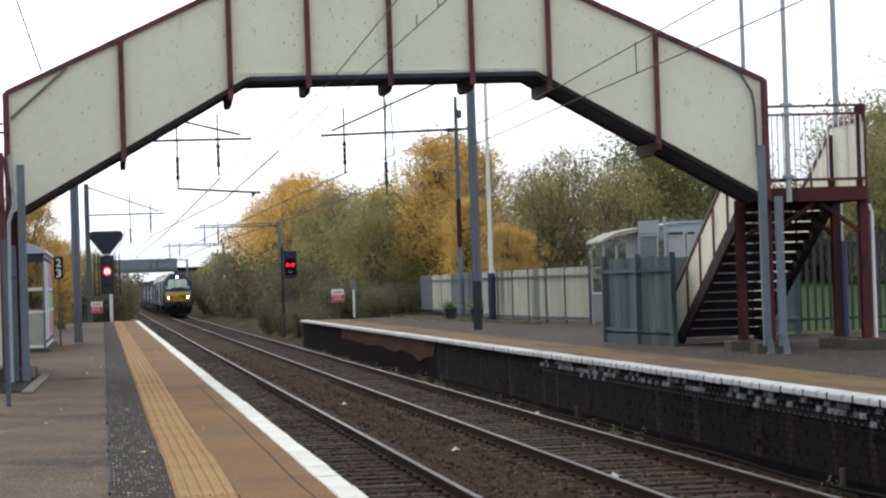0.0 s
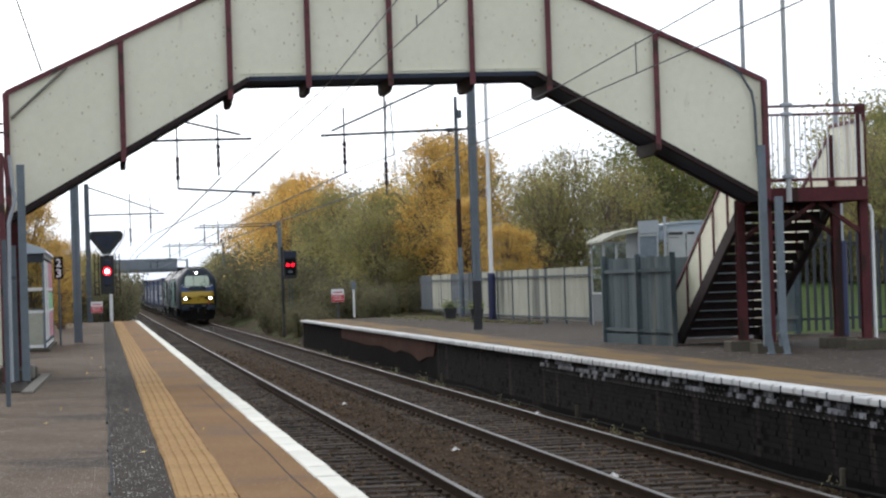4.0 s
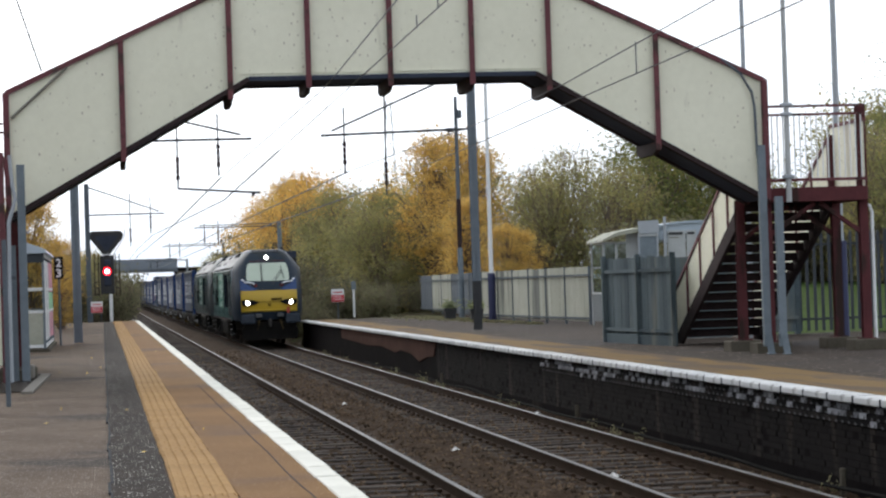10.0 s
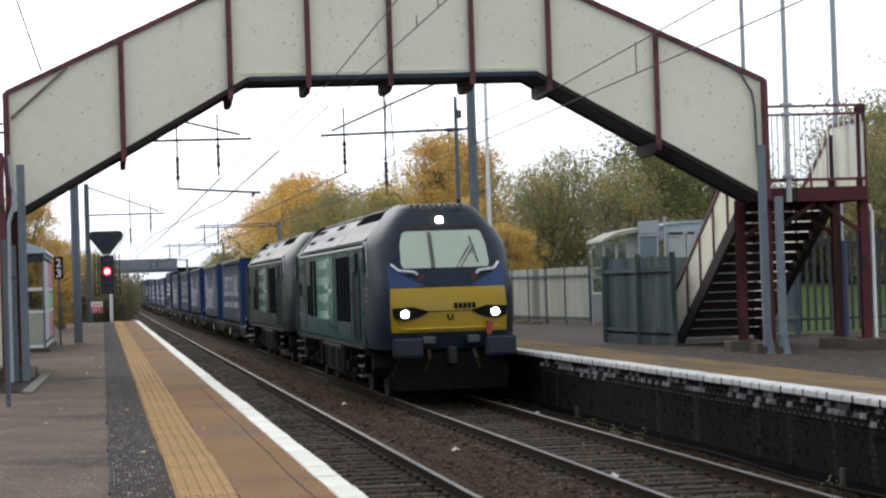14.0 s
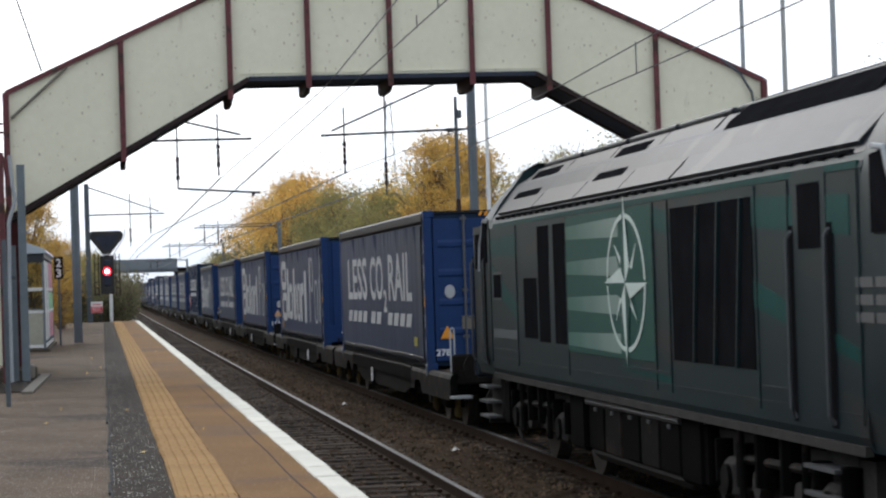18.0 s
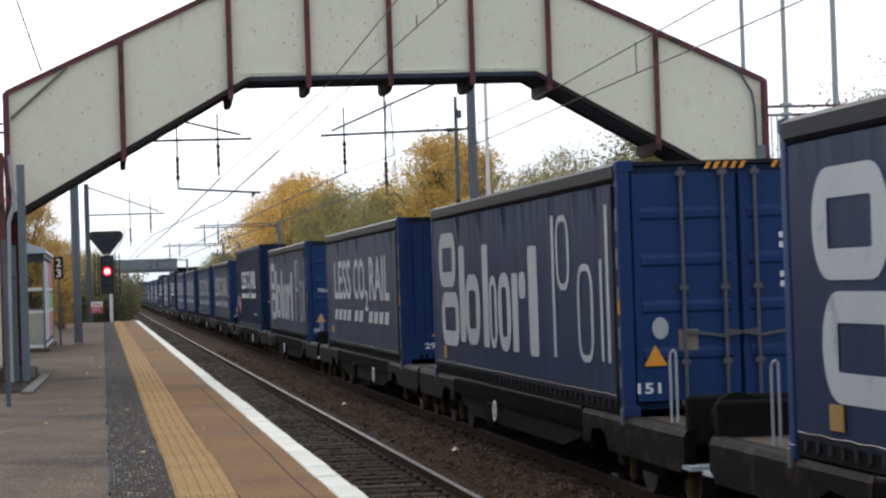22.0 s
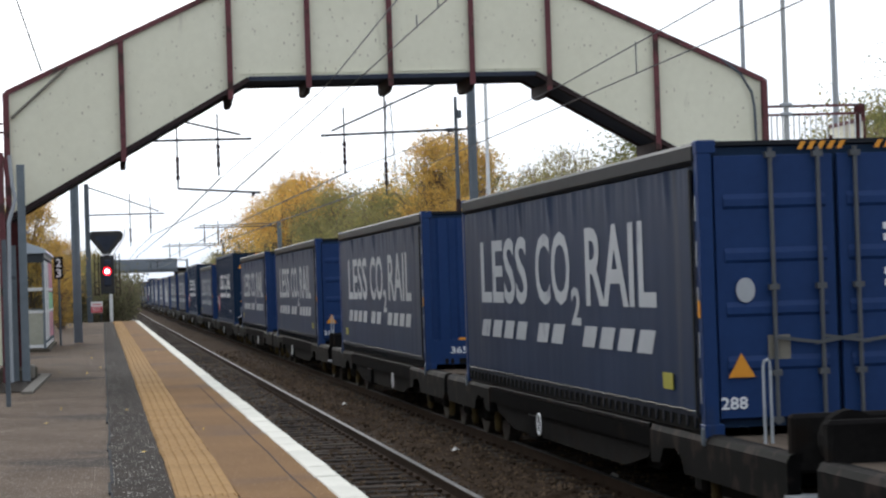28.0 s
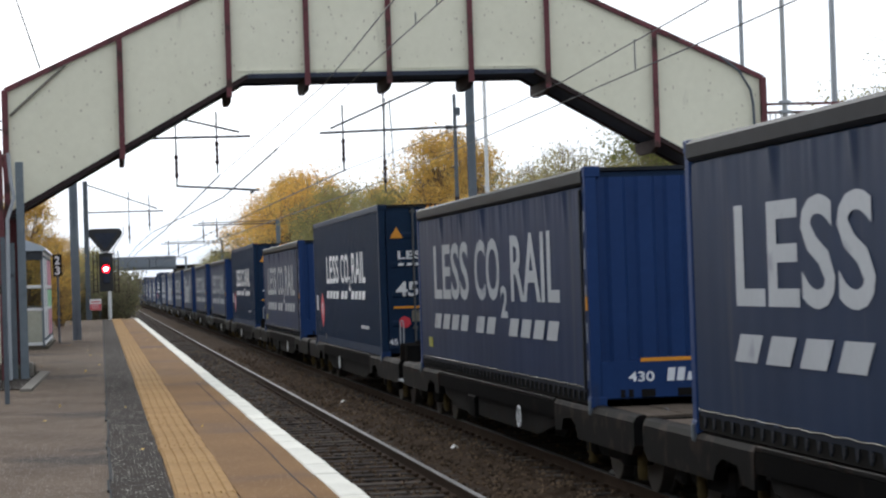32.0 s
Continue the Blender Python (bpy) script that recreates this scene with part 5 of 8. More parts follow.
def overbridge():
    s = thing("road_overbridge", "distant grey road bridge over the tracks", "bridge", (0, 0, 0))
    y = 312.0
    part("deck", box(B(), -40, 8.1, y, y + 9, 3.9, 4.5), M["steel_far"], s)
    part("parapet", box(B(), -40, 8.1, y - 0.2, y, 4.2, 5.6), M["steel_far"], s)
    part("abutment", box(B(), 7.9, 12.0, y + 0.4, y + 9, -1.3, 4.4), M["wall_soot"], s)
    part("abutment", box(B(), -14, -2.6, y + 0.4, y + 9, -1.3, 4.4), M["wall_soot"], s)
    part("wing_wall", prism(B(), [(8.1, 3.9), (11.5, 3.9), (22, 1.2), (22, -1.0), (8.1, -1.0)], "y", y - 0.1, y + 0.4), M["concrete"], s)


def pylon():
    s = thing("power_pylon", "faint lattice electricity pylon far behind the trees", "pylon", (62.0, 520.0, 0))
    b = B()
    for sx in (-1, 1):
        for sy in (-1, 1):
            rod(b, (2.2 * sx, 2.2 * sy, 0), (0.5 * sx, 0.5 * sy, 42), 0.07, 4)
    for k in range(12):
        z0, z1 = k * 3.4, (k + 1) * 3.4
        w0, w1 = 2.2 - 1.7 * z0 / 42, 2.2 - 1.7 * z1 / 42
        rod(b, (-w0, -w0, z0), (w1, -w1, z1), 0.05, 4)
        rod(b, (w0, -w0, z0), (-w1, -w1, z1), 0.05, 4)
    part("lattice", b, M["galv_dull"], s)


# ---------------------------------------------------------------- trees
def leaf_cloud(name, centres, size, mat, rng):
    n = len(centres)
    a = rng.normal(size=(n, 3))
    a /= np.linalg.norm(a, axis=1, keepdims=True)
    r = rng.normal(size=(n, 3))
    b = np.cross(a, r)
    b /= np.linalg.norm(b, axis=1, keepdims=True)
    s = size * rng.uniform(0.55, 1.35, (n, 1))
    q = np.stack([centres - a * s, centres + b * s * 0.62, centres + a * s, centres - b * s * 0.62], 1).reshape(-1, 3)
    f = np.arange(4 * n).reshape(-1, 4)
    ob = raw(name, q.tolist(), f.tolist(), mat)
    return ob


def tree(name, label, h, w, leaf, seed, leaves=5200, clumps=70, bare=0.15, low=0.2, size=0.13, stems=1):
    """A trunk that forks into limbs, and leaves in clumps round the limb ends with gaps between."""
    rng = np.random.default_rng(seed)
    t = thing(name, label, "tree", (0, 0, 0))
    tb, tw = B(), B()
    ends = []
    for sidx in range(stems):
        base = np.array([rng.normal(0, 0.25) if stems > 1 else 0, rng.normal(0, 0.25) if stems > 1 else 0, -0.4])
        top = np.array([rng.normal(0, 0.25 * w / 2), rng.normal(0, 0.25 * w / 2), h * 0.8])
        pts = [base + (top - base) * k / 5 + rng.normal(0, 0.08, 3) * (k > 0) for k in range(6)]
        r0 = 0.028 * h / math.sqrt(stems)
        for k in range(5):
            rod(tb, pts[k], pts[k + 1], r0 * (1 - k / 5.5), 7, r0 * (1 - (k + 1) / 5.5))
        ends.append(pts)
    cents = []
    for k in range(clumps):
        z = low + (1 - low) * rng.beta(1.5, 1.35)
        prof = math.sin(math.pi * min(1, (z - low * 0.6) / (1.08 - low * 0.6)) ** 0.8) ** 0.7
        rad = w / 2 * prof * math.sqrt(rng.uniform(0.12, 1.0)) * rng.uniform(0.8, 1.15)
        an = rng.uniform(0, 6.283)
        rad *= 0.95 + 0.75 * noise.noise((1.3 * math.cos(an) + seed, 1.3 * math.sin(an), z * 2.6))
        c = np.array([rad * math.cos(an), rad * math.sin(an), z * h])
        pts = ends[rng.integers(stems)]
        i = int(min(4, max(0, (z * 0.8 - 0.12) * 5 / 0.8)))
        st = pts[i]
        mid = (st + c) / 2 + np.array([0, 0, 0.06 * h]) * rng.uniform(-0.3, 0.8)
        rod(tw, st, mid, 0.012 * h * 0.55, 5, 0.006 * h * 0.5)
        rod(tw, mid, c, 0.006 * h * 0.5, 4, 0.008)
        for _ in range(5):
            rod(tw, c, c + rng.normal(0, 0.4, 3) + np.array([0, 0, 0.45]), 0.011, 3, 0.004)
        if rng.random() > bare:
            cents.append((c, rng.uniform(0.2, 0.72) * w / 6))
    part("trunk", tb, M["bark"], t, smooth=True)
    part("branchwork", tw, M["twig"], t)
    per = leaves // max(1, len(cents))
    allc = np.concatenate([c + rng.normal(0, 1, (per, 3)) * np.array([r, r, r * 0.75]) for c, r in cents])
    loose = rng.random(len(allc)) < 0.16
    allc[loose] += rng.normal(0, 0.085 * w, (loose.sum(), 3))
    allc[:, 2] = np.maximum(allc[:, 2], 0.15)
    ob = leaf_cloud("crown", allc, size, LEAF[leaf], rng)
    ob.parent = t
    return t


def scrub(label, seed, w, h, leaf, n=2200, size=0.1):
    rng = np.random.default_rng(seed)
    t = thing("bush", label, "bush", (0, 0, 0))
    b = B()
    tips = []
    for k in range(60):
        an, r = rng.uniform(0, 6.283), w / 2 * math.sqrt(rng.random())
        a = np.array([0.4 * r * math.cos(an), 0.4 * r * math.sin(an), -0.3])
        e = np.array([r * math.cos(an), r * math.sin(an), h * rng.uniform(0.45, 1.05)])
        m = (a + e) / 2 + rng.normal(0, 0.15, 3)
        rod(b, a, m, 0.025, 4, 0.015)
        rod(b, m, e, 0.015, 4, 0.005)
        for _ in range(3):
            f = e + rng.normal(0, 0.3, 3)
            rod(b, m * 0.4 + e * 0.6, f, 0.009, 3, 0.004)
        tips += [m, e, (m + e) / 2]
    part("stemwork", b, M["twig"], t)
    tips = np.array(tips)
    c = tips[rng.integers(len(tips), size=n)] + rng.normal(0, 0.24 * w / 3, (n, 3))
    c[:, 2] = np.maximum(c[:, 2], 0.05)
    ob = leaf_cloud("foliage", c, size, LEAF[leaf], rng)
    ob.parent = t
    return t


def place_many(src, spots, group):
    src["group"] = group
    x, y, z, s, r = spots[0]
    src.location, src.scale, src.rotation_euler = (x, y, z), (s, s, s), (0, 0, r)
    for x, y, z, s, r in spots[1:]:
        c = copy_thing(src, Matrix.Translation((x, y, z)) @ Matrix.Rotation(r, 4, "Z"))
        c.rotation_mode = "XYZ"
        c.scale = (s, s, s)


# ---------------------------------------------------------------- train
RIDE = []          # (thing, distance behind the leading headlights, height)
SHARED = {}


def once(key, build, mat, smooth=False):
    if key not in SHARED:
        SHARED[key] = mesh_of(key, build(), mat, smooth)
    return SHARED[key]


def cpart(name, key, build, mat, parent, label="", smooth=False, at=None):
    ob = new(name, once(key, build, mat, smooth))
    ob.parent = parent
    if at:
        ob.location = at
    if label:
        ob["label"] = label
    return ob


def wheelset(b, y, r, gauge=0.75):
    for s in (-1, 1):
        rod(b, (s * (gauge - 0.06), y, r), (s * (gauge + 0.07), y, r), r, 24)
        rod(b, (s * (gauge - 0.085), y, r), (s * (gauge - 0.055), y, r), r + 0.03, 24)
    rod(b, (-gauge, y, r), (gauge, y, r), 0.08, 10)
    return b


def cab(b, y0, d, zs, grow=0.0, lo=None, hi=None):
    """Cab skin by levels: zs rows of height, front set-back, half width in front, half width behind."""
    rings = []
    for z, f, wf, w in zs:
        f, wf, w = f - grow, wf + grow, w + grow
        ring = [(-w, 2.35), (-w, f + 0.85), (-wf - (w - wf) * 0.55, f + 0.36), (-wf, f + 0.12), (-wf * 0.8, f), (0, f - 0.03), (wf * 0.8, f), (wf, f + 0.12),
                (wf + (w - wf) * 0.55, f + 0.36), (w, f + 0.85), (w, 2.35)]
        rings.append([(x, y0 + d * y, z) for x, y in ring])
    return loft(b, rings)


LEVELS = [(1.02, 0.16, 0.98, 1.3), (1.33, 0.04, 1.06, 1.345), (1.70, 0.0, 1.08, 1.345), (2.0, 0.03, 1.07, 1.345), (2.19, 0.1, 1.06, 1.345),
          (2.52, 0.34, 1.0, 1.345), (2.9, 0.64, 0.96, 1.345), (3.05, 0.76, 0.95, 1.315), (3.27, 0.93, 0.93, 1.19), (3.5, 1.14, 0.83, 1.0), (3.69, 1.34, 0.72, 0.86), (3.79, 1.66, 0.62, 0.7)]


def at_z(z, k):
    for a, b in zip(LEVELS, LEVELS[1:]):
        if a[0] <= z <= b[0]:
            return a[k] + (b[k] - a[k]) * (z - a[0]) / (b[0] - a[0])
    return LEVELS[-1][k]


def locomotive(offset, label, grimy=False):
    L = thing("locomotive", label, "locomotive", (0, 0, 0), "diesel locomotives")
    prof = [(-1.3, 1.02), (-1.345, 1.12), (-1.345, 2.95), (-1.31, 3.05), (-0.96, 3.5), (-0.62, 3.70), (0, 3.74),
            (0.62, 3.70), (0.96, 3.5), (1.31, 3.05), (1.345, 2.95), (1.345, 1.12), (1.3, 1.02)]
    body = cpart("body", "loco_body", lambda: prism(B(), prof, "y", 2.33, 17.82), M["loco_side"], L, "teal and navy body side")
    for y0, d, key, da in ((0.0, 1, "f", 3.12), (20.15, -1, "r", 1.02)):
        c = cpart("cab", "loco_cab" + key, lambda: cab(B(), y0, d, LEVELS), M["loco_navy"], L, "dark navy cab", True)
        lv = [(z, at_z(z, 1), at_z(z, 2), at_z(z, 2) + 0.1) for z in (1.34, 1.7, 2.0, 2.17)]

        def nose():
            rings = []
            for z, f, wf, w in lv:
                f, wf = f - 0.02, wf + 0.004
                ring = [(-wf, 0.5), (-wf - 0.02, f + 0.14), (-wf * 0.82, f), (0, f - 0.03), (wf * 0.82, f), (wf + 0.02, f + 0.14), (wf, 0.5)]
                rings.append([(x, y0 + d * y, z) for x, y in ring])
            return loft(B(), rings)
        ny = cpart("nose_panel", "loco_nose" + key, nose, M["loco_yellow"], c, "warning yellow nose panel", True)

        def glassy():
            rings = []
            for z, wx in ((2.54, 0.80), (2.62, 0.84), (3.0, 0.82), (3.2, 0.76), (3.25, 0.7)):
                f = at_z(z, 1) - 0.035
                rings.append([(-wx, y0 + d * (f + 0.03), z), (-wx * 0.5, y0 + d * (f - 0.004), z), (wx * 0.5, y0 + d * (f - 0.004), z), (wx, y0 + d * (f + 0.03), z),
                              (wx, y0 + d * (f + 0.07), z), (-wx, y0 + d * (f + 0.07), z)])
            return loft(B(), rings)
        cpart("windscreen", "loco_screen" + key, glassy, M["windscreen"], c, "windscreen with pale sky reflection in its colour")

        def mull():
            b = B()
            for x in (-0.22, -0.26):
                bar(b, (x, y0 + d * (at_z(2.55, 1) - 0.06), 2.55), (x, y0 + d * (at_z(3.22, 1) - 0.06), 3.22), 0.02, 0.03)
            return b
        cpart("screen_bar", "loco_mull" + key, mull, M["black"], c)

        def wipers():
            b = B()
            for dx in (0, 0.08):
                rod(b, (0.1 + dx, y0 + d * (at_z(2.45, 1) - 0.06), 2.4), (0.5 + dx, y0 + d * (at_z(2.95, 1) - 0.07), 2.95), 0.012, 5)
            rod(b, (0.62, y0 + d * (at_z(2.6, 1) - 0.07), 2.62), (0.52, y0 + d * (at_z(3.1, 1) - 0.07), 3.12), 0.014, 5)
            return b
        cpart("wiper", "loco_wip" + key, wipers, M["black"], c)

        def brows():
            b = B()
            for s in (-1, 1):
                pts = [(s * 1.02, 2.62), (s * 0.9, 2.5), (s * 0.62, 2.47), (s * 0.56, 2.42)]
                wire_path(b, [(x, y0 + d * (at_z(z, 1) - 0.05 + 0.12 * (abs(x) > 0.95)), z) for x, z in pts], 0.028, 5)
            return b
        cpart("mirror_trim", "loco_brow" + key, brows, M["letter_white"], c, "bright trim under the windscreen")

        for s in (-1, 1):
            def swoosh():
                b = B()
                rows = [(0.45, 2.2, 2.22), (0.66, 2.18, 2.32), (0.86, 2.17, 2.44), (1.0, 2.17, 2.54), (1.1, 2.2, 2.66)]
                lo = [b.verts.new((s * x, y0 + d * (at_z(a, 1) + (0.0 if x < 0.8 else 0.14 * (x - 0.8) / 0.29) - 0.035), a)) for x, a, z in rows]
                hi = [b.verts.new((s * x, y0 + d * (at_z(z, 1) + (0.0 if x < 0.8 else 0.14 * (x - 0.8) / 0.29) - 0.035), z)) for x, a, z in rows]
                for i in range(4):
                    b.faces.new((lo[i], lo[i + 1], hi[i + 1], hi[i]))
                return b
            cpart("blue_flash", "loco_flash%d" % s + key, swoosh, M["loco_blue"], c, "blue painted flash")
        for s in (-1, 1):
            def eye():
                b = B()
                prism(b, [(s * 1.06, 1.62), (s * 1.08, 1.8), (s * 0.7, 1.82), (s * 0.4, 1.73), (s * 0.42, 1.7), (s * 0.6, 1.62), (s * 0.85, 1.56)], "y", *sorted((y0 - d * 0.055, y0 + d * 0.1)))
                return b
            e = cpart("lamp_housing", "loco_eye%d" % s + key, eye, M["grille"], c, "black lamp housing")
            if d > 0:
                cpart("headlight", "loco_hl%d" % s, lambda: rod(B(), (s * 0.85, -0.062, 1.69), (s * 0.85, -0.085, 1.69), 0.075, 16), M["glow_white"], e, "lit white headlight")
            cpart("tail_light", "loco_tl%d" % s + key, lambda: rod(B(), (s * 0.5, y0 + d * (at_z(2.36, 1) - 0.02), 2.36), (s * 0.5, y0 + d * (at_z(2.36, 1) - 0.05), 2.36), 0.075, 12), M["tail_red"], c, "unlit red tail light")
            cpart("buffer", "loco_buf%d" % s + key, lambda: box(B(), s * 0.87 - 0.29, s * 0.87 + 0.29, *sorted((y0 - d * 0.5, y0 - d * 0.42)), 0.88, 1.26, 0.05), M["buffer_grey"], L, "blue-grey oblong buffer head")
            cpart("buffer_shank", "loco_bs%d" % s + key, lambda: box(B(), s * 0.87 - 0.14, s * 0.87 + 0.14, *sorted((y0 - d * 0.45, y0 + d * 0.2)), 0.92, 1.2, 0.03), M["frame_dirt"], L)
            cpart("jumper_box", "loco_jb%d" % s + key, lambda: box(B(), s * 0.42 - 0.12, s * 0.42 + 0.12, *sorted((y0 - d * 0.12, y0 + d * 0.1)), 1.12, 1.26, 0.02), M["lockbar"], L)
            cpart("brake_hose", "loco_bh%d" % s + key, lambda: wire_path(B(), [(s * 0.42, y0 - d * 0.05, 1.0), (s * 0.44, y0 - d * 0.22, 0.85), (s * 0.5, y0 - d * 0.2, 0.66)], 0.03, 6), M["ochre_dirt"], L)
        if d > 0:
            cpart("top_light", "loco_top", lambda: rod(B(), (0, at_z(3.46, 1) - 0.05, 3.46), (0, at_z(3.46, 1) - 0.09, 3.46), 0.068, 16), M["glow_white"], c, "lit white marker light")
            for i in range(5):
                cpart("number_bar", "loco_numb%d" % i, lambda: box(B(), 0.08 + i * 0.085, 0.14 + i * 0.085, -0.062, -0.05, 1.77, 1.87), M["grille"], c, "black number as plain bars")
            cpart("nose_seam", "loco_seam", lambda: box(B(), -0.42, 0.42, -0.062, -0.05, 1.715, 1.73), M["grille"], c, "dark seam across the nose")
            cpart("nose_emblem", "loco_emb", lambda: wire_path(B(), [(-0.045, -0.06, 1.66), (-0.045, -0.065, 1.6), (-0.02, -0.068, 1.57), (0.02, -0.068, 1.57), (0.045, -0.065, 1.6), (0.045, -0.06, 1.66)], 0.016, 6), M["grille"], c, "small dark lamp hook")
            cpart("nose_lip", "loco_lip", lambda: wire_path(B(), [(-0.95, 0.06, 1.42), (-0.8, -0.015, 1.4), (0, -0.04, 1.4), (0.8, -0.015, 1.4), (0.95, 0.06, 1.42)], 0.03, 6), M["loco_yellow"], c)
            cpart("lamp_bracket", "loco_lb", lambda: prism(B(), [(0.66, 1.3), (0.72, 1.22), (0.76, 1.3), (0.8, 1.5), (0.68, 1.52)], "y", -0.13, -0.05), M["hose_red"], c, "faded red hose connector")
        cpart("roof_light_bar", "loco_rl" + key, lambda: box(B(), -0.68, 0.68, *sorted((y0 + d * (at_z(3.33, 1) - 0.03), y0 + d * (at_z(3.33, 1) + 0.1))), 3.31, 3.34), M["maroon"], c, "orange-red trim line")
        for i in range(9):
            cpart("roof_stud", "loco_hn%d" % i + key, lambda: box(B(), -0.53 + i * 0.12, -0.46 + i * 0.12, *sorted((y0 + d * 1.3, y0 + d * 1.5)), 3.66, 3.77, 0.01), M["lockbar"], c)
        cpart("plough", "loco_pl" + key, lambda: prism(B(), [(-1.05, 0.26), (1.05, 0.26), (1.1, 0.62), (0.9, 0.95), (-0.9, 0.95), (-1.1, 0.62)], "y", *sorted((y0 + d * 0.02, y0 + d * 0.12))), M["wagon_dirt"], L)
        cpart("coupling", "loco_cp" + key, lambda: box(B(), -0.07, 0.07, *sorted((y0 - d * 0.3, y0 + d * 0.2)), 0.74, 1.06, 0.03), M["frame_dirt"], L)
        for s in (-1, 1):
            cpart("side_window", "loco_sw%d" % s + key, lambda: prism(B(), [(y0 + d * 1.62, 2.5), (y0 + d * 2.1, 2.5), (y0 + d * 2.1, 3.02), (y0 + d * 1.85, 3.04)], "x", s * 1.335, s * 1.362), M["grille"], c, "dark cab side window")
            cpart("window_trim", "loco_wt%d" % s + key, lambda: wire_path(B(), [(s * 1.36, y0 + d * 1.5, 2.4), (s * 1.36, y0 + d * 1.62, 2.75), (s * 1.34, y0 + d * 1.86, 3.06), (s * 1.34, y0 + d * 2.1, 3.08)], 0.022, 5), M["letter"], c)
            cpart("cab_door", "loco_cd%d" % s + key, lambda: box(B(), *sorted((s * 1.34, s * 1.353)), *sorted((y0 + d * da, y0 + d * (da + 0.8))), 1.15, 3.0), M["loco_navy"], L)
            for e in (da - 0.07, da + 0.86):
                cpart("grab_rail", "loco_gr%d%.1f" % (s, e) + key, lambda: wire_path(B(), [(s * 1.35, y0 + d * e, 1.18), (s * 1.39, y0 + d * e, 1.24), (s * 1.39, y0 + d * e, 2.5), (s * 1.35, y0 + d * e, 2.56)], 0.018, 5), M["lockbar"], L)
                cpart("grab_recess", "loco_gx%d%.1f" % (s, e) + key, lambda: box(B(), *sorted((s * 1.342, s * 1.351)), *sorted((y0 + d * (e - 0.07), y0 + d * (e + 0.07))), 1.15, 2.6), M["grille"], L)
            cpart("door_window", "loco_dw%d" % s + key, lambda: box(B(), *sorted((s * 1.345, s * 1.358)), *sorted((y0 + d * (da + 0.12), y0 + d * (da + 0.68))), 2.42, 2.9, 0.01), M["grille"], L, "dark cab door window")
            cpart("step_plate", "loco_st%d" % s + key, lambda: box(B(), *sorted((s * 1.1, s * 1.16)), *sorted((y0 + d * (da + 0.03), y0 + d * (da + 0.78))), 0.4, 0.98), M["frame_dirt"], L)
            for k, z in enumerate((0.42, 0.62, 0.82)):
                cpart("step", "loco_sx%d%d" % (s, k) + key, lambda: box(B(), *sorted((s * 1.15, s * 1.34)), *sorted((y0 + d * (da + 0.03), y0 + d * (da + 0.78))), z, z + 0.03), M["lockbar"], L)
    for s in (-1, 1):
        def side(a, b_):
            return sorted((s * a, s * b_))
        cpart("main_grille", "loco_mg%d" % s, lambda: box(B(), *side(1.33, 1.352), 5.05, 7.75, 1.5, 2.86), M["grille"], body, "black radiator grille")
        for y in (5.55, 6.25, 6.95):
            cpart("grille_bar", "loco_gb%d%.1f" % (s, y), lambda: bar(B(), (s * 1.358, y, 1.5), (s * 1.358, y - 0.25, 2.86), 0.03, 0.045, up=(1, 0, 0)), M["loco_navy"], body)
        for i in range(2):
            y = 12.68 + 0.98 * i
            cpart("vent", "loco_v%d%d" % (s, i), lambda: box(B(), *side(1.33, 1.352), y, y + 0.69, 1.53, 2.88), M["grille"], body, "tall black vent")
        cpart("vent", "loco_v3%d" % s, lambda: box(B(), *side(1.33, 1.352), 14.45, 15.34, 1.56, 2.28), M["grille"], body, "small black louvre")
        cpart("vent_frame", "loco_vf%d" % s, lambda: box(B(), *side(1.33, 1.349), 12.62, 15.5, 1.46, 2.5), M["loco_side"], body)
        cpart("nameplate", "loco_np%d" % s, lambda: box(B(), *side(1.33, 1.356), 16.95, 17.55, 2.04, 2.34), M["grille"], body, "cast nameplate")
        cpart("nameplate_rim", "loco_nr%d" % s, lambda: box(B(), *side(1.33, 1.354), 16.92, 17.58, 2.01, 2.37), M["lockbar"], body)
        cpart("cantrail_line", "loco_cl%d" % s, lambda: box(B(), *side(1.31, 1.352), 2.4, 17.5, 2.95, 3.0), M["swoosh_teal"], body, "teal cantrail strip")
        cpart("lower_line", "loco_ll%d" % s, lambda: box(B(), *side(1.33, 1.35), 2.4, 17.5, 1.26, 1.275), M["loco_roof"], body)
    s = -1
    X = -1.353

    def slab(pts, x=X, t=0.004):
        return prism(B(), pts, "x", x, x - t)
    cpart("livery_panel", "loco_lp", lambda: slab([(8.47, 1.46), (12.58, 1.46), (12.58, 2.93), (8.47, 2.93)]), M["loco_green"], body, "bright teal livery panel")
    for i in range(4):
        z = 1.5 + i * 0.385
        cpart("livery_stripe", "loco_ls%d" % i, lambda: slab([(9.9, z), (12.56, z + 0.03), (12.56, z + 0.17), (9.9, z + 0.2)], X - 0.004), M["loco_stripe"], body, "pale green stripe")
    cy, cz, ry, rz = 9.6, 2.2, 0.86, 0.68

    def ring():
        o, i = [[(cy + ry * r * math.cos(6.2832 * k / 36), cz + rz * r * math.sin(6.2832 * k / 36)) for k in range(36)] for r in (1.0, 0.93)]
        return frame_mesh_yz(o, i, X - 0.009)
    cpart("compass_ring", "loco_ring", ring, M["loco_star"], body, "pale oval ring")
    for k in range(8):
        a = k * math.pi / 4
        ln = (ry * 1.12, rz * 1.24) if k % 2 == 0 else (ry * 0.8, rz * 0.8)
        tip = (cy + ln[0] * math.cos(a), cz + ln[1] * math.sin(a))
        for sd, mt in ((1, "loco_star"), (-1, "loco_green")):
            ww = 0.32 if k % 2 == 0 else 0.2
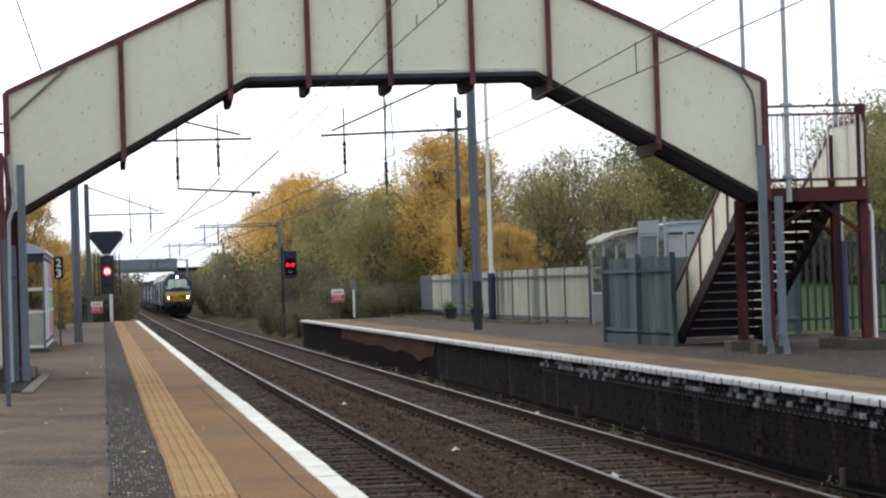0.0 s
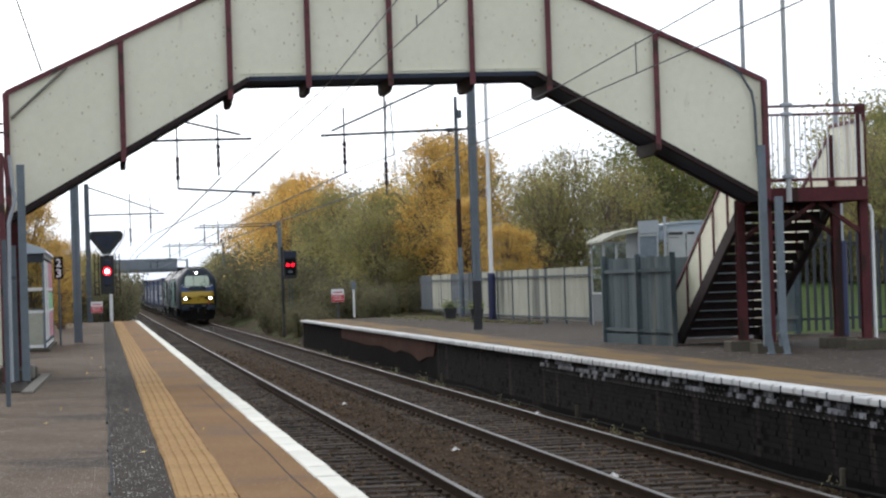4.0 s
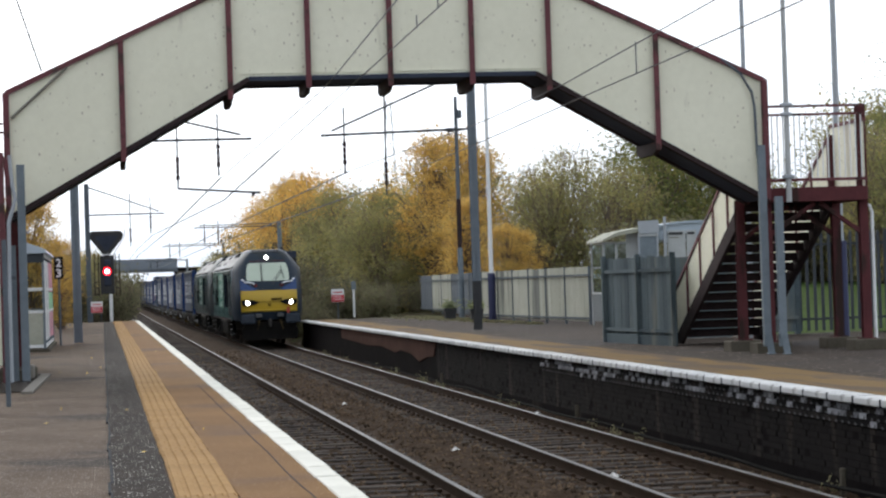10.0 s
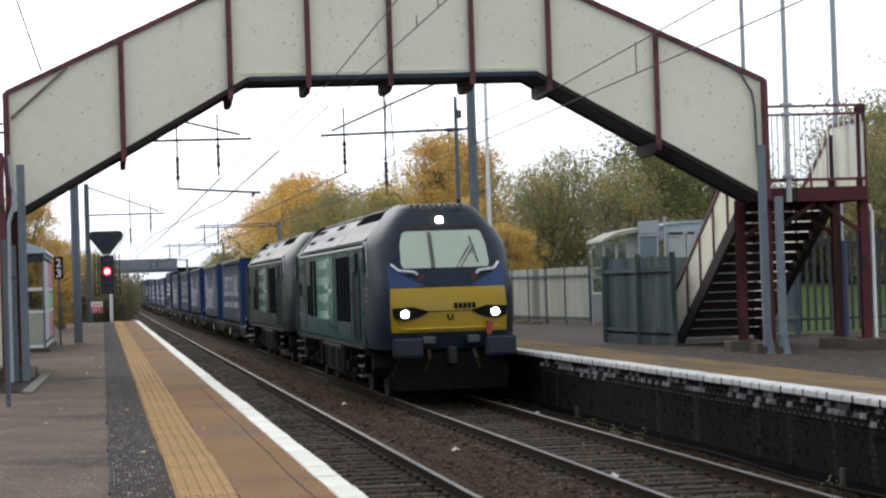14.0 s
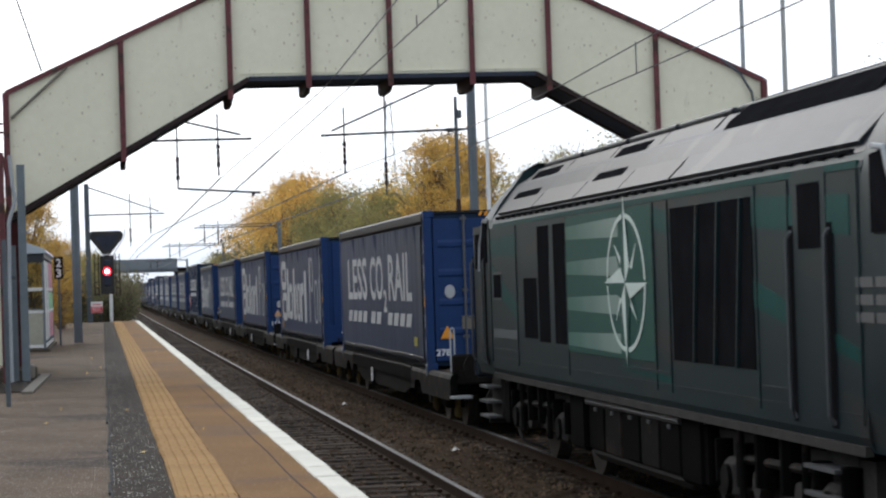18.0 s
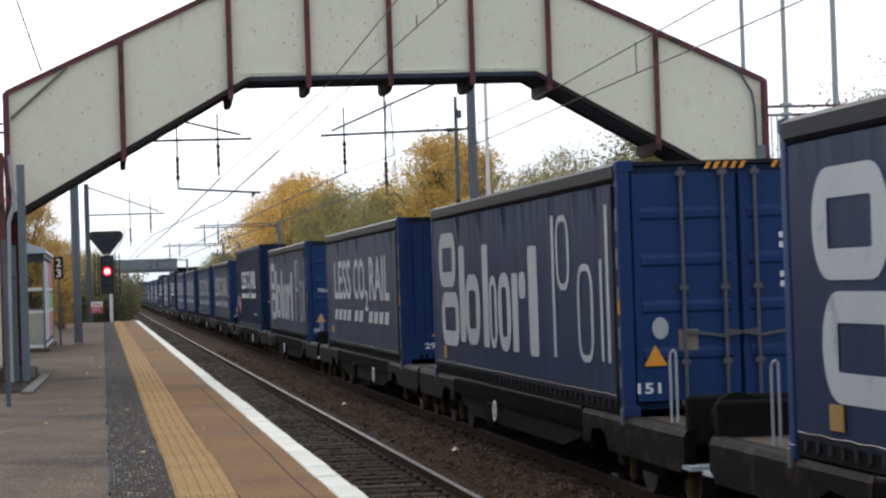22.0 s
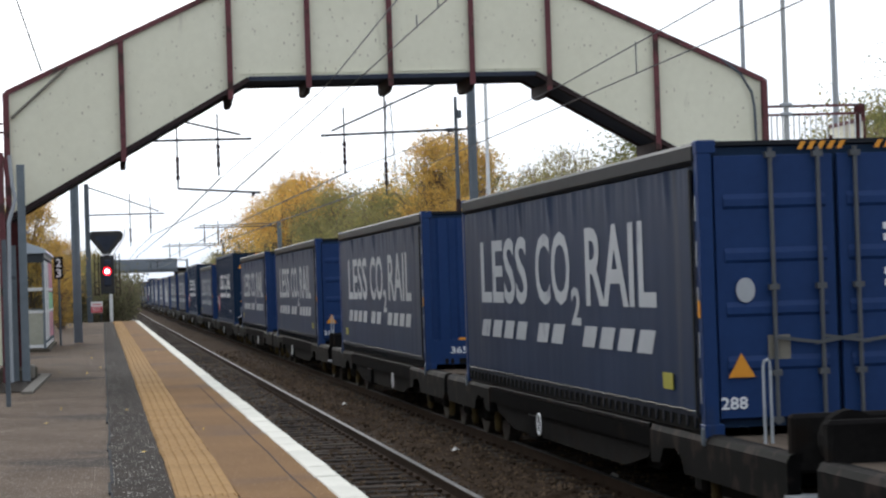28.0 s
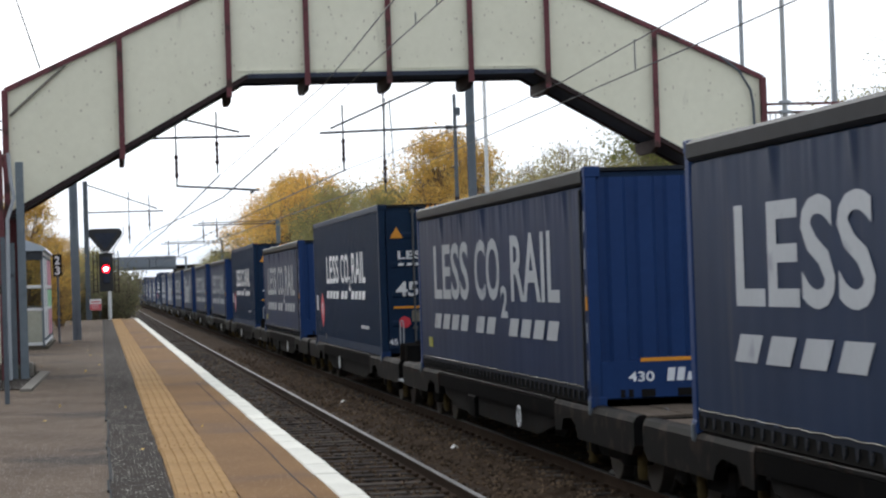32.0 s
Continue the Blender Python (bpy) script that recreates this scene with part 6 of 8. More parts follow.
            w = (cy + ww * ry * math.cos(a + sd * math.pi / 4), cz + ww * rz * math.sin(a + sd * math.pi / 4))
            cpart("compass_point", "loco_cp%d%d" % (k, sd), lambda: slab([(cy, cz), w, tip] if sd > 0 else [(cy, cz), tip, w], X - (0.012 if k % 2 == 0 else 0.005), 0.004), M[mt], body)
    for i in range(9):
        cpart("writing_bar", "loco_wb%d" % i, lambda: slab([(15.85 + i * 0.2, 1.52), (16.03 + i * 0.2, 1.52), (16.03 + i * 0.2, 1.64), (15.85 + i * 0.2, 1.64)]), M["dim_letter"], body)
    # roof
    for i, (ya, yb) in enumerate(((2.5, 7.9), (8.0, 10.1), (10.15, 12.4), (12.45, 14.9), (14.95, 17.4))):
        for s in (-1, 1):
            def plate(a=ya, e=yb, lo=0.0, hi=1.0, t=0.0):
                def P(q, up):
                    return (s * (1.27 - 0.57 * q + up), 3.105 + 0.56 * q + up)
                return prism(B(), [P(hi, t), P(lo, t), P(lo, t + 0.03), P(hi, t + 0.03)], "y", a, e)
            cpart("roof_plate", "loco_rp%d%d" % (i, s), plate, M["roof_sheen" if i else "loco_roof"], body, "blue-grey roof plate")
            m = (ya + yb) / 2
            if i in (2, 4):
                cpart("roof_inset", "loco_rs%d%d" % (i, s), lambda: plate(ya + 0.5, yb - 0.3, 0.3, 0.92, 0.006), M["grille"], body, "dark roof inset")
        cpart("roof_hatch", "loco_rh%d" % i, lambda: box(B(), -0.66, 0.66, ya + 0.05, yb - 0.05, 3.72, 3.78, 0.02), M["loco_roof"], body)

    for s in (-1, 1):
        def gutter():
            pts, y = [(17.4, 3.085), (2.6, 3.085)], 2.6
            while y < 17.1:
                pts += [(y, 3.06), (y + 0.2, 3.06), (y + 0.2, 3.045), (y + 0.32, 3.045), (y + 0.32, 3.06)]
                y += 0.4
            return prism(B(), pts + [(17.4, 3.06)], "x", s * 1.29, s * 1.33)
        cpart("gutter", "loco_gu%d" % s, gutter, M["grille"], body, "dark toothed roof gutter")
    cpart("fan_housing", "loco_fan", lambda: prism(B(), [(-1.15, 3.25), (1.15, 3.25), (0.85, 3.62), (0.6, 3.8), (-0.6, 3.8), (-0.85, 3.62)], "y", 3.2, 7.4), M["grille"], body, "black roof fan housing")
    cpart("fan_housing", "loco_fan2", lambda: box(B(), -0.5, 0.5, 7.5, 7.95, 3.72, 3.83, 0.03), M["grille"], body)
    cpart("roof_skin", "loco_skin", lambda: prism(B(), [(-1.313, 3.054), (-0.964, 3.505), (-0.622, 3.706), (0, 3.746), (0.622, 3.706), (0.964, 3.505), (1.313, 3.054), (1.2, 3.05), (0, 3.6), (-1.2, 3.05)], "y", 2.36, 17.8), M["loco_roof"], body, "grimy dark roof")
    # faint swooshes of the side livery
    for i, q in enumerate(([(2.45, 1.62), (5.1, 2.0), (5.1, 2.22), (2.45, 1.72)], [(7.9, 1.28), (9.9, 1.34), (9.9, 1.42), (7.9, 1.34)], [(15.8, 1.75), (17.7, 2.2), (17.7, 2.5), (15.8, 1.95)],
                           [(2.6, 2.5), (5.1, 2.62), (5.1, 2.86), (2.6, 2.78)], [(7.85, 2.62), (8.4, 2.7), (8.4, 2.9), (7.85, 2.84)], [(15.8, 2.55), (17.75, 2.6), (17.75, 2.8), (15.8, 2.84)])):
        cpart("livery_swoosh", "loco_ly%d" % i, lambda: slab(q, -1.347, 0.003), M["swoosh_teal"], body, "dull teal streak")
    for s in (-1, 1):
        for i, y in enumerate((2.4, 4.05, 4.95, 7.85, 8.42, 12.6, 15.82, 17.78)):
            cpart("panel_seam", "loco_sm%d%d" % (s, i), lambda: box(B(), *sorted((s * 1.34, s * 1.356)), y, y + 0.025, 1.2, 2.94), M["loco_navy"], body)
        for i in range(3):
            cpart("panel_frame", "loco_pf%d%d" % (s, i), lambda: box(B(), *sorted((s * 1.34, s * 1.355)), (4.1, 7.9, 15.8)[i], (4.9, 9.9, 17.7)[i], 1.36, 1.385), M["loco_roof"], body)
        cpart("solebar", "loco_so%d" % s, lambda: box(B(), *sorted((s * 1.29, s * 1.352)), 2.4, 17.75, 0.99, 1.06), M["frame_dirt"], body)
    for i in range(6):
        cpart("writing_bar", "loco_wd%d" % i, lambda: slab([(1.62 + (i % 2) * 0.5, 2.14 - 0.12 * (i // 2)), (2.07 + (i % 2) * 0.42, 2.14 - 0.12 * (i // 2)), (2.07 + (i % 2) * 0.42, 2.21 - 0.12 * (i // 2)), (1.62 + (i % 2) * 0.5, 2.21 - 0.12 * (i // 2))], -1.349), M["lockbar"], L)
    # running gear
    cpart("fuel_tank", "loco_ft", lambda: box(B(), -1.22, 1.22, 8.0, 12.2, 0.3, 1.0, 0.08), M["frame_dirt"], L)
    cpart("equipment_case", "loco_ec", lambda: box(B(), -1.27, 1.27, 7.2, 7.95, 0.38, 1.0, 0.04), M["wagon_grey"], L)
    cpart("equipment_case", "loco_ec2", lambda: box(B(), -1.27, 1.27, 12.3, 13.1, 0.38, 1.0, 0.04), M["wagon_grey"], L)
    for i in range(5):
        ya = 8.06 + i * 0.83
        for s in (-1, 1):
            cpart("tank_panel", "loco_tp%d%d" % (i, s), lambda: box(B(), *sorted((s * 1.2, s * 1.25)), ya, ya + 0.76, 0.42, 0.9, 0.02), M["wagon_hump" if i % 2 else "wagon_grey"], L)
            cpart("panel_latch", "loco_tl%d%d" % (i, s), lambda: box(B(), *sorted((s * 1.25, s * 1.268)), ya + 0.3, ya + 0.42, 0.84, 0.88), M["lockbar"], L)
    cpart("pipe_run", "loco_pr", lambda: wire_path(B(), [(-1.25, 8.0, 0.93), (-1.25, 12.2, 0.93)], 0.035, 6), M["lockbar"], L)
    for yb in (4.9, 15.1):
        bg = cpart("bogie", "loco_bg%.1f" % yb, lambda: prism(B(), [(yb - 2.1, 0.62), (yb - 1.8, 0.45), (yb + 1.8, 0.45), (yb + 2.1, 0.62), (yb + 2.1, 0.92), (yb - 2.1, 0.92)], "x", -1.15, 1.15), M["frame_dirt"], L)
        for dy in (-1.4, 1.4):
            cpart("wheelset", "loco_ws%.1f%.1f" % (yb, dy), lambda: wheelset(B(), yb + dy, 0.52), M["wheel"], bg)
            cpart("axle_box", "loco_ab%.1f%.1f" % (yb, dy), lambda: box(B(), -1.27, 1.27, yb + dy - 0.2, yb + dy + 0.2, 0.38, 0.72, 0.05), M["frame_dirt"], bg)
        for s in (-1, 1):
            for dy in (-1.4, 1.4):
                cpart("axle_cover", "loco_ac%.1f%.1f%d" % (yb, dy, s), lambda: rod(B(), (s * 1.26, yb + dy, 0.54), (s * 1.31, yb + dy, 0.54), 0.13, 12), M["wagon_hump"], bg)
                for e in (-0.34, 0.34):
                    cpart("coil_spring", "loco_cs%.1f%.1f%d%.1f" % (yb, dy, s, e), lambda: rod(B(), (s * 1.2, yb + dy + e, 0.5), (s * 1.2, yb + dy + e, 0.86), 0.09, 10), M["wagon_grey"], bg)
                cpart("damper", "loco_dm%.1f%.1f%d" % (yb, dy, s), lambda: rod(B(), (s * 1.29, yb + dy * 0.62, 0.4), (s * 1.29, yb + dy * 0.66, 1.0), 0.035, 8), M["wagon_hump"], bg)
                cpart("brake_unit", "loco_br%.1f%.1f%d" % (yb, dy, s), lambda: rod(B(), (s * 1.1, yb + dy * 0.42, 0.55), (s * 1.26, yb + dy * 0.42, 0.55), 0.12, 10), M["frame_dirt"], bg)
            cpart("sand_box", "loco_sb%.1f%d" % (yb, s), lambda: box(B(), *sorted((s * 0.95, s * 1.24)), yb + 2.15, yb + 2.55, 0.4, 0.96, 0.03), M["wagon_grey"], bg)
            cpart("sand_pipe", "loco_sq%.1f%d" % (yb, s), lambda: wire_path(B(), [(s * 1.15, yb + 2.2, 0.45), (s * 1.1, yb + 2.05, 0.2), (s * 0.8, yb + 2.0, 0.08)], 0.025, 6), M["frame_dirt"], bg)
            cpart("traction_rod", "loco_tr%.1f%d" % (yb, s), lambda: rod(B(), (s * 1.25, yb - 1.0, 0.78), (s * 1.25, yb + 1.0, 0.74), 0.04, 8), M["wagon_hump"], bg)
        for dy in (-0.35, 0.35):
            cpart("spring", "loco_sp%.1f%.1f" % (yb, dy), lambda: rod(B(), (-1.2, yb + dy, 0.55), (-1.2, yb + dy, 1.0), 0.13, 10), M["wagon_grey"], bg)
    # The second locomotive swaps each listed material for its duller copy.
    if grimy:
        worn = {M["loco_side"]: "loco_side_dull", M["loco_green"]: "loco_green_dull", M["roof_sheen"]: "roof_dull", M["loco_stripe"]: "loco_stripe_dull", M["loco_navy"]: "loco_side_dull"}
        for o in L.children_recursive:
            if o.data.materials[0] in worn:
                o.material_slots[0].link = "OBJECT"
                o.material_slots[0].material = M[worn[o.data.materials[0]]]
    RIDE.append((L, offset, RAIL))
    return L


def wagon(offset, odd):
    W = thing("container_wagon", "grimy dark flat container wagon on two bogies", "wagon", (0, 0, 0), "container wagons")
    k = "o" if odd else "e"
    y0, y1 = (-2.45, 15.7) if odd else (-2.0, 16.15)

    def frame_mesh():
        b = B()
        for s in (-1, 1):
            box(b, *sorted((s * 1.16, s * 1.24)), 1.85, 11.95, 0.62, 0.80)
            prism(b, [(3.0, 0.62), (4.4, 0.42), (9.3, 0.42), (10.7, 0.62)], "x", *sorted((s * 1.08, s * 1.14)))
        box(b, -0.3, 0.3, y0 + 0.1, y1 - 0.1, 0.5, 0.8)
        for y in (y0 + 0.2, 2.6, 5.2, 7.8, 10.4, 12.8, y1 - 0.3):
            box(b, -1.2, 1.2, y - 0.08, y + 0.08, 0.6, 0.78)
        return b
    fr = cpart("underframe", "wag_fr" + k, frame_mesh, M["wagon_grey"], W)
    cpart("deck", "wag_dk" + k, lambda: box(B(), -1.22, 1.22, y0 + 0.05, y1 - 0.05, 0.785, 0.82), M["wagon_dirt"], W)

    def hump(ya, yb):
        b = B()
        for s in (sd,):
            inner, d = (yb, 1) if ya < 0 else (ya, -1)
            outer = ya if ya < 0 else yb
            low = [(outer, 0.56), (outer + d * 0.16, 0.46), (inner - d * 1.32, 0.46), (inner - d * 1.2, 0.6), (inner - d * 0.98, 0.67), (inner - d * 0.5, 0.64), (inner - d * 0.38, 0.5), (inner, 0.48)]
            prism(b, [(inner, 0.79), (outer, 0.79)] + low, "x", *sorted((s * 1.14, s * 1.25)))
            prism(b, [(s * 1.12, 0.862), (s * 1.18, 0.862), (s * 1.225, 0.843), (s * 1.25, 0.79), (s * 1.12, 0.79)], "y", ya, yb)
        return b
    for i, (ya, yb) in enumerate(((y0, 2.15), (11.75, y1))):
        for sd in (-1, 1):
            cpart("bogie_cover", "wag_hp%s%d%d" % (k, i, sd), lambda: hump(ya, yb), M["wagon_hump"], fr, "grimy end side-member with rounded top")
    for i, yb in enumerate((-0.1, 13.9)):
        bg = cpart("bogie", "wag_bg%d" % i, lambda: prism(B(), [(yb - 1.35, 0.5), (yb - 0.6, 0.3), (yb + 0.6, 0.3), (yb + 1.35, 0.5), (yb + 1.35, 0.6), (yb - 1.35, 0.6)], "x", -1.05, 1.05), M["wagon_dirt"], W)
        for dy in (-0.9, 0.9):
            cpart("wheelset", "wag_ws%d%.1f" % (i, dy), lambda: wheelset(B(), yb + dy, 0.42), M["wheel"], bg)

    def handwheel():
        b = B()
        n = 16
        for s in (-1.27,):
            yw = 7.95 if odd else 4.45
            pts = [(s, yw + 0.13 * math.cos(6.2832 * i / n), 0.52 + 0.13 * math.sin(6.2832 * i / n)) for i in range(n + 1)]
            wire_path(b, pts, 0.011, 5)
            for a in (0, 2.09, 4.19):
                rod(b, (s, yw, 0.52), (s, yw + 0.13 * math.cos(a), 0.52 + 0.13 * math.sin(a)), 0.008, 5)
        return b
    for s in (-1, 1):
        cpart("lower_web", "wag_lw%d" % s, lambda: prism(B(), [(1.95, 0.62), (2.6, 0.36), (11.2, 0.36), (11.85, 0.62)], "x", *sorted((s * 1.0, s * 1.06))), M["wagon_dirt"], fr)
        for i, y in enumerate((3.2, 4.7, 6.4, 9.6, 10.8)):
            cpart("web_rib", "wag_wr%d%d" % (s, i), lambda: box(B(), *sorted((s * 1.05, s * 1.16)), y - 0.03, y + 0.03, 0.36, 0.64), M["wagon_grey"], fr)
    cpart("air_reservoir", "wag_ar", lambda: rod(B(), (-0.8, 5.0, 0.42), (-0.8, 6.2, 0.42), 0.17, 14), M["wagon_hump"], W, "grimy air reservoir")
    cpart("brake_rod", "wag_br", lambda: rod(B(), (-0.5, 1.2, 0.36), (-0.5, 12.4, 0.34), 0.03, 6), M["wagon_dirt"], W)
    cpart("brake_pipe", "wag_bp", lambda: wire_path(B(), [(-1.13, 2.0, 0.58), (-1.13, 6.9, 0.56), (-1.13, 8.1, 0.5), (-1.13, 11.8, 0.58)], 0.022, 6), M["lockbar"], W)
    for i, y in enumerate((y0 + 0.4, y0 + 2.8, 12.07, 13.9 + 0.2 * odd)):
        cpart("spring_pot", "wag_at%d%s" % (i, k), lambda: rod(rod(B(), (-1.08, y, 0.22), (-1.08, y, 0.5), 0.052, 12), (-1.08, y, 0.19), (-1.08, y, 0.23), 0.04, 12), M["ochre_dirt"], W, "dirty ochre spring pot")
    for i, (ya, yb) in enumerate(((y0 + 0.15, -0.1), (13.8, y1 - 0.15))):
        for j in range(5):
            cpart("deck_board", "wag_db%s%d%d" % (k, i, j), lambda: box(B(), -1.08 + j * 0.43, -0.67 + j * 0.43, ya, yb, 0.815, 0.845 + 0.004 * (j % 2), 0.006), M["deck_timber"], W, "worn brown deck board")
    for i, y in enumerate((-0.95, 0.75, 13.05, 14.75)):
        cpart("axle_box", "wag_ab%d" % i, lambda: box(B(), -1.12, 1.12, y + 0.1 - 0.16, y + 0.1 + 0.16, 0.28, 0.56, 0.04), M["wagon_dirt"], W)
    cpart("brake_wheel", "wag_hw" + k, handwheel, M["white_paint"], W, "white brake handwheel")
    for s in (-1, 1):
        cpart("deck_edge", "wag_de%s%d" % (k, s), lambda: box(B(), *sorted((s * 1.2, s * 1.243)), 2.2, 11.7, 0.8, 0.85, 0.01), M["wagon_hump"], fr, "worn deck edge")
        cpart("side_plate", "wag_sp%d" % s, lambda: prism(B(), [(2.1, 0.8), (11.8, 0.8), (11.4, 0.5), (10.2, 0.34), (3.6, 0.34), (2.5, 0.5)], "x", *sorted((s * 1.15, s * 1.19))), M["wagon_dirt"], fr, "dark side plate under the deck")
    cpart("brake_box", "wag_bb", lambda: box(B(), -1.24, -0.9, 8.2, 8.9, 0.3, 0.62, 0.03), M["wagon_grey"], W)
    for y in (0.05, 13.65):
        for s in (-1, 1):
            cpart("twist_lock", "wag_tl%.1f%d" % (y, s), lambda: box(B(), *sorted((s * 1.2, s * 1.275)), y - 0.04, y + 0.04, 0.76, 0.92, 0.012), M["galv_dull"], W)
    ends = (y0, -1) if odd else (y1, 1)
    ye, d = ends

    def hoop():
        b = B()
        yh = -1.1 if odd else 14.9
        for x in (hx,):
            pts = [(x - 0.01, yh, 0.82), (x - 0.01, yh, 1.48), (x + 0.003, yh, 1.525), (x + 0.03, yh, 1.54), (x + 0.045, yh, 1.525), (x + 0.05, yh, 1.46), (x + 0.05, yh, 0.82)]
            wire_path(b, pts, 0.013, 8)
        return b
    for hx in (-1.02, 1.02):
        cpart("handrail", "wag_ho%s%.1f" % (k, hx), hoop, M["lamp_grey"], W, "pale galvanised handrail hoop")
    for s in (-1, 1):
        cpart("buffer", "wag_bu%s%d" % (k, s), lambda: rod(rod(B(), (s * 0.87, ye, 0.98), (s * 0.87, ye + d * 0.45, 0.98), 0.1, 12), (s * 0.87, ye + d * 0.4, 0.98), (s * 0.87, ye + d * 0.46, 0.98), 0.23, 18), M["wagon_dirt"], W)
    cpart("headstock", "wag_hs" + k, lambda: box(B(), -1.2, 1.2, *sorted((ye, ye - d * 0.15)), 0.7, 1.16, 0.03), M["wagon_dirt"], W)
    cpart("coupling_step", "wag_cs" + k, lambda: box(B(), -1.25, -0.95, *sorted((ye - d * 0.1, ye + d * 0.25)), 0.5, 0.54), M["letter"], W)
    RIDE.append((W, offset, RAIL))
    return W


CH = 2.6
DECK = 0.83


def curtain_mesh(s):
    def build():
        ny, nz = 260, 12
        vs, fs = [], []
        for i in range(ny + 1):
            y = 0.2 + 13.3 * i / ny
            for j in range(nz + 1):
                z = 0.2 + (CH - 0.42) * j / nz
                top = max(0.0, (z - 1.98) / 0.36)
                a = noise.noise((y * 1.1, z * 0.25, 3.1)) * 0.007 + noise.noise((y * 3.5, z * 0.2 + 5, 1.0)) * 0.003
                fold = top * (0.055 * max(0.0, math.sin(y * 5.1 + 2.5 * math.sin(y * 0.7))) ** 6 * max(0.0, 0.5 + noise.noise((y * 0.8, 0.0, 2.0))) + 0.016 * noise.noise((y * 6.0, z, 7.0)))
                vs.append((s * (1.243 + a + fold), y, z))
        b = B()
        bv = [b.verts.new(v) for v in vs]
        for i in range(ny):
            for j in range(nz):
                q = i * (nz + 1) + j
                b.faces.new([bv[t] for t in (q, q + 1, q + nz + 2, q + nz + 1)])
        return b
    return build


SIDE = Matrix(((0, 0, -1, 0), (-1, 0, 0, 0), (0, 1, 0, 0), (0, 0, 0, 1)))    # words run towards -y, up is z, facing -x


def side_words(C, text, y_left, y_right, z0, z1, x, bold, mat="letter"):
    return lettering("lettering", text, y_left - y_right, z1 - z0, M[mat], C, Matrix.Translation((x, y_left, z0)) @ SIDE, bold)


def slogan(C, x, yl=12.15, yr=1.8, z0=1.13, z1=1.97, mat="letter", key="a"):
    k = (yl - yr) / 10.6

    def Y(v):
        return yr + (v - 1.35) * k
    h = z1 - z0
    side_words(C, "LESS", Y(11.95), Y(8.3), z0, z1, x, 0.018, mat)
    side_words(C, "CO", Y(7.72), Y(5.55), z0, z1, x, 0.018, mat)
    side_words(C, "2", Y(5.52), Y(4.98), z0 - 0.26 * h, z0 + 0.24 * h, x, 0.03, mat)
    side_words(C, "RAIL", Y(4.66), Y(1.3), z0, z1, x, 0.018, mat)
    za, zb = z0 - 0.53 * h, z0 - 0.26 * h
    for n, a, e in ((4, 12.05, 8.3), (2, 7.75, 5.85), (4, 4.95, 1.3)):
        w = (a - e) / n
        for i in range(n):
            p = a - i * w
            pts = [(Y(p), za), (Y(p - w * 0.72), za), (Y(p - w * 0.94), zb), (Y(p - w * 0.22), zb)]
            cpart("dash", "dash%s%d%d" % (key, n, round(p * 100)), lambda: prism(B(), pts, "x", x, x - 0.003), M[mat], C)


def frame_mesh_yz(pts, ins, x, t=0.003):
    """One flat ring between an outer and an inner outline, facing -x."""
    b = B()
    n = len(pts)
    o, i = [[b.verts.new((x - t, *p)) for p in q] for q in (pts, ins)]
    e = [b.verts.new((x, *p)) for p in pts]
    for k in range(n):
        j = (k + 1) % n
        b.faces.new((o[k], o[j], i[j], i[k]))
        b.faces.new((o[j], o[k], e[k], e[j]))
    return b


def rounded(ya, yb, za, zb, r, n=5):
    """Outline of a rounded block between two places along the side and two heights."""
    pts = []
    for cy, cz, a0 in ((yb + r, zb - r, 90), (yb + r, za + r, 180), (ya - r, za + r, 270), (ya - r, zb - r, 0)):
        for q in range(n + 1):
            a = radians(a0 + 90 * q / n)
            pts.append((cy + r * math.cos(a), cz + r * math.sin(a)))
    return pts


def plain_wordmark(C, x):
    """The haulier's name as plain rounded bars, slabs and rings: a heavy group, then a thin one."""
    slabs = [(10.88, 10.36, 0.56, 1.95, 0.1), (8.74, 8.28, 0.53, 1.93, 0.06),
             (6.4, 5.98, 0.52, 1.52, 0.06), (5.9, 5.42, 1.2, 1.53, 0.14), (5.2, 4.6, 0.5, 1.84, 0.1),
             (3.64, 3.49, 0.53, 2.16, 0.02), (0.99, 0.87, 0.55, 1.62, 0.02), (0.67, 0.53, 0.54, 2.18, 0.02)]
    rings = [(12.92, 11.2, 1.36, 2.17, 0.38, 0.36), (12.75, 10.98, 0.48, 1.28, 0.38, 0.36), (10.36, 9.02, 0.54, 1.53, 0.46, 0.36), (8.22, 7.6, 0.53, 1.5, 0.28, 0.19), (7.5, 6.52, 0.51, 1.53, 0.4, 0.3),
             (3.38, 2.6, 1.3, 2.15, 0.3, 0.12), (2.2, 1.37, 0.52, 1.58, 0.3, 0.12)]
    for i, (ya, yb, za, zb, r) in enumerate(slabs):
        cpart("wordmark_block", "wm%d" % i, lambda: prism(B(), rounded(ya, yb, za, zb, r), "x", x, x - 0.003), M["letter"], C)
    for i, (ya, yb, za, zb, r, t) in enumerate(rings):
        cpart("wordmark_ring", "wr%d" % i, lambda: frame_mesh_yz(rounded(ya, yb, za, zb, r), rounded(ya - t, yb + t, za + t * 0.62, zb - t * 0.62, max(0.03, r - t)), x), M["letter"], C)


FRONT = Matrix(((1, 0, 0, 0), (0, 0, -1, 0), (0, 1, 0, 0), (0, 0, 0, 1)))    # words on an end facing -y


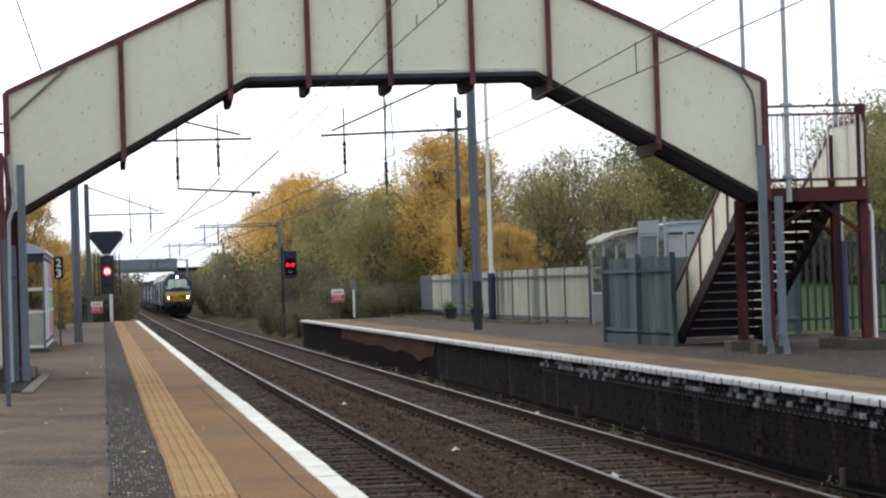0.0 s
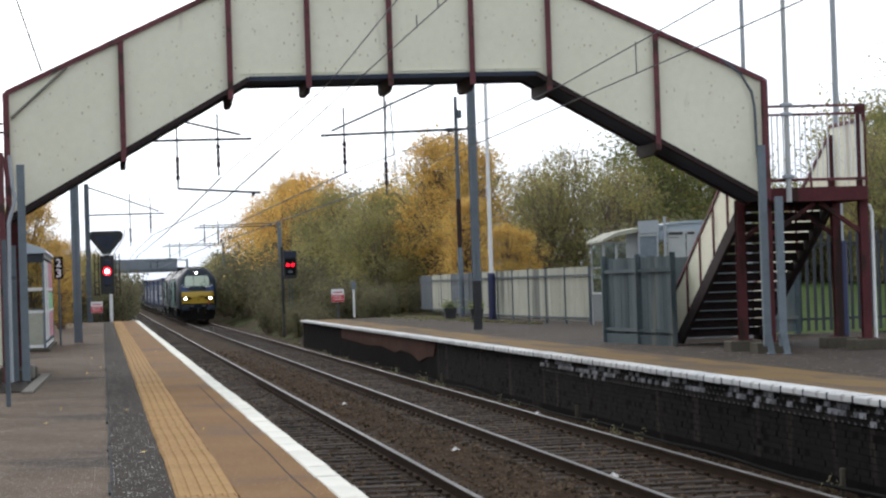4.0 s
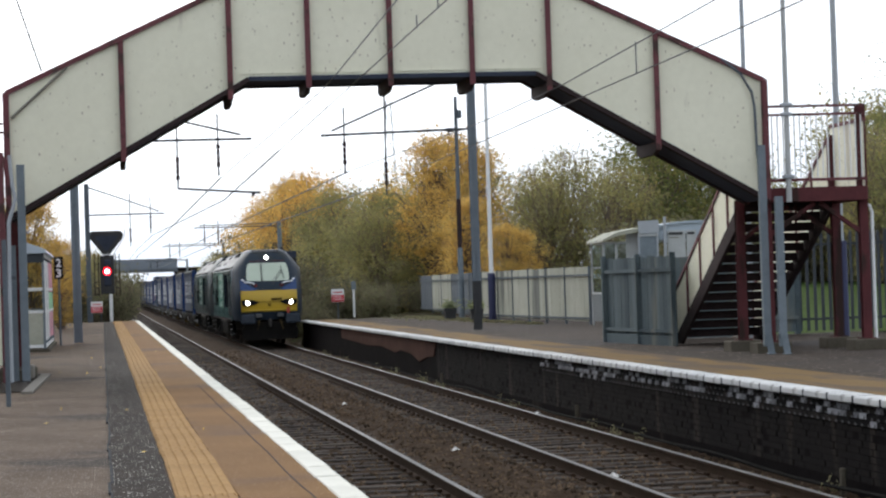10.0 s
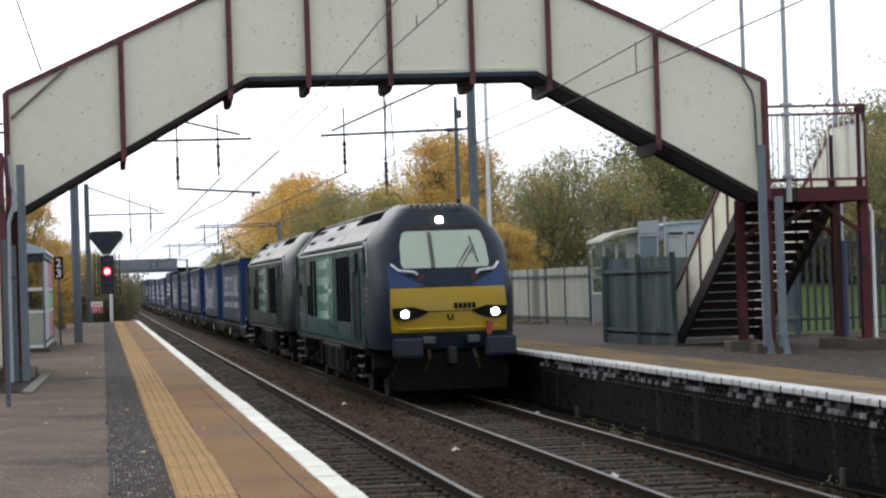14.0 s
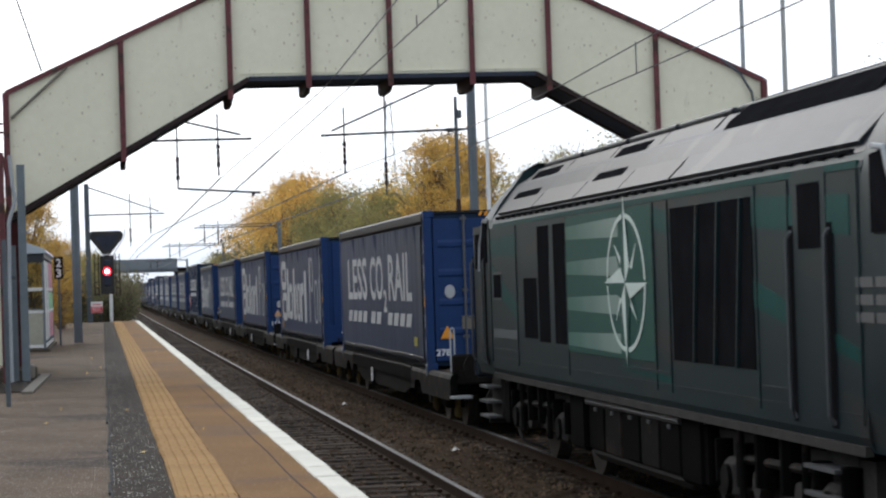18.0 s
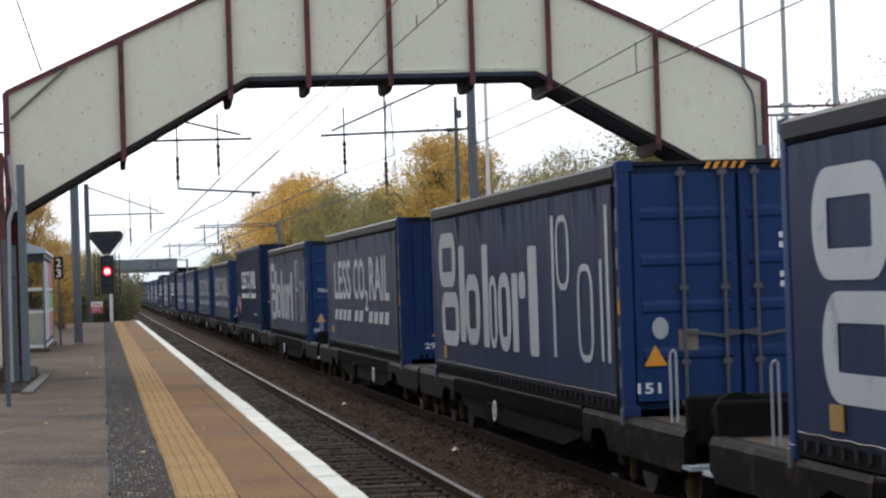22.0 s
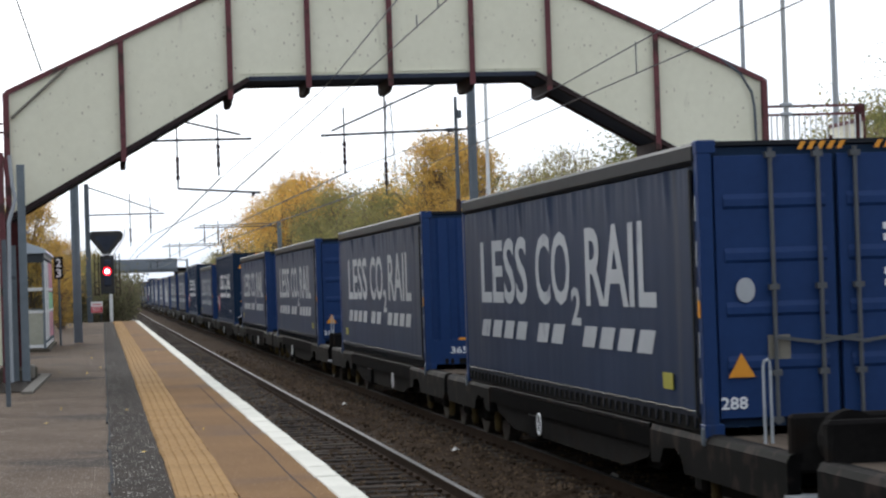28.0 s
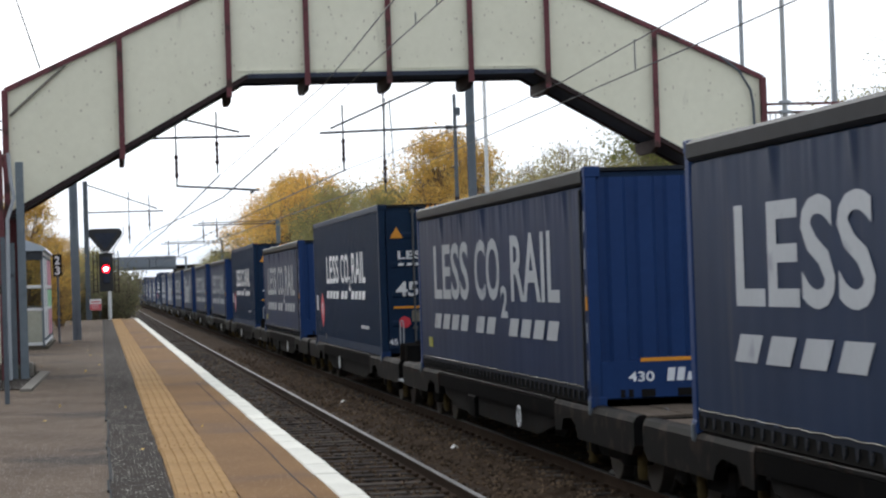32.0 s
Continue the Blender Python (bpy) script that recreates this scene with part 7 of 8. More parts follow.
def door_end(C, h, mat, number, plate=(-0.85, 1.28)):
    """Two door leaves with pressed ribs, four locking bars and marker plates, facing the camera."""
    for s in (-1, 1):
        d = cpart("door", "dr%d%.1f%s" % (s, h, mat), lambda: box(B(), *sorted((s * 0.02, s * 1.1)), 0.03, 0.07, 0.16, h - 0.14, 0.006), M[mat], C)
        for i in range(4):
            z = 0.62 + i * (h - 0.9) / 3.6
            cpart("door_rib", "drr%d%d%.1f%s" % (s, i, h, mat), lambda: prism(B(), [(0.032, z - 0.05), (0.012, z - 0.02), (0.012, z + 0.04), (0.032, z + 0.09)], "x", *sorted((s * 0.1, s * 1.02))), M[mat], d)
        for x in (0.17, 0.6):
            bb = cpart("locking_bar", "lb%d%.2f%.1f" % (s, x, h), lambda: rod(B(), (s * x, -0.02, 0.1), (s * x, -0.02, h - 0.08), 0.02, 7), M["lockbar"], d)
            cpart("bar_handle", "lbh%d%.2f" % (s, x), lambda: bar(B(), (s * x, -0.035, 0.86), (s * x - 0.42 * s, -0.035, 0.8), 0.02, 0.03), M["lockbar"], bb)
            for z in (0.14, 0.55, 1.3, h - 0.14):
                cpart("bar_bracket", "lbb%d%.2f%.2f" % (s, x, z), lambda: box(B(), s * x - 0.045, s * x + 0.045, -0.04, 0.03, z - 0.025, z + 0.025), M["lockbar"], bb)
    pt = 0.0 if mat != "cont_navy" else 1.72
    if mat == "cont_navy" and not plate:
        cpart("arrow_mark", "arw", lambda: prism(B(), [(-1.02, 0.98), (-0.88, 0.91), (-0.88, 0.955), (-0.5, 0.955), (-0.5, 1.005), (-0.88, 1.005), (-0.88, 1.05)], "y", -0.002, 0.006), M["amber"], C, "amber arrow mark")
    else:
        cpart("placard", "plc" + mat, lambda: prism(B(), [(-1.03, 0.52 + pt), (-0.79, 0.52 + pt), (-0.91, 0.73 + pt)], "y", -0.002, 0.006), M["amber"], C, "amber warning triangle")
    cpart("data_plate", "dpl", lambda: box(B(), -0.66, -0.46, 0.015, 0.026, 0.66, 0.88), M["plaque"], C, "brown data plate")
    if mat != "cont_navy" and plate:
        px, pz = plate
        cpart("round_plate", "rpl%.2f" % pz, lambda: prism(B(), [(px + 0.085 * math.cos(6.2832 * k / 20), pz + 0.11 * math.sin(6.2832 * k / 20)) for k in range(20)], "y", 0.005, 0.012), M["letter"], C, "pale round plate")
    for s in (-1, 1):
        for i in range(5):
            cpart("hazard_stripe", "hz%d%d%.1f" % (s, i, h), lambda: prism(B(), [(s * 0.35 + i * 0.09, h - 0.1), (s * 0.35 + i * 0.09 + 0.045, h - 0.1), (s * 0.35 + i * 0.09 + 0.085, h - 0.03), (s * 0.35 + i * 0.09 + 0.04, h - 0.03)], "y", -0.012, -0.006), M["amber"], C)
    if number:
        lettering("number", number, 0.08 * len(number), 0.11, M["letter_white"], C, Matrix.Translation((-1.1, 0.02, 0.24)) @ FRONT, 0.02)
    for i in range(4):
        cpart("writing_bar", "dwb%d" % i, lambda: box(B(), 0.42, 0.72, 0.018, 0.024, 1.28 + i * 0.1 + (0.2 if i > 1 else 0), 1.34 + i * 0.1 + (0.2 if i > 1 else 0)), M["letter_white"], C)


def bulkhead_end(C, h, number):
    def build():
        b = B()
        x, pts = -1.12, []
        n = 7
        w = 2.24 / n
        for i in range(n):
            a = -1.12 + i * w
            pts += [(a, 0.05), (a + w * 0.3, 0.05), (a + w * 0.42, 0.01), (a + w * 0.88, 0.01)]
        pts.append((1.12, 0.05))
        prism(b, pts + [(1.12, 0.09), (-1.12, 0.09)], "z", 0.5, h - 0.12)
        return b
    cpart("bulkhead", "bulk%.1f" % h, build, M["cont_blue"], C)
    cpart("bulkhead_skirt", "bsk", lambda: box(B(), -1.14, 1.14, 0.0, 0.06, 0.1, 0.5), M["cont_blue"], C)
    for i, (xa, xb) in enumerate(((-0.93, -0.88), (-0.84, -0.79), (-0.7, -0.55), (-0.3, 0.3))):
        cpart("fork_slot", "bfs%d" % i, lambda: box(B(), xa, xb, -0.006, 0.0, 0.105, 0.19), M["cable_black"], C, "dark fork slot")
    cpart("reflector_bar", "rfb", lambda: box(B(), -0.70, 0.7, -0.008, -0.002, 0.485, 0.525), M["amber"], C, "amber reflector strip")
    if number:
        lettering("number", number, 0.095 * len(number), 0.11, M["letter_white"], C, Matrix.Translation((-0.84, -0.004, 0.27)) @ FRONT, 0.02)
        for i in range(4):
            cpart("wordmark_block", "bwb%d" % i, lambda: prism(B(), [(-0.42 + i * 0.11, 0.27), (-0.34 + i * 0.11, 0.27), (-0.32 + i * 0.11, 0.41 if i in (0, 1) else 0.36), (-0.4 + i * 0.11, 0.41 if i in (0, 1) else 0.36)], "y", -0.008, -0.003), M["letter_white"], C)


def container(offset, odd, face, number, detail=True, tarp="curtain"):
    """face: slogan or name on a curtain side, or box for a dark corrugated one."""
    dark = face == "box"
    h = 2.88 if dark else CH
    mat = "cont_navy" if dark else "cont_blue"
    names = {"slogan": "dark navy curtain-sided container with pale slogan and blue ends", "name": "dark navy curtain-sided container with large pale wordmark, blue ends",
             "box": "tall dark navy corrugated container with small white slogan"}
    C = thing("freight_container", names[face], "container", (0, 0, 0), "freight containers")
    k = "d" if dark else "c"
    cpart("core", "core" + k, lambda: box(B(), -1.2, 1.2, 0.1, 13.6, 0.08, h - 0.06), M["cont_navy"], C)
    cpart("roof", "roof" + k, lambda: box(B(), -1.19, 1.19, 0.06, 13.64, h - 0.05, h - 0.01), M["cont_rail"], C)
    for s in (-1, 1):
        for y in (0.0, 13.55):
            cpart("corner_post", "post%s%d%.1f" % (k, s, y), lambda: box(B(), *sorted((s * 1.12, s * 1.25)), y, y + 0.15, 0, h, 0.012), M[mat], C)
            for z in (0.0, h - 0.12):
                cpart("corner_casting", "cast%d%.1f%.1f" % (s, y, z), lambda: box(B(), *sorted((s * 1.08, s * 1.256)), y - 0.006, y + 0.17, z, z + 0.12, 0.01), M[mat], C)
        cpart("bottom_rail", "brail%s%d" % (k, s), lambda: box(B(), *sorted((s * 1.16, s * 1.235)), 0.15, 13.55, 0.04, 0.2), M["cable_black" if not dark else mat], C)
        if not dark:
            cpart("curtain", "curt%d%s" % (s, tarp), curtain_mesh(s), M[tarp], C, "rippled navy curtain side", True)
            cpart("roof_rail", "rrail%d" % s, lambda: box(B(), *sorted((s * 1.14, s * 1.27)), 0.1, 13.6, h - 0.2, h - 0.01, 0.035), M["cont_rail"], C, "dark grey roof rail")
            if s < 0:
                def hem():
                    pts, y = [(13.45, 0.23), (0.25, 0.23)], 0.25
                    while y < 13.3:
                        pts += [(y, 0.17), (y + 0.1, 0.17), (y + 0.13, 0.07), (y + 0.16, 0.07), (y + 0.19, 0.17)]
                        y += 0.3
                    return prism(B(), pts + [(13.45, 0.17)], "x", -1.236, -1.246)
                def buckles():
                    b, y = B(), 0.3
                    while y < 13.3:
                        box(b, -1.262, -1.246, y, y + 0.045, 0.1, 0.155)
                        y += 0.3
                    return b
                cpart("buckle_trim", "buckl", buckles, M["strap_dark"], C, "small dark strap buckles")["kind"] = "stuff"
                cpart("curtain_hem", "hem", hem, M["hem_navy"], C, "dark curtain hem with buckle straps")
                cpart("hem_cord", "hemc", lambda: wire_path(B(), [(-1.254, 0.25 + 0.3 * i, 0.228 - (0.012 if i % 2 else 0)) for i in range(45)], 0.003, 4), M["plaque"], C, "thin brown-grey hem cord")
        else:
            def ribs():
                b = B()
                pts = []
                y, p = 0.15, 0.275
                while y < 13.4:
                    pts += [(y, 1.20), (y + 0.07, 1.20), (y + 0.105, 1.236), (y + 0.205, 1.236), (y + 0.24, 1.20)]
                    y += p
                pts = [(s * x, yy) for yy, x in pts]
                for z0, z1 in ((0.18, h - 0.12),):
                    prism(b, pts + [(s * 1.19, 13.5), (s * 1.19, 0.15)], "z", z0, z1)
                return b
            cpart("corrugated_side", "corr%d" % s, ribs, M["cont_navy"], C)
            cpart("top_rail", "trail%d" % s, lambda: box(B(), *sorted((s * 1.17, s * 1.25)), 0.15, 13.55, h - 0.12, h, 0.01), M["cont_navy"], C)
    if odd:
        door_end(C, h, mat, number if detail else "", {"151": (-0.85, 0.9), "75": (-0.4, 0.62), "215": None}.get(number, (-0.85, 1.28)))
        if number == "75":
            lettering("container_code", "TESU 450075 8", 0.95, 0.085, M["letter_white"], C, Matrix.Translation((-0.98, 0.008, 1.28)) @ FRONT, 0.01)
            lettering("container_code", "LLP9", 0.3, 0.085, M["letter_white"], C, Matrix.Translation((-0.4, 0.008, 1.12)) @ FRONT, 0.01)
    elif dark:
        door_end(C, h, mat, "", (0, 0) if number else None)
    else:
        bulkhead_end(C, h, number if detail else "")
    cpart("end_sheet", "esh" + k, lambda: box(B(), -1.13, 1.13, 13.6, 13.66, 0.1, h - 0.1), M[mat], C)
    if face == "slogan":
        slogan(C, -1.2505, *((12.1, 1.75) if odd else (11.85, 1.65)), key="a%d" % odd)
    elif face == "name":
        plain_wordmark(C, -1.2505)
    else:
        slogan(C, -1.244, 10.6, 2.55, 1.42, 2.05, "letter_white", "b")
        cpart("diamond_mark", "dia", lambda: prism(B(), [(12.28, 0.82), (12.1, 0.62), (11.8, 0.4), (11.52, 0.6), (11.35, 0.84), (11.55, 1.06), (11.8, 1.21), (12.1, 1.04)], "x", -1.242, -1.246), M["red_sign"], C, "red diamond mark")
        cpart("diamond_face", "diaf", lambda: prism(B(), [(12.0, 0.94), (11.86, 0.72), (11.66, 0.66), (11.7, 0.86), (11.62, 1.0)], "x", -1.246, -1.249), M["letter_white"], C, "white shape in the red mark")
        cpart("side_label", "slab", lambda: box(B(), -1.246, -1.242, 12.92, 13.24, 0.8, 1.15), M["letter_white"], C, "white data label")
        cpart("amber_tag", "bamb", lambda: box(B(), -1.248, -1.242, 11.06, 11.2, 0.16, 0.28), M["plaque"], C)
        for i in range(2):
            cpart("writing_bar", "bwr%d" % i, lambda: box(B(), -1.246, -1.242, 2.1 + i * 0.75, 2.75 + i * 0.75, 0.5, 0.57), M["letter"], C)
        if number == "45":
            lettering("number", "45", 0.42, 0.28, M["letter_white"], C, Matrix.Translation((-0.95, -0.005, 1.14)) @ FRONT, 0.03)
            lettering("lettering", "LESS", 0.62, 0.16, M["letter_white"], C, Matrix.Translation((-0.9, -0.005, 1.84)) @ FRONT, 0.03)
            cpart("reflector_bar", "brf", lambda: box(B(), -1.0, -0.3, -0.01, -0.004, 0.92, 0.96), M["amber"], C, "amber reflector strip")
            cpart("red_mark", "brm", lambda: rod(B(), (-0.8, -0.004, 0.66), (-0.8, -0.01, 0.66), 0.11, 16), M["red_sign"], C, "round red mark")
            for i in range(4):
                cpart("dash", "ddash%d" % i, lambda: prism(B(), [(-0.9 + i * 0.16, 1.72), (-0.8 + i * 0.16, 1.72), (-0.78 + i * 0.16, 1.77), (-0.88 + i * 0.16, 1.77)], "y", -0.008, -0.003), M["letter_white"], C)
    if not dark:
        if face == "name":
            cpart("amber_plate", "ypa", lambda: box(B(), -1.262, -1.252, 12.3, 12.62, 0.28, 0.47), M["amber_dull"], C, "dull amber plate")
        else:
            ya = 1.12 if odd else 12.2
            cpart("yellow_plate", "ypl%d" % odd, lambda: box(B(), -1.262, -1.252, ya, ya + 0.38, 0.38, 0.53), M["yellow_tag"], C, "yellow plate")
        cpart("side_marker", "smk", lambda: box(B(), -1.262, -1.252, 0.04, 0.1, 1.05, 1.2), M["amber"], C)
        for i in range(5):
            cpart("reflective_tape", "rtp%d" % i, lambda: box(B(), -1.256, -1.249, 0.1, 0.13, 0.3 + i * 0.4, 0.52 + i * 0.4), M["letter"], C, "pale reflective tape")
        cpart("edge_strip", "eds", lambda: box(B(), -1.285, -1.262, 0.17, 0.22, 0.2, h - 0.25), M["strap_dark"], C, "dark curtain edge pole")
    RIDE.append((C, offset, RAIL + DECK))
    return C


def train():
    locomotive(0.0, "leading navy and teal diesel locomotive with lit headlights")
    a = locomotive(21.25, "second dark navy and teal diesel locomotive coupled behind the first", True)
    load = [("slogan", "278"), ("name", "48"), ("name", "151"), ("slogan", "295"), ("name", "75"), ("box", ""), ("slogan", "288"), ("slogan", "365"),
            ("slogan", "215"), ("slogan", "430"), ("box", "45"), ("slogan", ""), ("box", "45"), ("slogan", ""), ("slogan", ""), ("name", "")]
    for k in range(30):
        odd = k % 2 == 0
        off = SPOTS[k] if k < len(SPOTS) else SPOTS[-1] + 18.75 * (k + 1 - len(SPOTS))
        face, num = load[k] if k < len(load) else (("slogan", "name", "slogan", "box")[k % 4], "")
        wagon(off, odd)
        container(off, odd, face, num, k < 12, "curtain_navy" if k in (1, 2, 9, 11, 15) else "curtain")


SPOTS = [46.2, 64.3, 83.8, 101.7, 120.95, 139.0, 158.38, 176.43, 195.9, 214.0, 233.2, 251.5]
TRAVEL = [(0, 206.0), (1, 196.0), (2, 185.4), (3, 174.4), (4, 163.0), (5, 151.4), (6, 139.8), (7, 128.0), (8, 116.4), (9, 104.5), (10, 92.5), (11, 80.6), (12, 68.5),
          (13, 56.2), (14, 43.9), (15, 31.3), (16, 18.1), (17, 4.7), (18, -8.2), (19, -21.2), (20, -34.2), (21, -47.3), (22, -60.4), (23, -73.5), (24, -86.6), (25, -99.6),
          (26, -112.47), (27, -125.38), (28, -138.24), (29, -151.1), (30, -163.7), (31, -176.35), (32, -189.05)]


def motions():
    for ob, off, z in RIDE:
        walk(ob, [(t, pose(T2, y + off, z)) for t, y in TRAVEL])


# ---------------------------------------------------------------- build
ground()
tagged(raw("lawn", [(12.3, 49.6, -0.02), (14.7, 49.6, -0.02), (60, 49.6, -0.02), (60, 78, 0.95), (14.7, 78, 0.95), (14.7, 140, 0.6), (60, 140, 0.6), (12.3, 60, -0.02), (14.7, 60, 0.3)], [(0, 1, 8, 7), (1, 2, 3, 4, 8), (4, 3, 6, 5)], M["lawn"]),
       "bright green mown grass behind the far platform", "lawn", "", "structure")
ballast_bed()
# Unseen wall, added so the train's side reflects less sky.
struct("boundary_wall", box(B(), -6.0, -5.8, -25, 110, -0.1, 1.9), M["galv_dull"], "plain unseen grey wall added to block sky reflections on the train")
ballast_stones()
left_platform()
RWALL = right_platform()
footbridge()
landing_stair(1)
landing_stair(-1)
channel_post(9.19, 38.0, 3.44, "tall galvanised channel post in front of the bridge end")
channel_post(9.37, 37.7, 2.58, "galvanised channel post beside the stairs")
channel_post(-2.87, 38.0, 3.42, "galvanised channel post at the bridge foot", False)
channel_post(-3.04, 38.12, 2.15, "dull grey channel post against the bridge leg", False, 0.055)
channel_post(-2.83, 29.8, 2.05, "slim dark grey channel post on the platform", False, 0.028, "galv_dull")
pipe = thing("conduit_pipe", "pale grey conduit running down the bridge foot", "pipe", (0, 0, 0))
part("pipe", wire_path(B(), [(-3.02, 37.6, 3.55), (-2.99, 37.6, 3.1), (-2.95, 37.6, 2.85), (-3.06, 37.6, 2.5), (-3.08, 37.6, 1.0), (-3.08, 37.6, 0.0)], 0.03, 8), M["lamp_grey"], pipe)
part("pipe_clip", box(B(), -3.14, -2.98, 37.62, 37.7, 1.6, 1.66), M["galv_dull"], pipe)
blk = tagged(part("stone_block", box(B(), -2.98, -2.78, 39.2, 39.7, -0.02, 0.22, 0.03), M["kerb_pale"]), "worn pale yellow concrete block at the bridge foot", "block")
sheet_fence()
stair_enclosure()
palisade("palisade_fence", [(13.08, 49.3), (14.1, 49.35), (15.2, 49.4), (17.4, 49.5)], 2.2, "dark galvanised palisade fence before bright grass", M["black_grey"], 0.065, 0.15)
right_shelter()
left_shelter()
stop_board()
main_signal()
far_signal()
notice_sign("", 8.2, 100.1, 1.2, 0.54, 0.54, "red and white warning notice on a post", (0.0,))
notice_sign("", -1.95, 116.0, 0.95, 0.56, 0.54, "red and white warning notice by the signal", (-0.2, 0.2))
wp = thing("marker_post", "slim white marker post with grey cap", "post", (8.7, 98.4, 0))
part("post", rod(B(), (0, 0, 0), (0, 0, 1.2), 0.045), M["white_paint"], wp)
part("cap", box(B(), -0.1, 0.1, -0.05, 0.05, 1.15, 1.5, 0.02), M["galv"], wp)
lamp_post(11.25, 78.4, 9.0, "white lamp post with dark blue base", ("white_paint", "navy_paint"), 1.6, 0.075, 0.0, 0.13)
lp = lamp_post(9.73, 38.3, 4.5, "white lamp post bolted to the stair landing", ("shelter_white",), None, 0.048, 2.5)
for z in (0.42, 1.46, 1.62):
    part("clamp", box(B(), -0.09, 0.09, -0.07, 0.07, z - 0.03, z + 0.03, 0.01), M["lamp_grey"], lp, "grey clamp round the post")
lamp_post(11.58, 47.5, 9.5, "grey lamp post behind the stairs", ("lamp_grey",), None, 0.055)
lamp_post(12.57, 44.5, 9.5, "grey lamp post with dark blue base", ("lamp_grey", "navy_paint"), 1.9, 0.065, 0.0, 0.12)
cm = thing("camera_mast", "rust-streaked grey mast with small cameras on top", "mast", (11.49, 86.8, 0))
part("pole", rod(B(), (0, 0, 0), (0, 0, 2.6), 0.11, 12, 0.1), M["galv"], cm)
part("pole_sleeve", rod(B(), (0, 0, 2.6), (0, 0, 4.4), 0.09, 12), M["maroon_dark"], cm, "rusty middle section")
part("pole_top", rod(B(), (0, 0, 4.4), (0, 0, 8.2), 0.08, 12, 0.06), M["galv_dull"], cm)
part("camera_housing", box(B(), -0.35, -0.1, -0.1, 0.1, 6.9, 7.05, 0.02), M["black"], cm)
part("camera_housing", box(B(), 0.02, 0.2, -0.15, 0.15, 7.4, 7.7, 0.03), M["galv_dull"], cm)
planter(10.7, 84.5, "dark tub planter with trailing plants")
planter(11.0, 80.3, "dark tub planter with low green plants")
overhead_line()
overbridge()
pylon()

# small trackside things
def litter():
    for x, y, sx, sy, nm in ((4.55, 23.2, 0.07, 0.12, "paper_scrap"), (4.3, 27.5, 0.05, 0.2, "paper_scrap"), (2.6, 21.0, 0.06, 0.1, "paper_scrap"), (3.2, 33.0, 0.05, 0.1, "paper_scrap"), (5.85, 41.0, 0.05, 0.1, "paper_scrap"), (3.05, 47.0, 0.05, 0.1, "paper_scrap")):
        b = B()
        vs = [b.verts.new((dx * sx, dy * sy, dz)) for dx, dy, dz in ((-1, -1, 0.0), (0, -0.8, 0.04), (1, -1, 0.01), (1, 1, 0.03), (0, 0.9, 0.06), (-1, 1, 0.01))]
        b.faces.new((vs[0], vs[1], vs[4], vs[5]))
        b.faces.new((vs[1], vs[2], vs[3], vs[4]))
        bmesh.ops.solidify(b, geom=b.faces[:], thickness=0.004)
        o = tagged(part(nm, b, M["white_paint"]), "crumpled pale scrap of paper on the ballast", "litter", "scraps on the ballast")
        o.location = (x, y, -1.03)


def wall_cable():
    c = thing("lineside_cable", "dark cable sagging along the foot of the platform wall", "cable", (0, 0, 0))
    pts = []
    for i in range(60):
        y = 18 + i * 0.9
        pts.append((EDGE_R - 0.1 + 0.03 * math.sin(y * 0.4), y, -0.98 + 0.02 * math.sin(y * 0.9)))
    part("cable", wire_path(B(), pts, 0.022, 6), M["cable_black"], c)
    for y in (24.6, 39.0, 55.0):
        s = thing("marker_peg", "short pale peg at the foot of the platform wall", "peg", (EDGE_R - 0.05, y, -1.08), "pegs along the wall")
        part("peg", box(B(), -0.03, 0.03, -0.03, 0.03, 0, 0.3, 0.01), M["concrete"], s)


def fallen_leaves():
    rng = np.random.default_rng(21)
    n = 3600
    y = rng.uniform(70, 112, n)
    x = 11.4 - np.abs(rng.normal(0, 1.0, n)) * np.clip((y - 66) / 30, 0.1, 1.6)
    keep = (x > 6.6) & (y < R_END - 0.2)
    c = np.stack([x[keep], y[keep], np.full(keep.sum(), 0.012)], 1)
    ob = leaf_cloud("fallen_leaves", c, 0.05, LEAF["brown"], rng)
    tagged(ob, "brown fallen leaves drifted along the platform fence", "leaves", "", "stuff")
    c = np.stack([rng.uniform(-2.9, -0.3, 26), rng.uniform(16, 70, 26), np.full(26, 0.012)], 1)
    ob = leaf_cloud("fallen_leaves", c, 0.02, LEAF["gold"], rng)
    tagged(ob, "few small fallen leaves on the platform", "leaves", "", "stuff")


def weeds():
    rng = np.random.default_rng(5)
    c = []
    for k in range(26):
        y, x = rng.uniform(20, 100), rng.choice([rng.uniform(5.85, 6.15), rng.uniform(2.7, 3.6)], p=[0.9, 0.1])
        c.append(np.stack([rng.normal(x, 0.05, 24), rng.normal(y, 0.12, 24), -1.05 + np.abs(rng.normal(0, 0.08, 24))], 1))
    ob = leaf_cloud("weeds", np.concatenate(c), 0.025, LEAF["brown"], rng)
    tagged(ob, "small weeds growing in the ballast", "weeds", "", "stuff")


litter()
wall_cable()
fallen_leaves()
weeds()

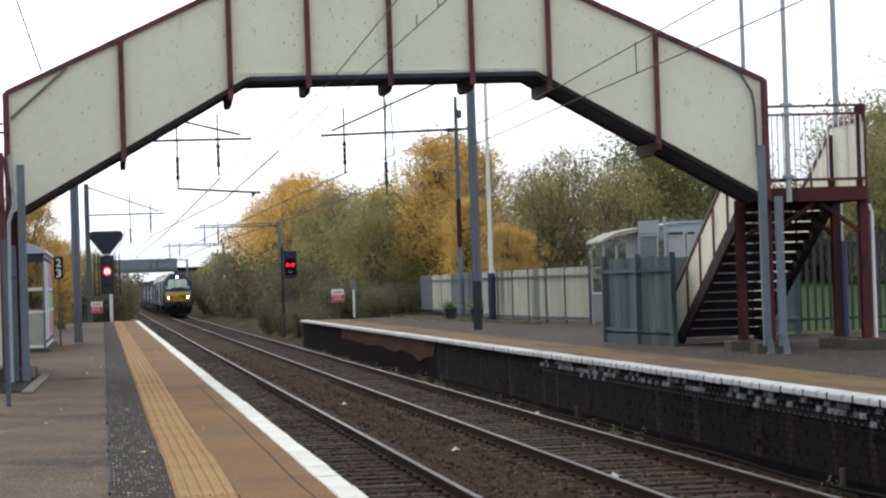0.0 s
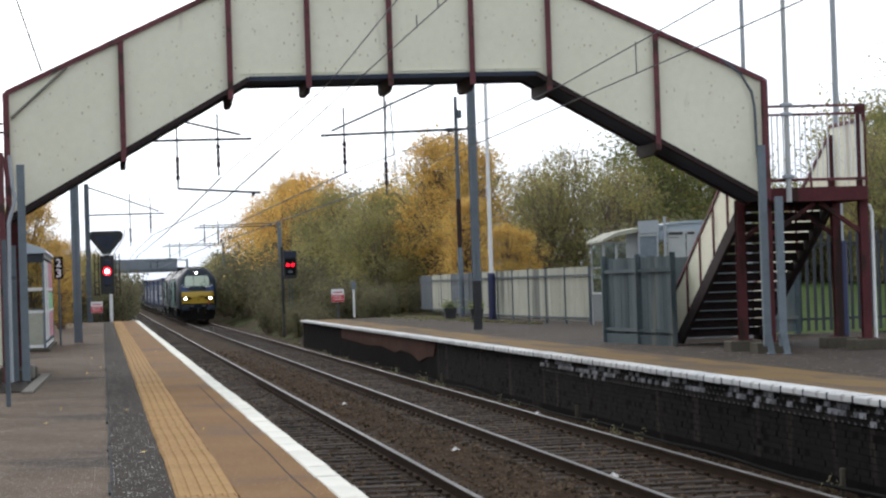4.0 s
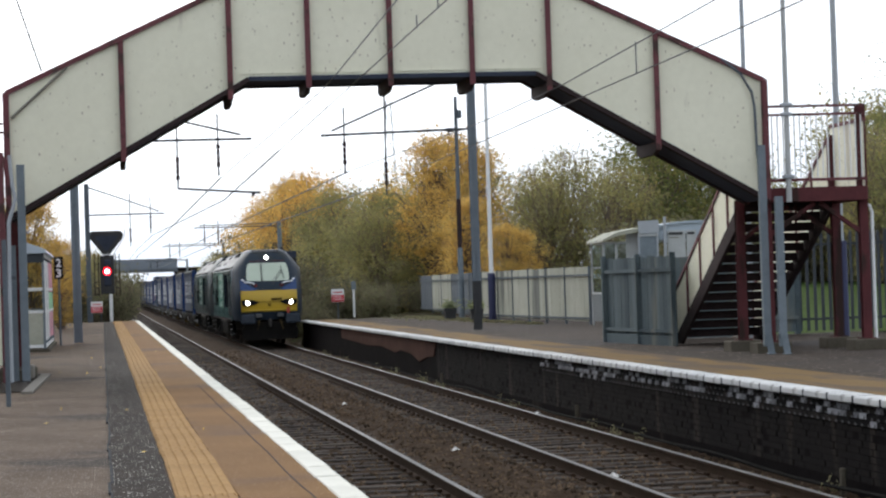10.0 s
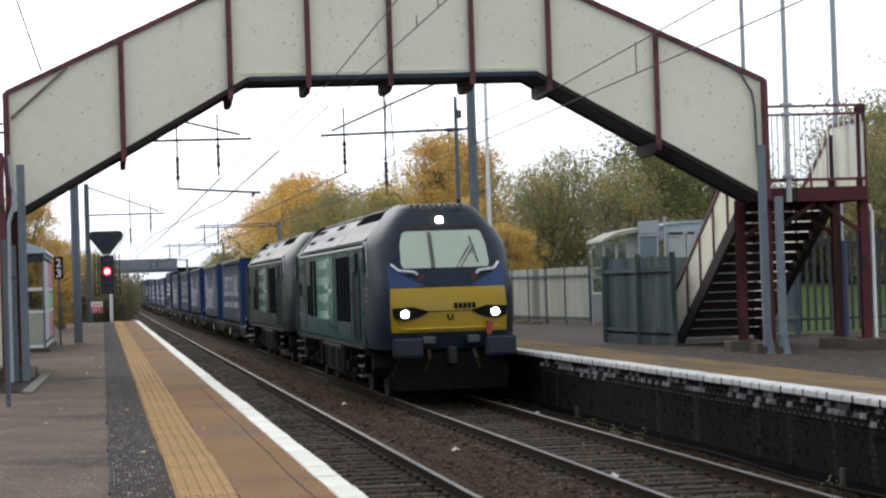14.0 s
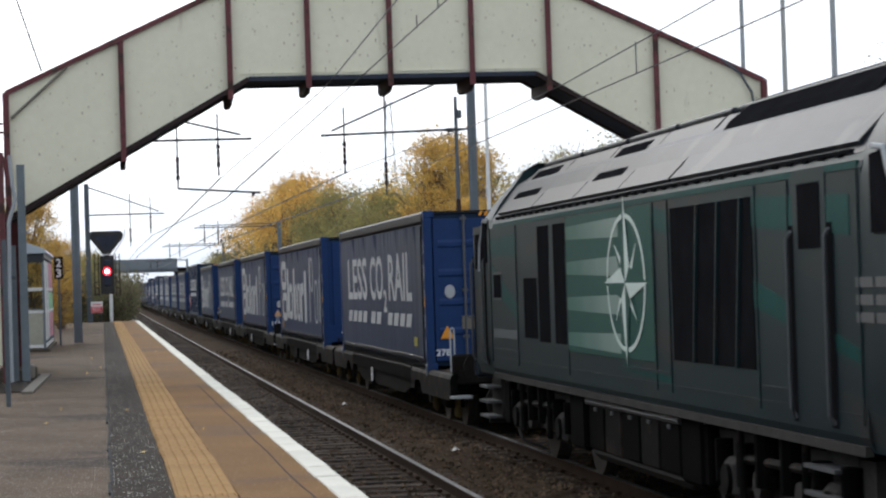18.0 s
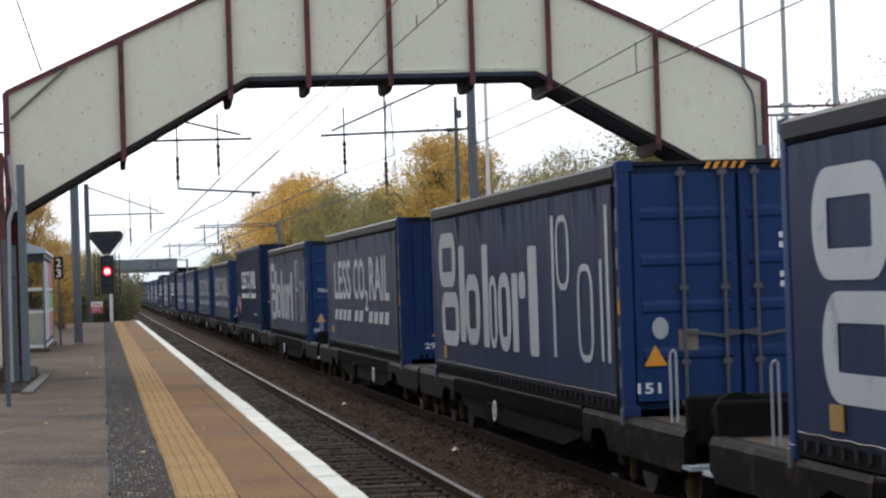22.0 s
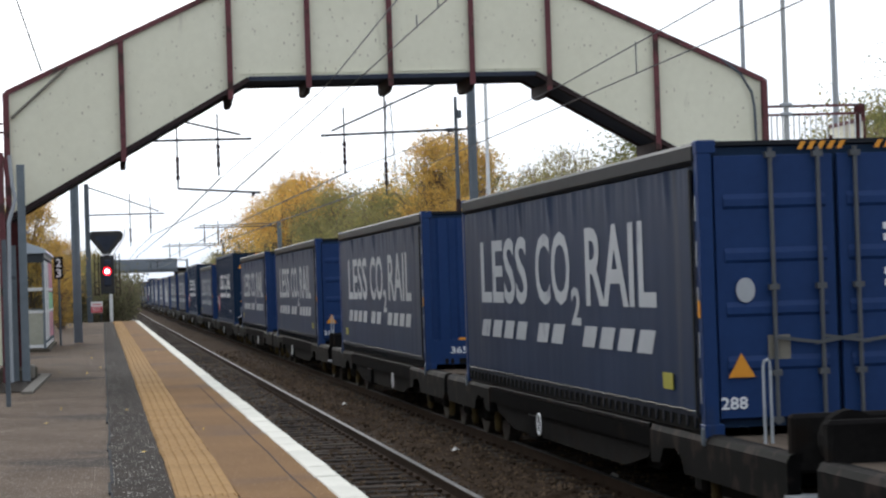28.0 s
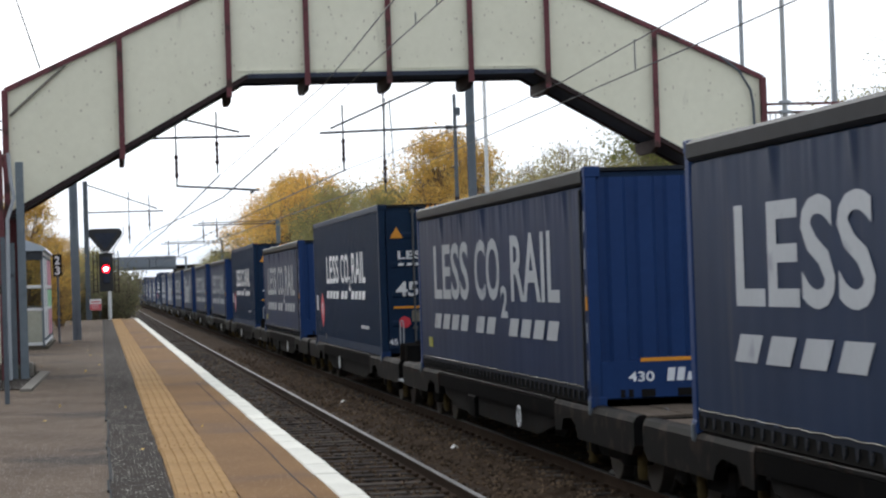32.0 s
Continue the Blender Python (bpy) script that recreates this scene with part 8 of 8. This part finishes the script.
# trees and scrub
gold = tree("birch_tree", "tall golden-leaved autumn birch tree", 8.6, 4.6, "gold", 1, 17000, 165, 0.3, 0.1, 0.066)
place_many(gold, [(15.3, 118, -0.1, 1.03, 0), (16.4, 115, -0.1, 0.94, 2.1), (13.9, 130, -0.1, 0.78, 4.0), (12.4, 176, -0.1, 1.1, 1.0), (14.5, 186, -0.1, 1.05, 2.7), (15.4, 100, -0.1, 0.45, 5.0), (14.4, 104, -0.1, 0.6, 0.7),
                  (16.3, 101, -0.1, 0.42, 2.4), (-4.3, 90, -0.1, 0.6, 1.7), (-3.3, 95, -0.1, 0.42, 3.9), (-6.4, 84, -0.1, 0.62, 3.3), (-5.6, 104, -0.1, 0.62, 0.4)], "autumn trees beside the railway")
orange = tree("autumn_tree", "broad orange-yellow autumn tree", 8.4, 7.0, "orange", 2, 20000, 180, 0.24, 0.1, 0.074, 2)
place_many(orange, [(12.8, 195, -0.1, 1.06, 0), (11.9, 160, -0.1, 1.04, 4.8), (14.6, 165, -0.1, 0.9, 1.4), (13.6, 215, -0.1, 1.0, 2.2), (17.5, 140, -0.1, 0.9, 3.9), (-5.4, 150, -0.1, 0.55, 0.8), (-3.9, 172, -0.1, 0.52, 2.8),
                    # This row stands out of view, added to darken reflections in the train's side.
                    (-12.0, 96, -0.1, 1.0, 1.1), (-10.5, 74, -0.1, 0.9, 4.4), (-13.0, 128, -0.1, 1.05, 0.3), (-15.0, 170, -0.1, 1.1, 2.0), (-12.5, 50, -0.1, 1.0, 5.1)], "autumn trees beside the railway")
olive = tree("olive_tree", "olive-green bushy tree turning yellow", 6.8, 6.2, "olive", 3, 22000, 170, 0.12, 0.04, 0.068, 3)
place_many(olive, [(11.8, 132, -0.2, 0.98, 0), (13.2, 125, -0.2, 0.92, 2.0), (11.3, 146, -0.2, 0.78, 4.1), (15.0, 127, -0.2, 0.9, 5.2), (10.4, 168, -0.2, 0.7, 1.0), (12.0, 118, -0.2, 0.72, 0.3),
                   (-3.3, 140, -0.3, 0.55, 1.2), (-2.4, 160, -0.3, 0.62, 3.0), (-2.7, 128, -0.4, 0.45, 5.0), (10.6, 240, -0.3, 0.72, 2.0), (11.6, 262, -0.3, 0.78, 3.0), (13, 290, -0.3, 0.85, 0.4),
                   # Spots left of x -9 are unseen extras that keep sky off the train's side.
                   (-10.0, 112, -0.2, 1.1, 0.6), (-11.5, 62, -0.2, 1.2, 1.6), (-14.0, 84, -0.2, 1.25, 2.6), (-12.0, 148, -0.2, 1.2, 3.6), (-13.5, 38, -0.2, 1.2, 4.6), (-14.0, 24, -0.2, 1.2, 5.6), (-15, 200, -0.2, 1.3, 0.1), (24.0, 78, 0.2, 0.82, 4.4), (25.8, 81, 0.2, 1.0, 1.2)], "olive trees beside the railway")
thin = tree("thin_tree", "thin half-bare tree with olive leaves", 7.4, 5.0, "thin", 4, 15000, 150, 0.3, 0.12, 0.056, 2)
place_many(thin, [(18.4, 108, -0.1, 0.86, 0), (20.3, 110, -0.1, 0.98, 1.6), (20.6, 118, -0.1, 0.86, 3.1), (21.9, 106, -0.1, 0.85, 4.6), (24.0, 75, -0.1, 0.8, 5.5), (16.9, 122, -0.1, 1.12, 2.2)], "half-bare trees behind the fence")
side = tree("edge_tree", "dull green tree turning brown beside the station", 7.6, 5.0, "deep", 9, 20000, 150, 0.35, 0.1, 0.038, 2)
place_many(side, [(22.0, 62.5, 0.3, 1.0, 2.0), (24.4, 66, 0.4, 1.0, 0.5)], "green trees behind the fence")
dark = tree("dark_green_tree", "dense dull green tree behind the shelter", 8.6, 7.0, "deep", 5, 24000, 180, 0.1, 0.06, 0.072, 2)
place_many(dark, [(25.0, 112, -0.1, 1.02, 0), (27.0, 116, -0.1, 1.0, 2.2), (29.6, 113, 0.5, 0.74, 4.0), (33.8, 118, 0.5, 0.58, 1.0), (38.6, 120, 0.5, 0.66, 3.0), (36.4, 112, 0.5, 0.55, 0.4), (31.8, 108, 0.5, 0.56, 2.9), (46.0, 122, 0.5, 1.0, 5.0)], "green trees behind the fence")
hedge = scrub("dark hedge at the far side of the grass", 8, 3.6, 2.0, "brown", 5200, 0.08)
place_many(hedge, [(19.0, 78, 0.8, 1.0, 0), (21.6, 78.5, 0.8, 1.05, 1), (24.0, 78, 0.8, 1.0, 2), (26.5, 79, 0.8, 1.05, 3), (16.6, 78.5, 0.8, 1.0, 4)], "hedge behind the grass")
brush = scrub("dark brown leafless trackside scrub", 6, 3.2, 2.6, "brown", 5000, 0.075)
place_many(brush, [(8.4, 201, -0.6, 1.15, 0), (8.5, 190, -0.6, 1.15, 1), (9.0, 180, -0.6, 1.5, 2), (9.2, 171, -0.6, 1.65, 3), (9.4, 163, -0.6, 1.6, 4), (9.2, 155, -0.6, 1.1, 5), (9.4, 147, -0.6, 1.1, 0.5), (9.4, 140, -0.6, 1.1, 1.5),
                   (9.3, 133, -0.5, 1.2, 2.5), (9.0, 126, -0.6, 1.1, 3.5), (9.6, 121, -0.7, 0.85, 4.5), (8.9, 113, -0.9, 0.7, 5.5), (9.5, 110, -0.6, 0.8, 0.2), (8.4, 212, -0.6, 1.2, 1.2), (8.4, 225, -0.6, 1.2, 2.2), (7.9, 106, -1.1, 0.5, 1.1), (7.7, 112, -1.1, 0.55, 2.8), (7.6, 121, -1.1, 0.6, 4.2),
                   (7.5, 130, -1.1, 0.6, 0.4), (11.5, 112, -0.4, 0.6, 3.2), (10.4, 106, -0.5, 0.6, 4.2), (13.8, 114, -0.3, 0.62, 5.2), (-1.6, 125, -0.6, 0.9, 1.9), (-1.3, 133, -0.6, 1.0, 2.9), (-0.9, 146, -0.6, 1.0, 3.9), (-0.9, 166, -0.6, 1.1, 4.9),
                   (-0.6, 185, -0.6, 1.2, 0.9), (-3.4, 121, -0.4, 0.95, 2.6), (-5.0, 116, -0.3, 1.0, 3.6)], "trackside scrub")

train()
tracks()
platform_bricks(RWALL)
motions()
